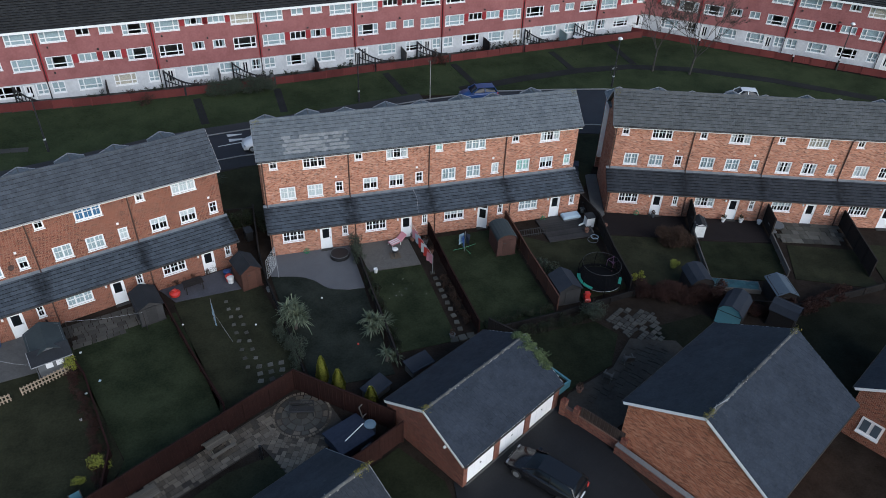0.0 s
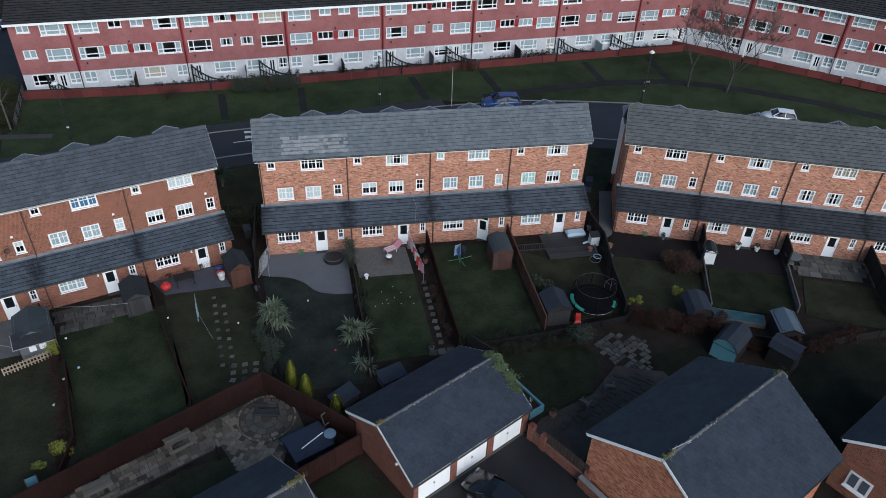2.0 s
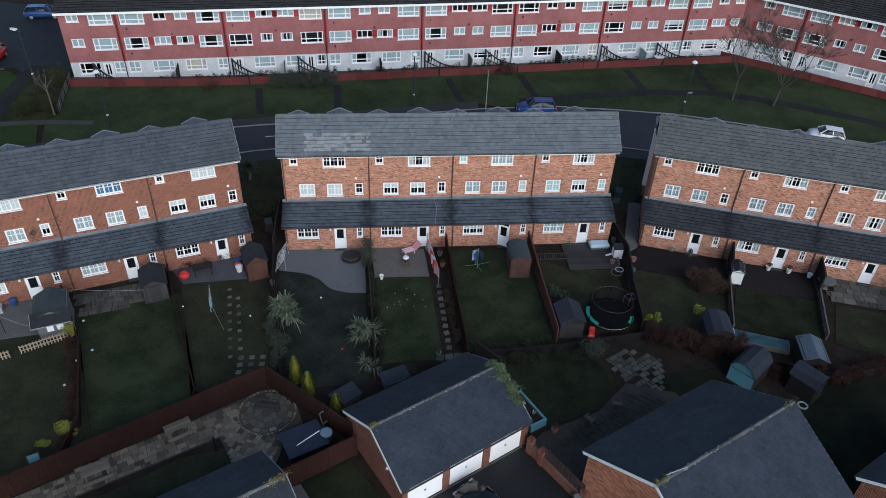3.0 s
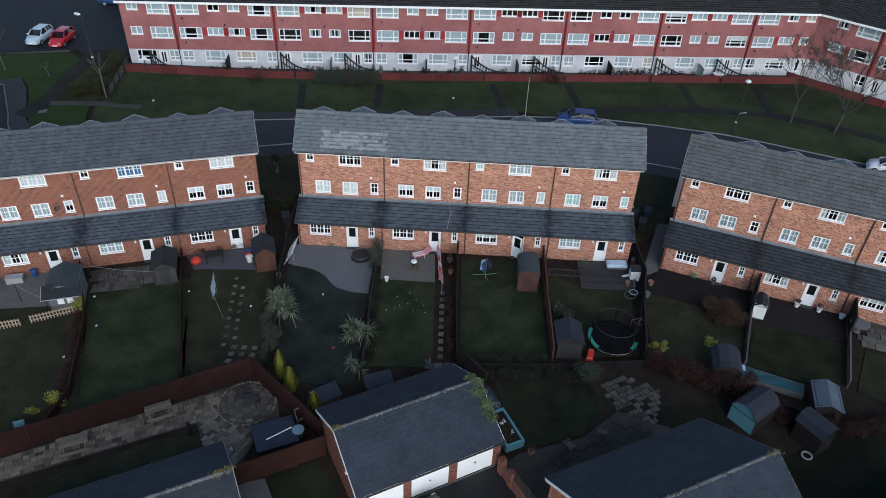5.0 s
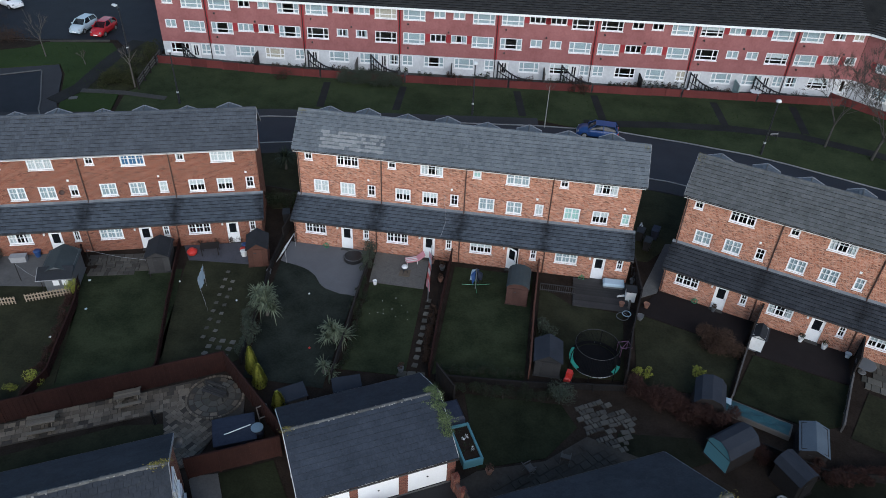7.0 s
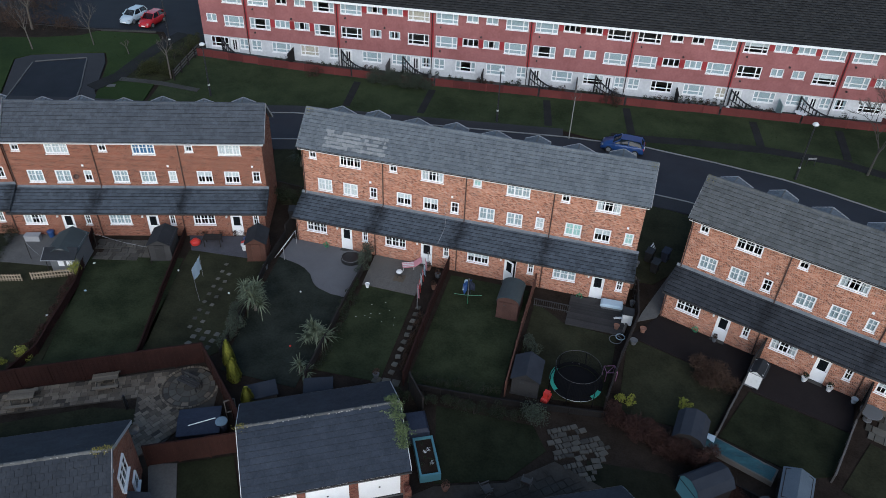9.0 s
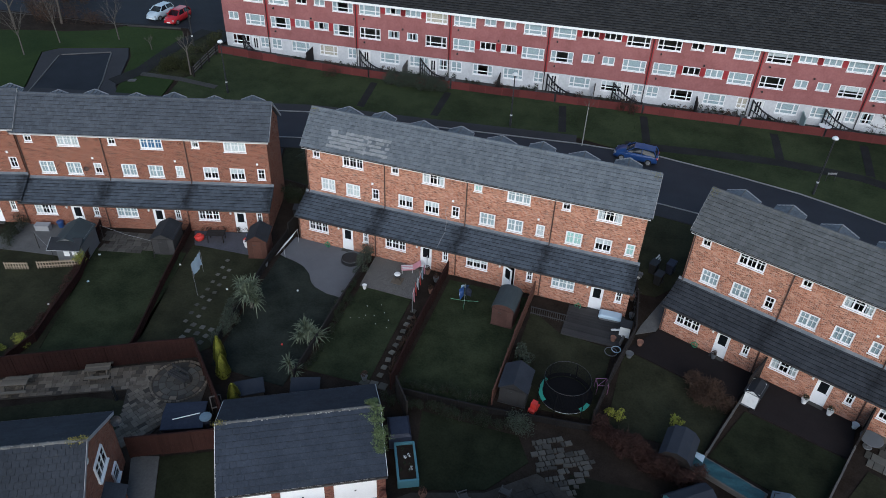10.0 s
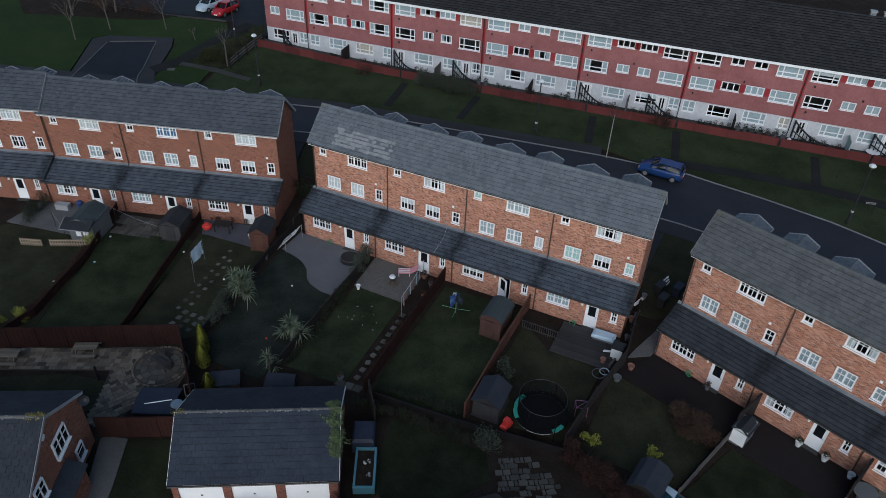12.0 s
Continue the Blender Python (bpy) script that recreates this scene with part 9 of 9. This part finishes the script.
def bare_tree(m, h, label, seed, spread=0.5, mat=None, levels=4, r0=0.13, twig_mat=None, fine=4, clear=0.38, limb=0.26):
    """A leafless tree: tapered trunk, forking limbs, and fine twigs; clear: height of the fork, limb: length of a limb."""
    t = thing("bare_tree", m, label, "tree", "bare trees")
    rnd = random.Random(seed)
    trunk, limbs, twigs = Geo(), Geo(), Geo()
    th = h * clear
    top = Vector((rnd.gauss(0, 0.1), rnd.gauss(0, 0.1), th))
    trunk.tube([(0, 0, -0.1), (top.x * 0.4, top.y * 0.5, th * 0.5), top], [r0 * 1.25, r0, r0 * 0.8], 8)

    def grow(p, d, ln, r, lev):
        q = p + d * ln * 0.5 + Vector((rnd.gauss(0, 0.05), rnd.gauss(0, 0.05), 0.03)) * ln
        e = p + d * ln + Vector((0, 0, 0.06 * ln))
        (limbs if lev > 1 else twigs).tube([p, q, e], [r, r * 0.75, r * 0.5], 5 if lev > 2 else 4 if lev > 1 else 3, False)
        if lev:
            for k in range(rnd.choice((2, 3, 3)) if lev > 1 else fine):
                s = rnd.uniform(0.45, 1.0)
                nd = (d + Vector((rnd.gauss(0, spread), rnd.gauss(0, spread), rnd.gauss(0.12, spread * 0.6)))).normalized()
                grow(p.lerp(e, s), nd, ln * rnd.uniform(0.55, 0.8), max(0.009, r * 0.6), lev - 1)
    for k in range(5):
        a = 1.26 * k + rnd.uniform(-0.4, 0.4)
        d = Vector((math.cos(a) * 0.55, math.sin(a) * 0.55, rnd.uniform(0.7, 1.2))).normalized()
        grow(Vector((top.x, top.y, th)).lerp(Vector((top.x * 0.4, top.y * 0.5, th * 0.5)), rnd.uniform(0, 0.5)), d, h * limb, r0 * 0.5, levels - 1)
    part("trunk", trunk, mat or BARK, t)
    part("branch_crown", limbs, mat or BARK, t)
    part("twig_crown", twigs, twig_mat or BARK, t)
    return t


bare_tree(pose(*on_ground(45.6, 23.0)), 10.6, "leafless grey-brown tree on the verge", 1, 0.46, BARK_GREY, 6, 0.1, TWIG_GREY, 9, 0.24, 0.27)
bare_tree(pose(*on_ground(49.4, 21.3)), 11.8, "leafless grey-brown tree on the verge", 2, 0.46, BARK_GREY, 6, 0.12, TWIG_GREY, 9, 0.2, 0.27)
bare_tree(pose(*on_ground(18.6, 21.9)), 6.2, "thin white-barked young birch beside the street", 3, 0.2, BIRCH_PALE, 2, 0.042, None, 4, 0.7, 0.12)
bare_tree(pose(*on_ground(-42.2, 16.6)), 6.5, "thin pale leafless tree on the grass", 4, 0.45, BIRCH, 3, 0.06)
bare_tree(pose(*on_ground(-41.0, 20.7)), 7.0, "thin pale leafless tree on the grass", 5, 0.45, BIRCH, 3, 0.06)
bare_tree(pose(*on_ground(-35.7, 24.1)), 6.0, "thin pale leafless tree on the grass", 6, 0.4, BIRCH, 3, 0.06)
bare_tree(pose(*on_ground(-23.4, 19.95)), 5.2, "thin pale leafless tree beside the fence", 7, 0.3, BIRCH, 3, 0.08, None, 4, 0.6, 0.16)
bare_tree(pose(*on_ground(-30.6, 23.2)), 1.9, "thin young leafless tree on the grass", 12, 0.4, BIRCH, 3, 0.05)
bare_tree(pose(*on_ground(-45, 25.5)), 7.5, "leafless tree over bare ground", 8, 0.5, BARK, 4, 0.12)
bare_tree(pose(*on_ground(-48.5, 22.0)), 8.0, "leafless tree over bare ground", 9, 0.5, BARK, 4, 0.12)
rnd, tufts = random.Random(77), Geo()
for poly, n in (([(-39.0, 22.0), (-33.0, 24.0), (-29.0, 16.0), (-25, 18), (-27, 23.5), (-31.0, 29.0), (-39.0, 27.4)], 2500), ([(-22, 16), (-6, 21.2), (16, 24), (28, 24), (36, 22.5), (40, 30), (20, 28.6), (-22, 24.6)], 4000)):
    xs, ys = [p[0] for p in poly], [p[1] for p in poly]
    for _ in range(n):
        x, y = rnd.uniform(min(xs), max(xs)), rnd.uniform(min(ys), max(ys))
        if inside(x, y, poly):
            z, a, s = terrain(x, y) + 0.03, rnd.uniform(0, 6.28), rnd.uniform(0.05, 0.12)
            tufts.add([(x - s * math.cos(a) * 0.5, y - s * math.sin(a) * 0.5, z), (x + s * math.cos(a) * 0.5, y + s * math.sin(a) * 0.5, z), (x + rnd.gauss(0, 0.03), y + rnd.gauss(0, 0.03), z + s)], [(0, 1, 2)])
solid("grass_tufts", tufts, GRASS_BRIGHT, "rough tufts in the verge grass", "grass", kind="stuff")
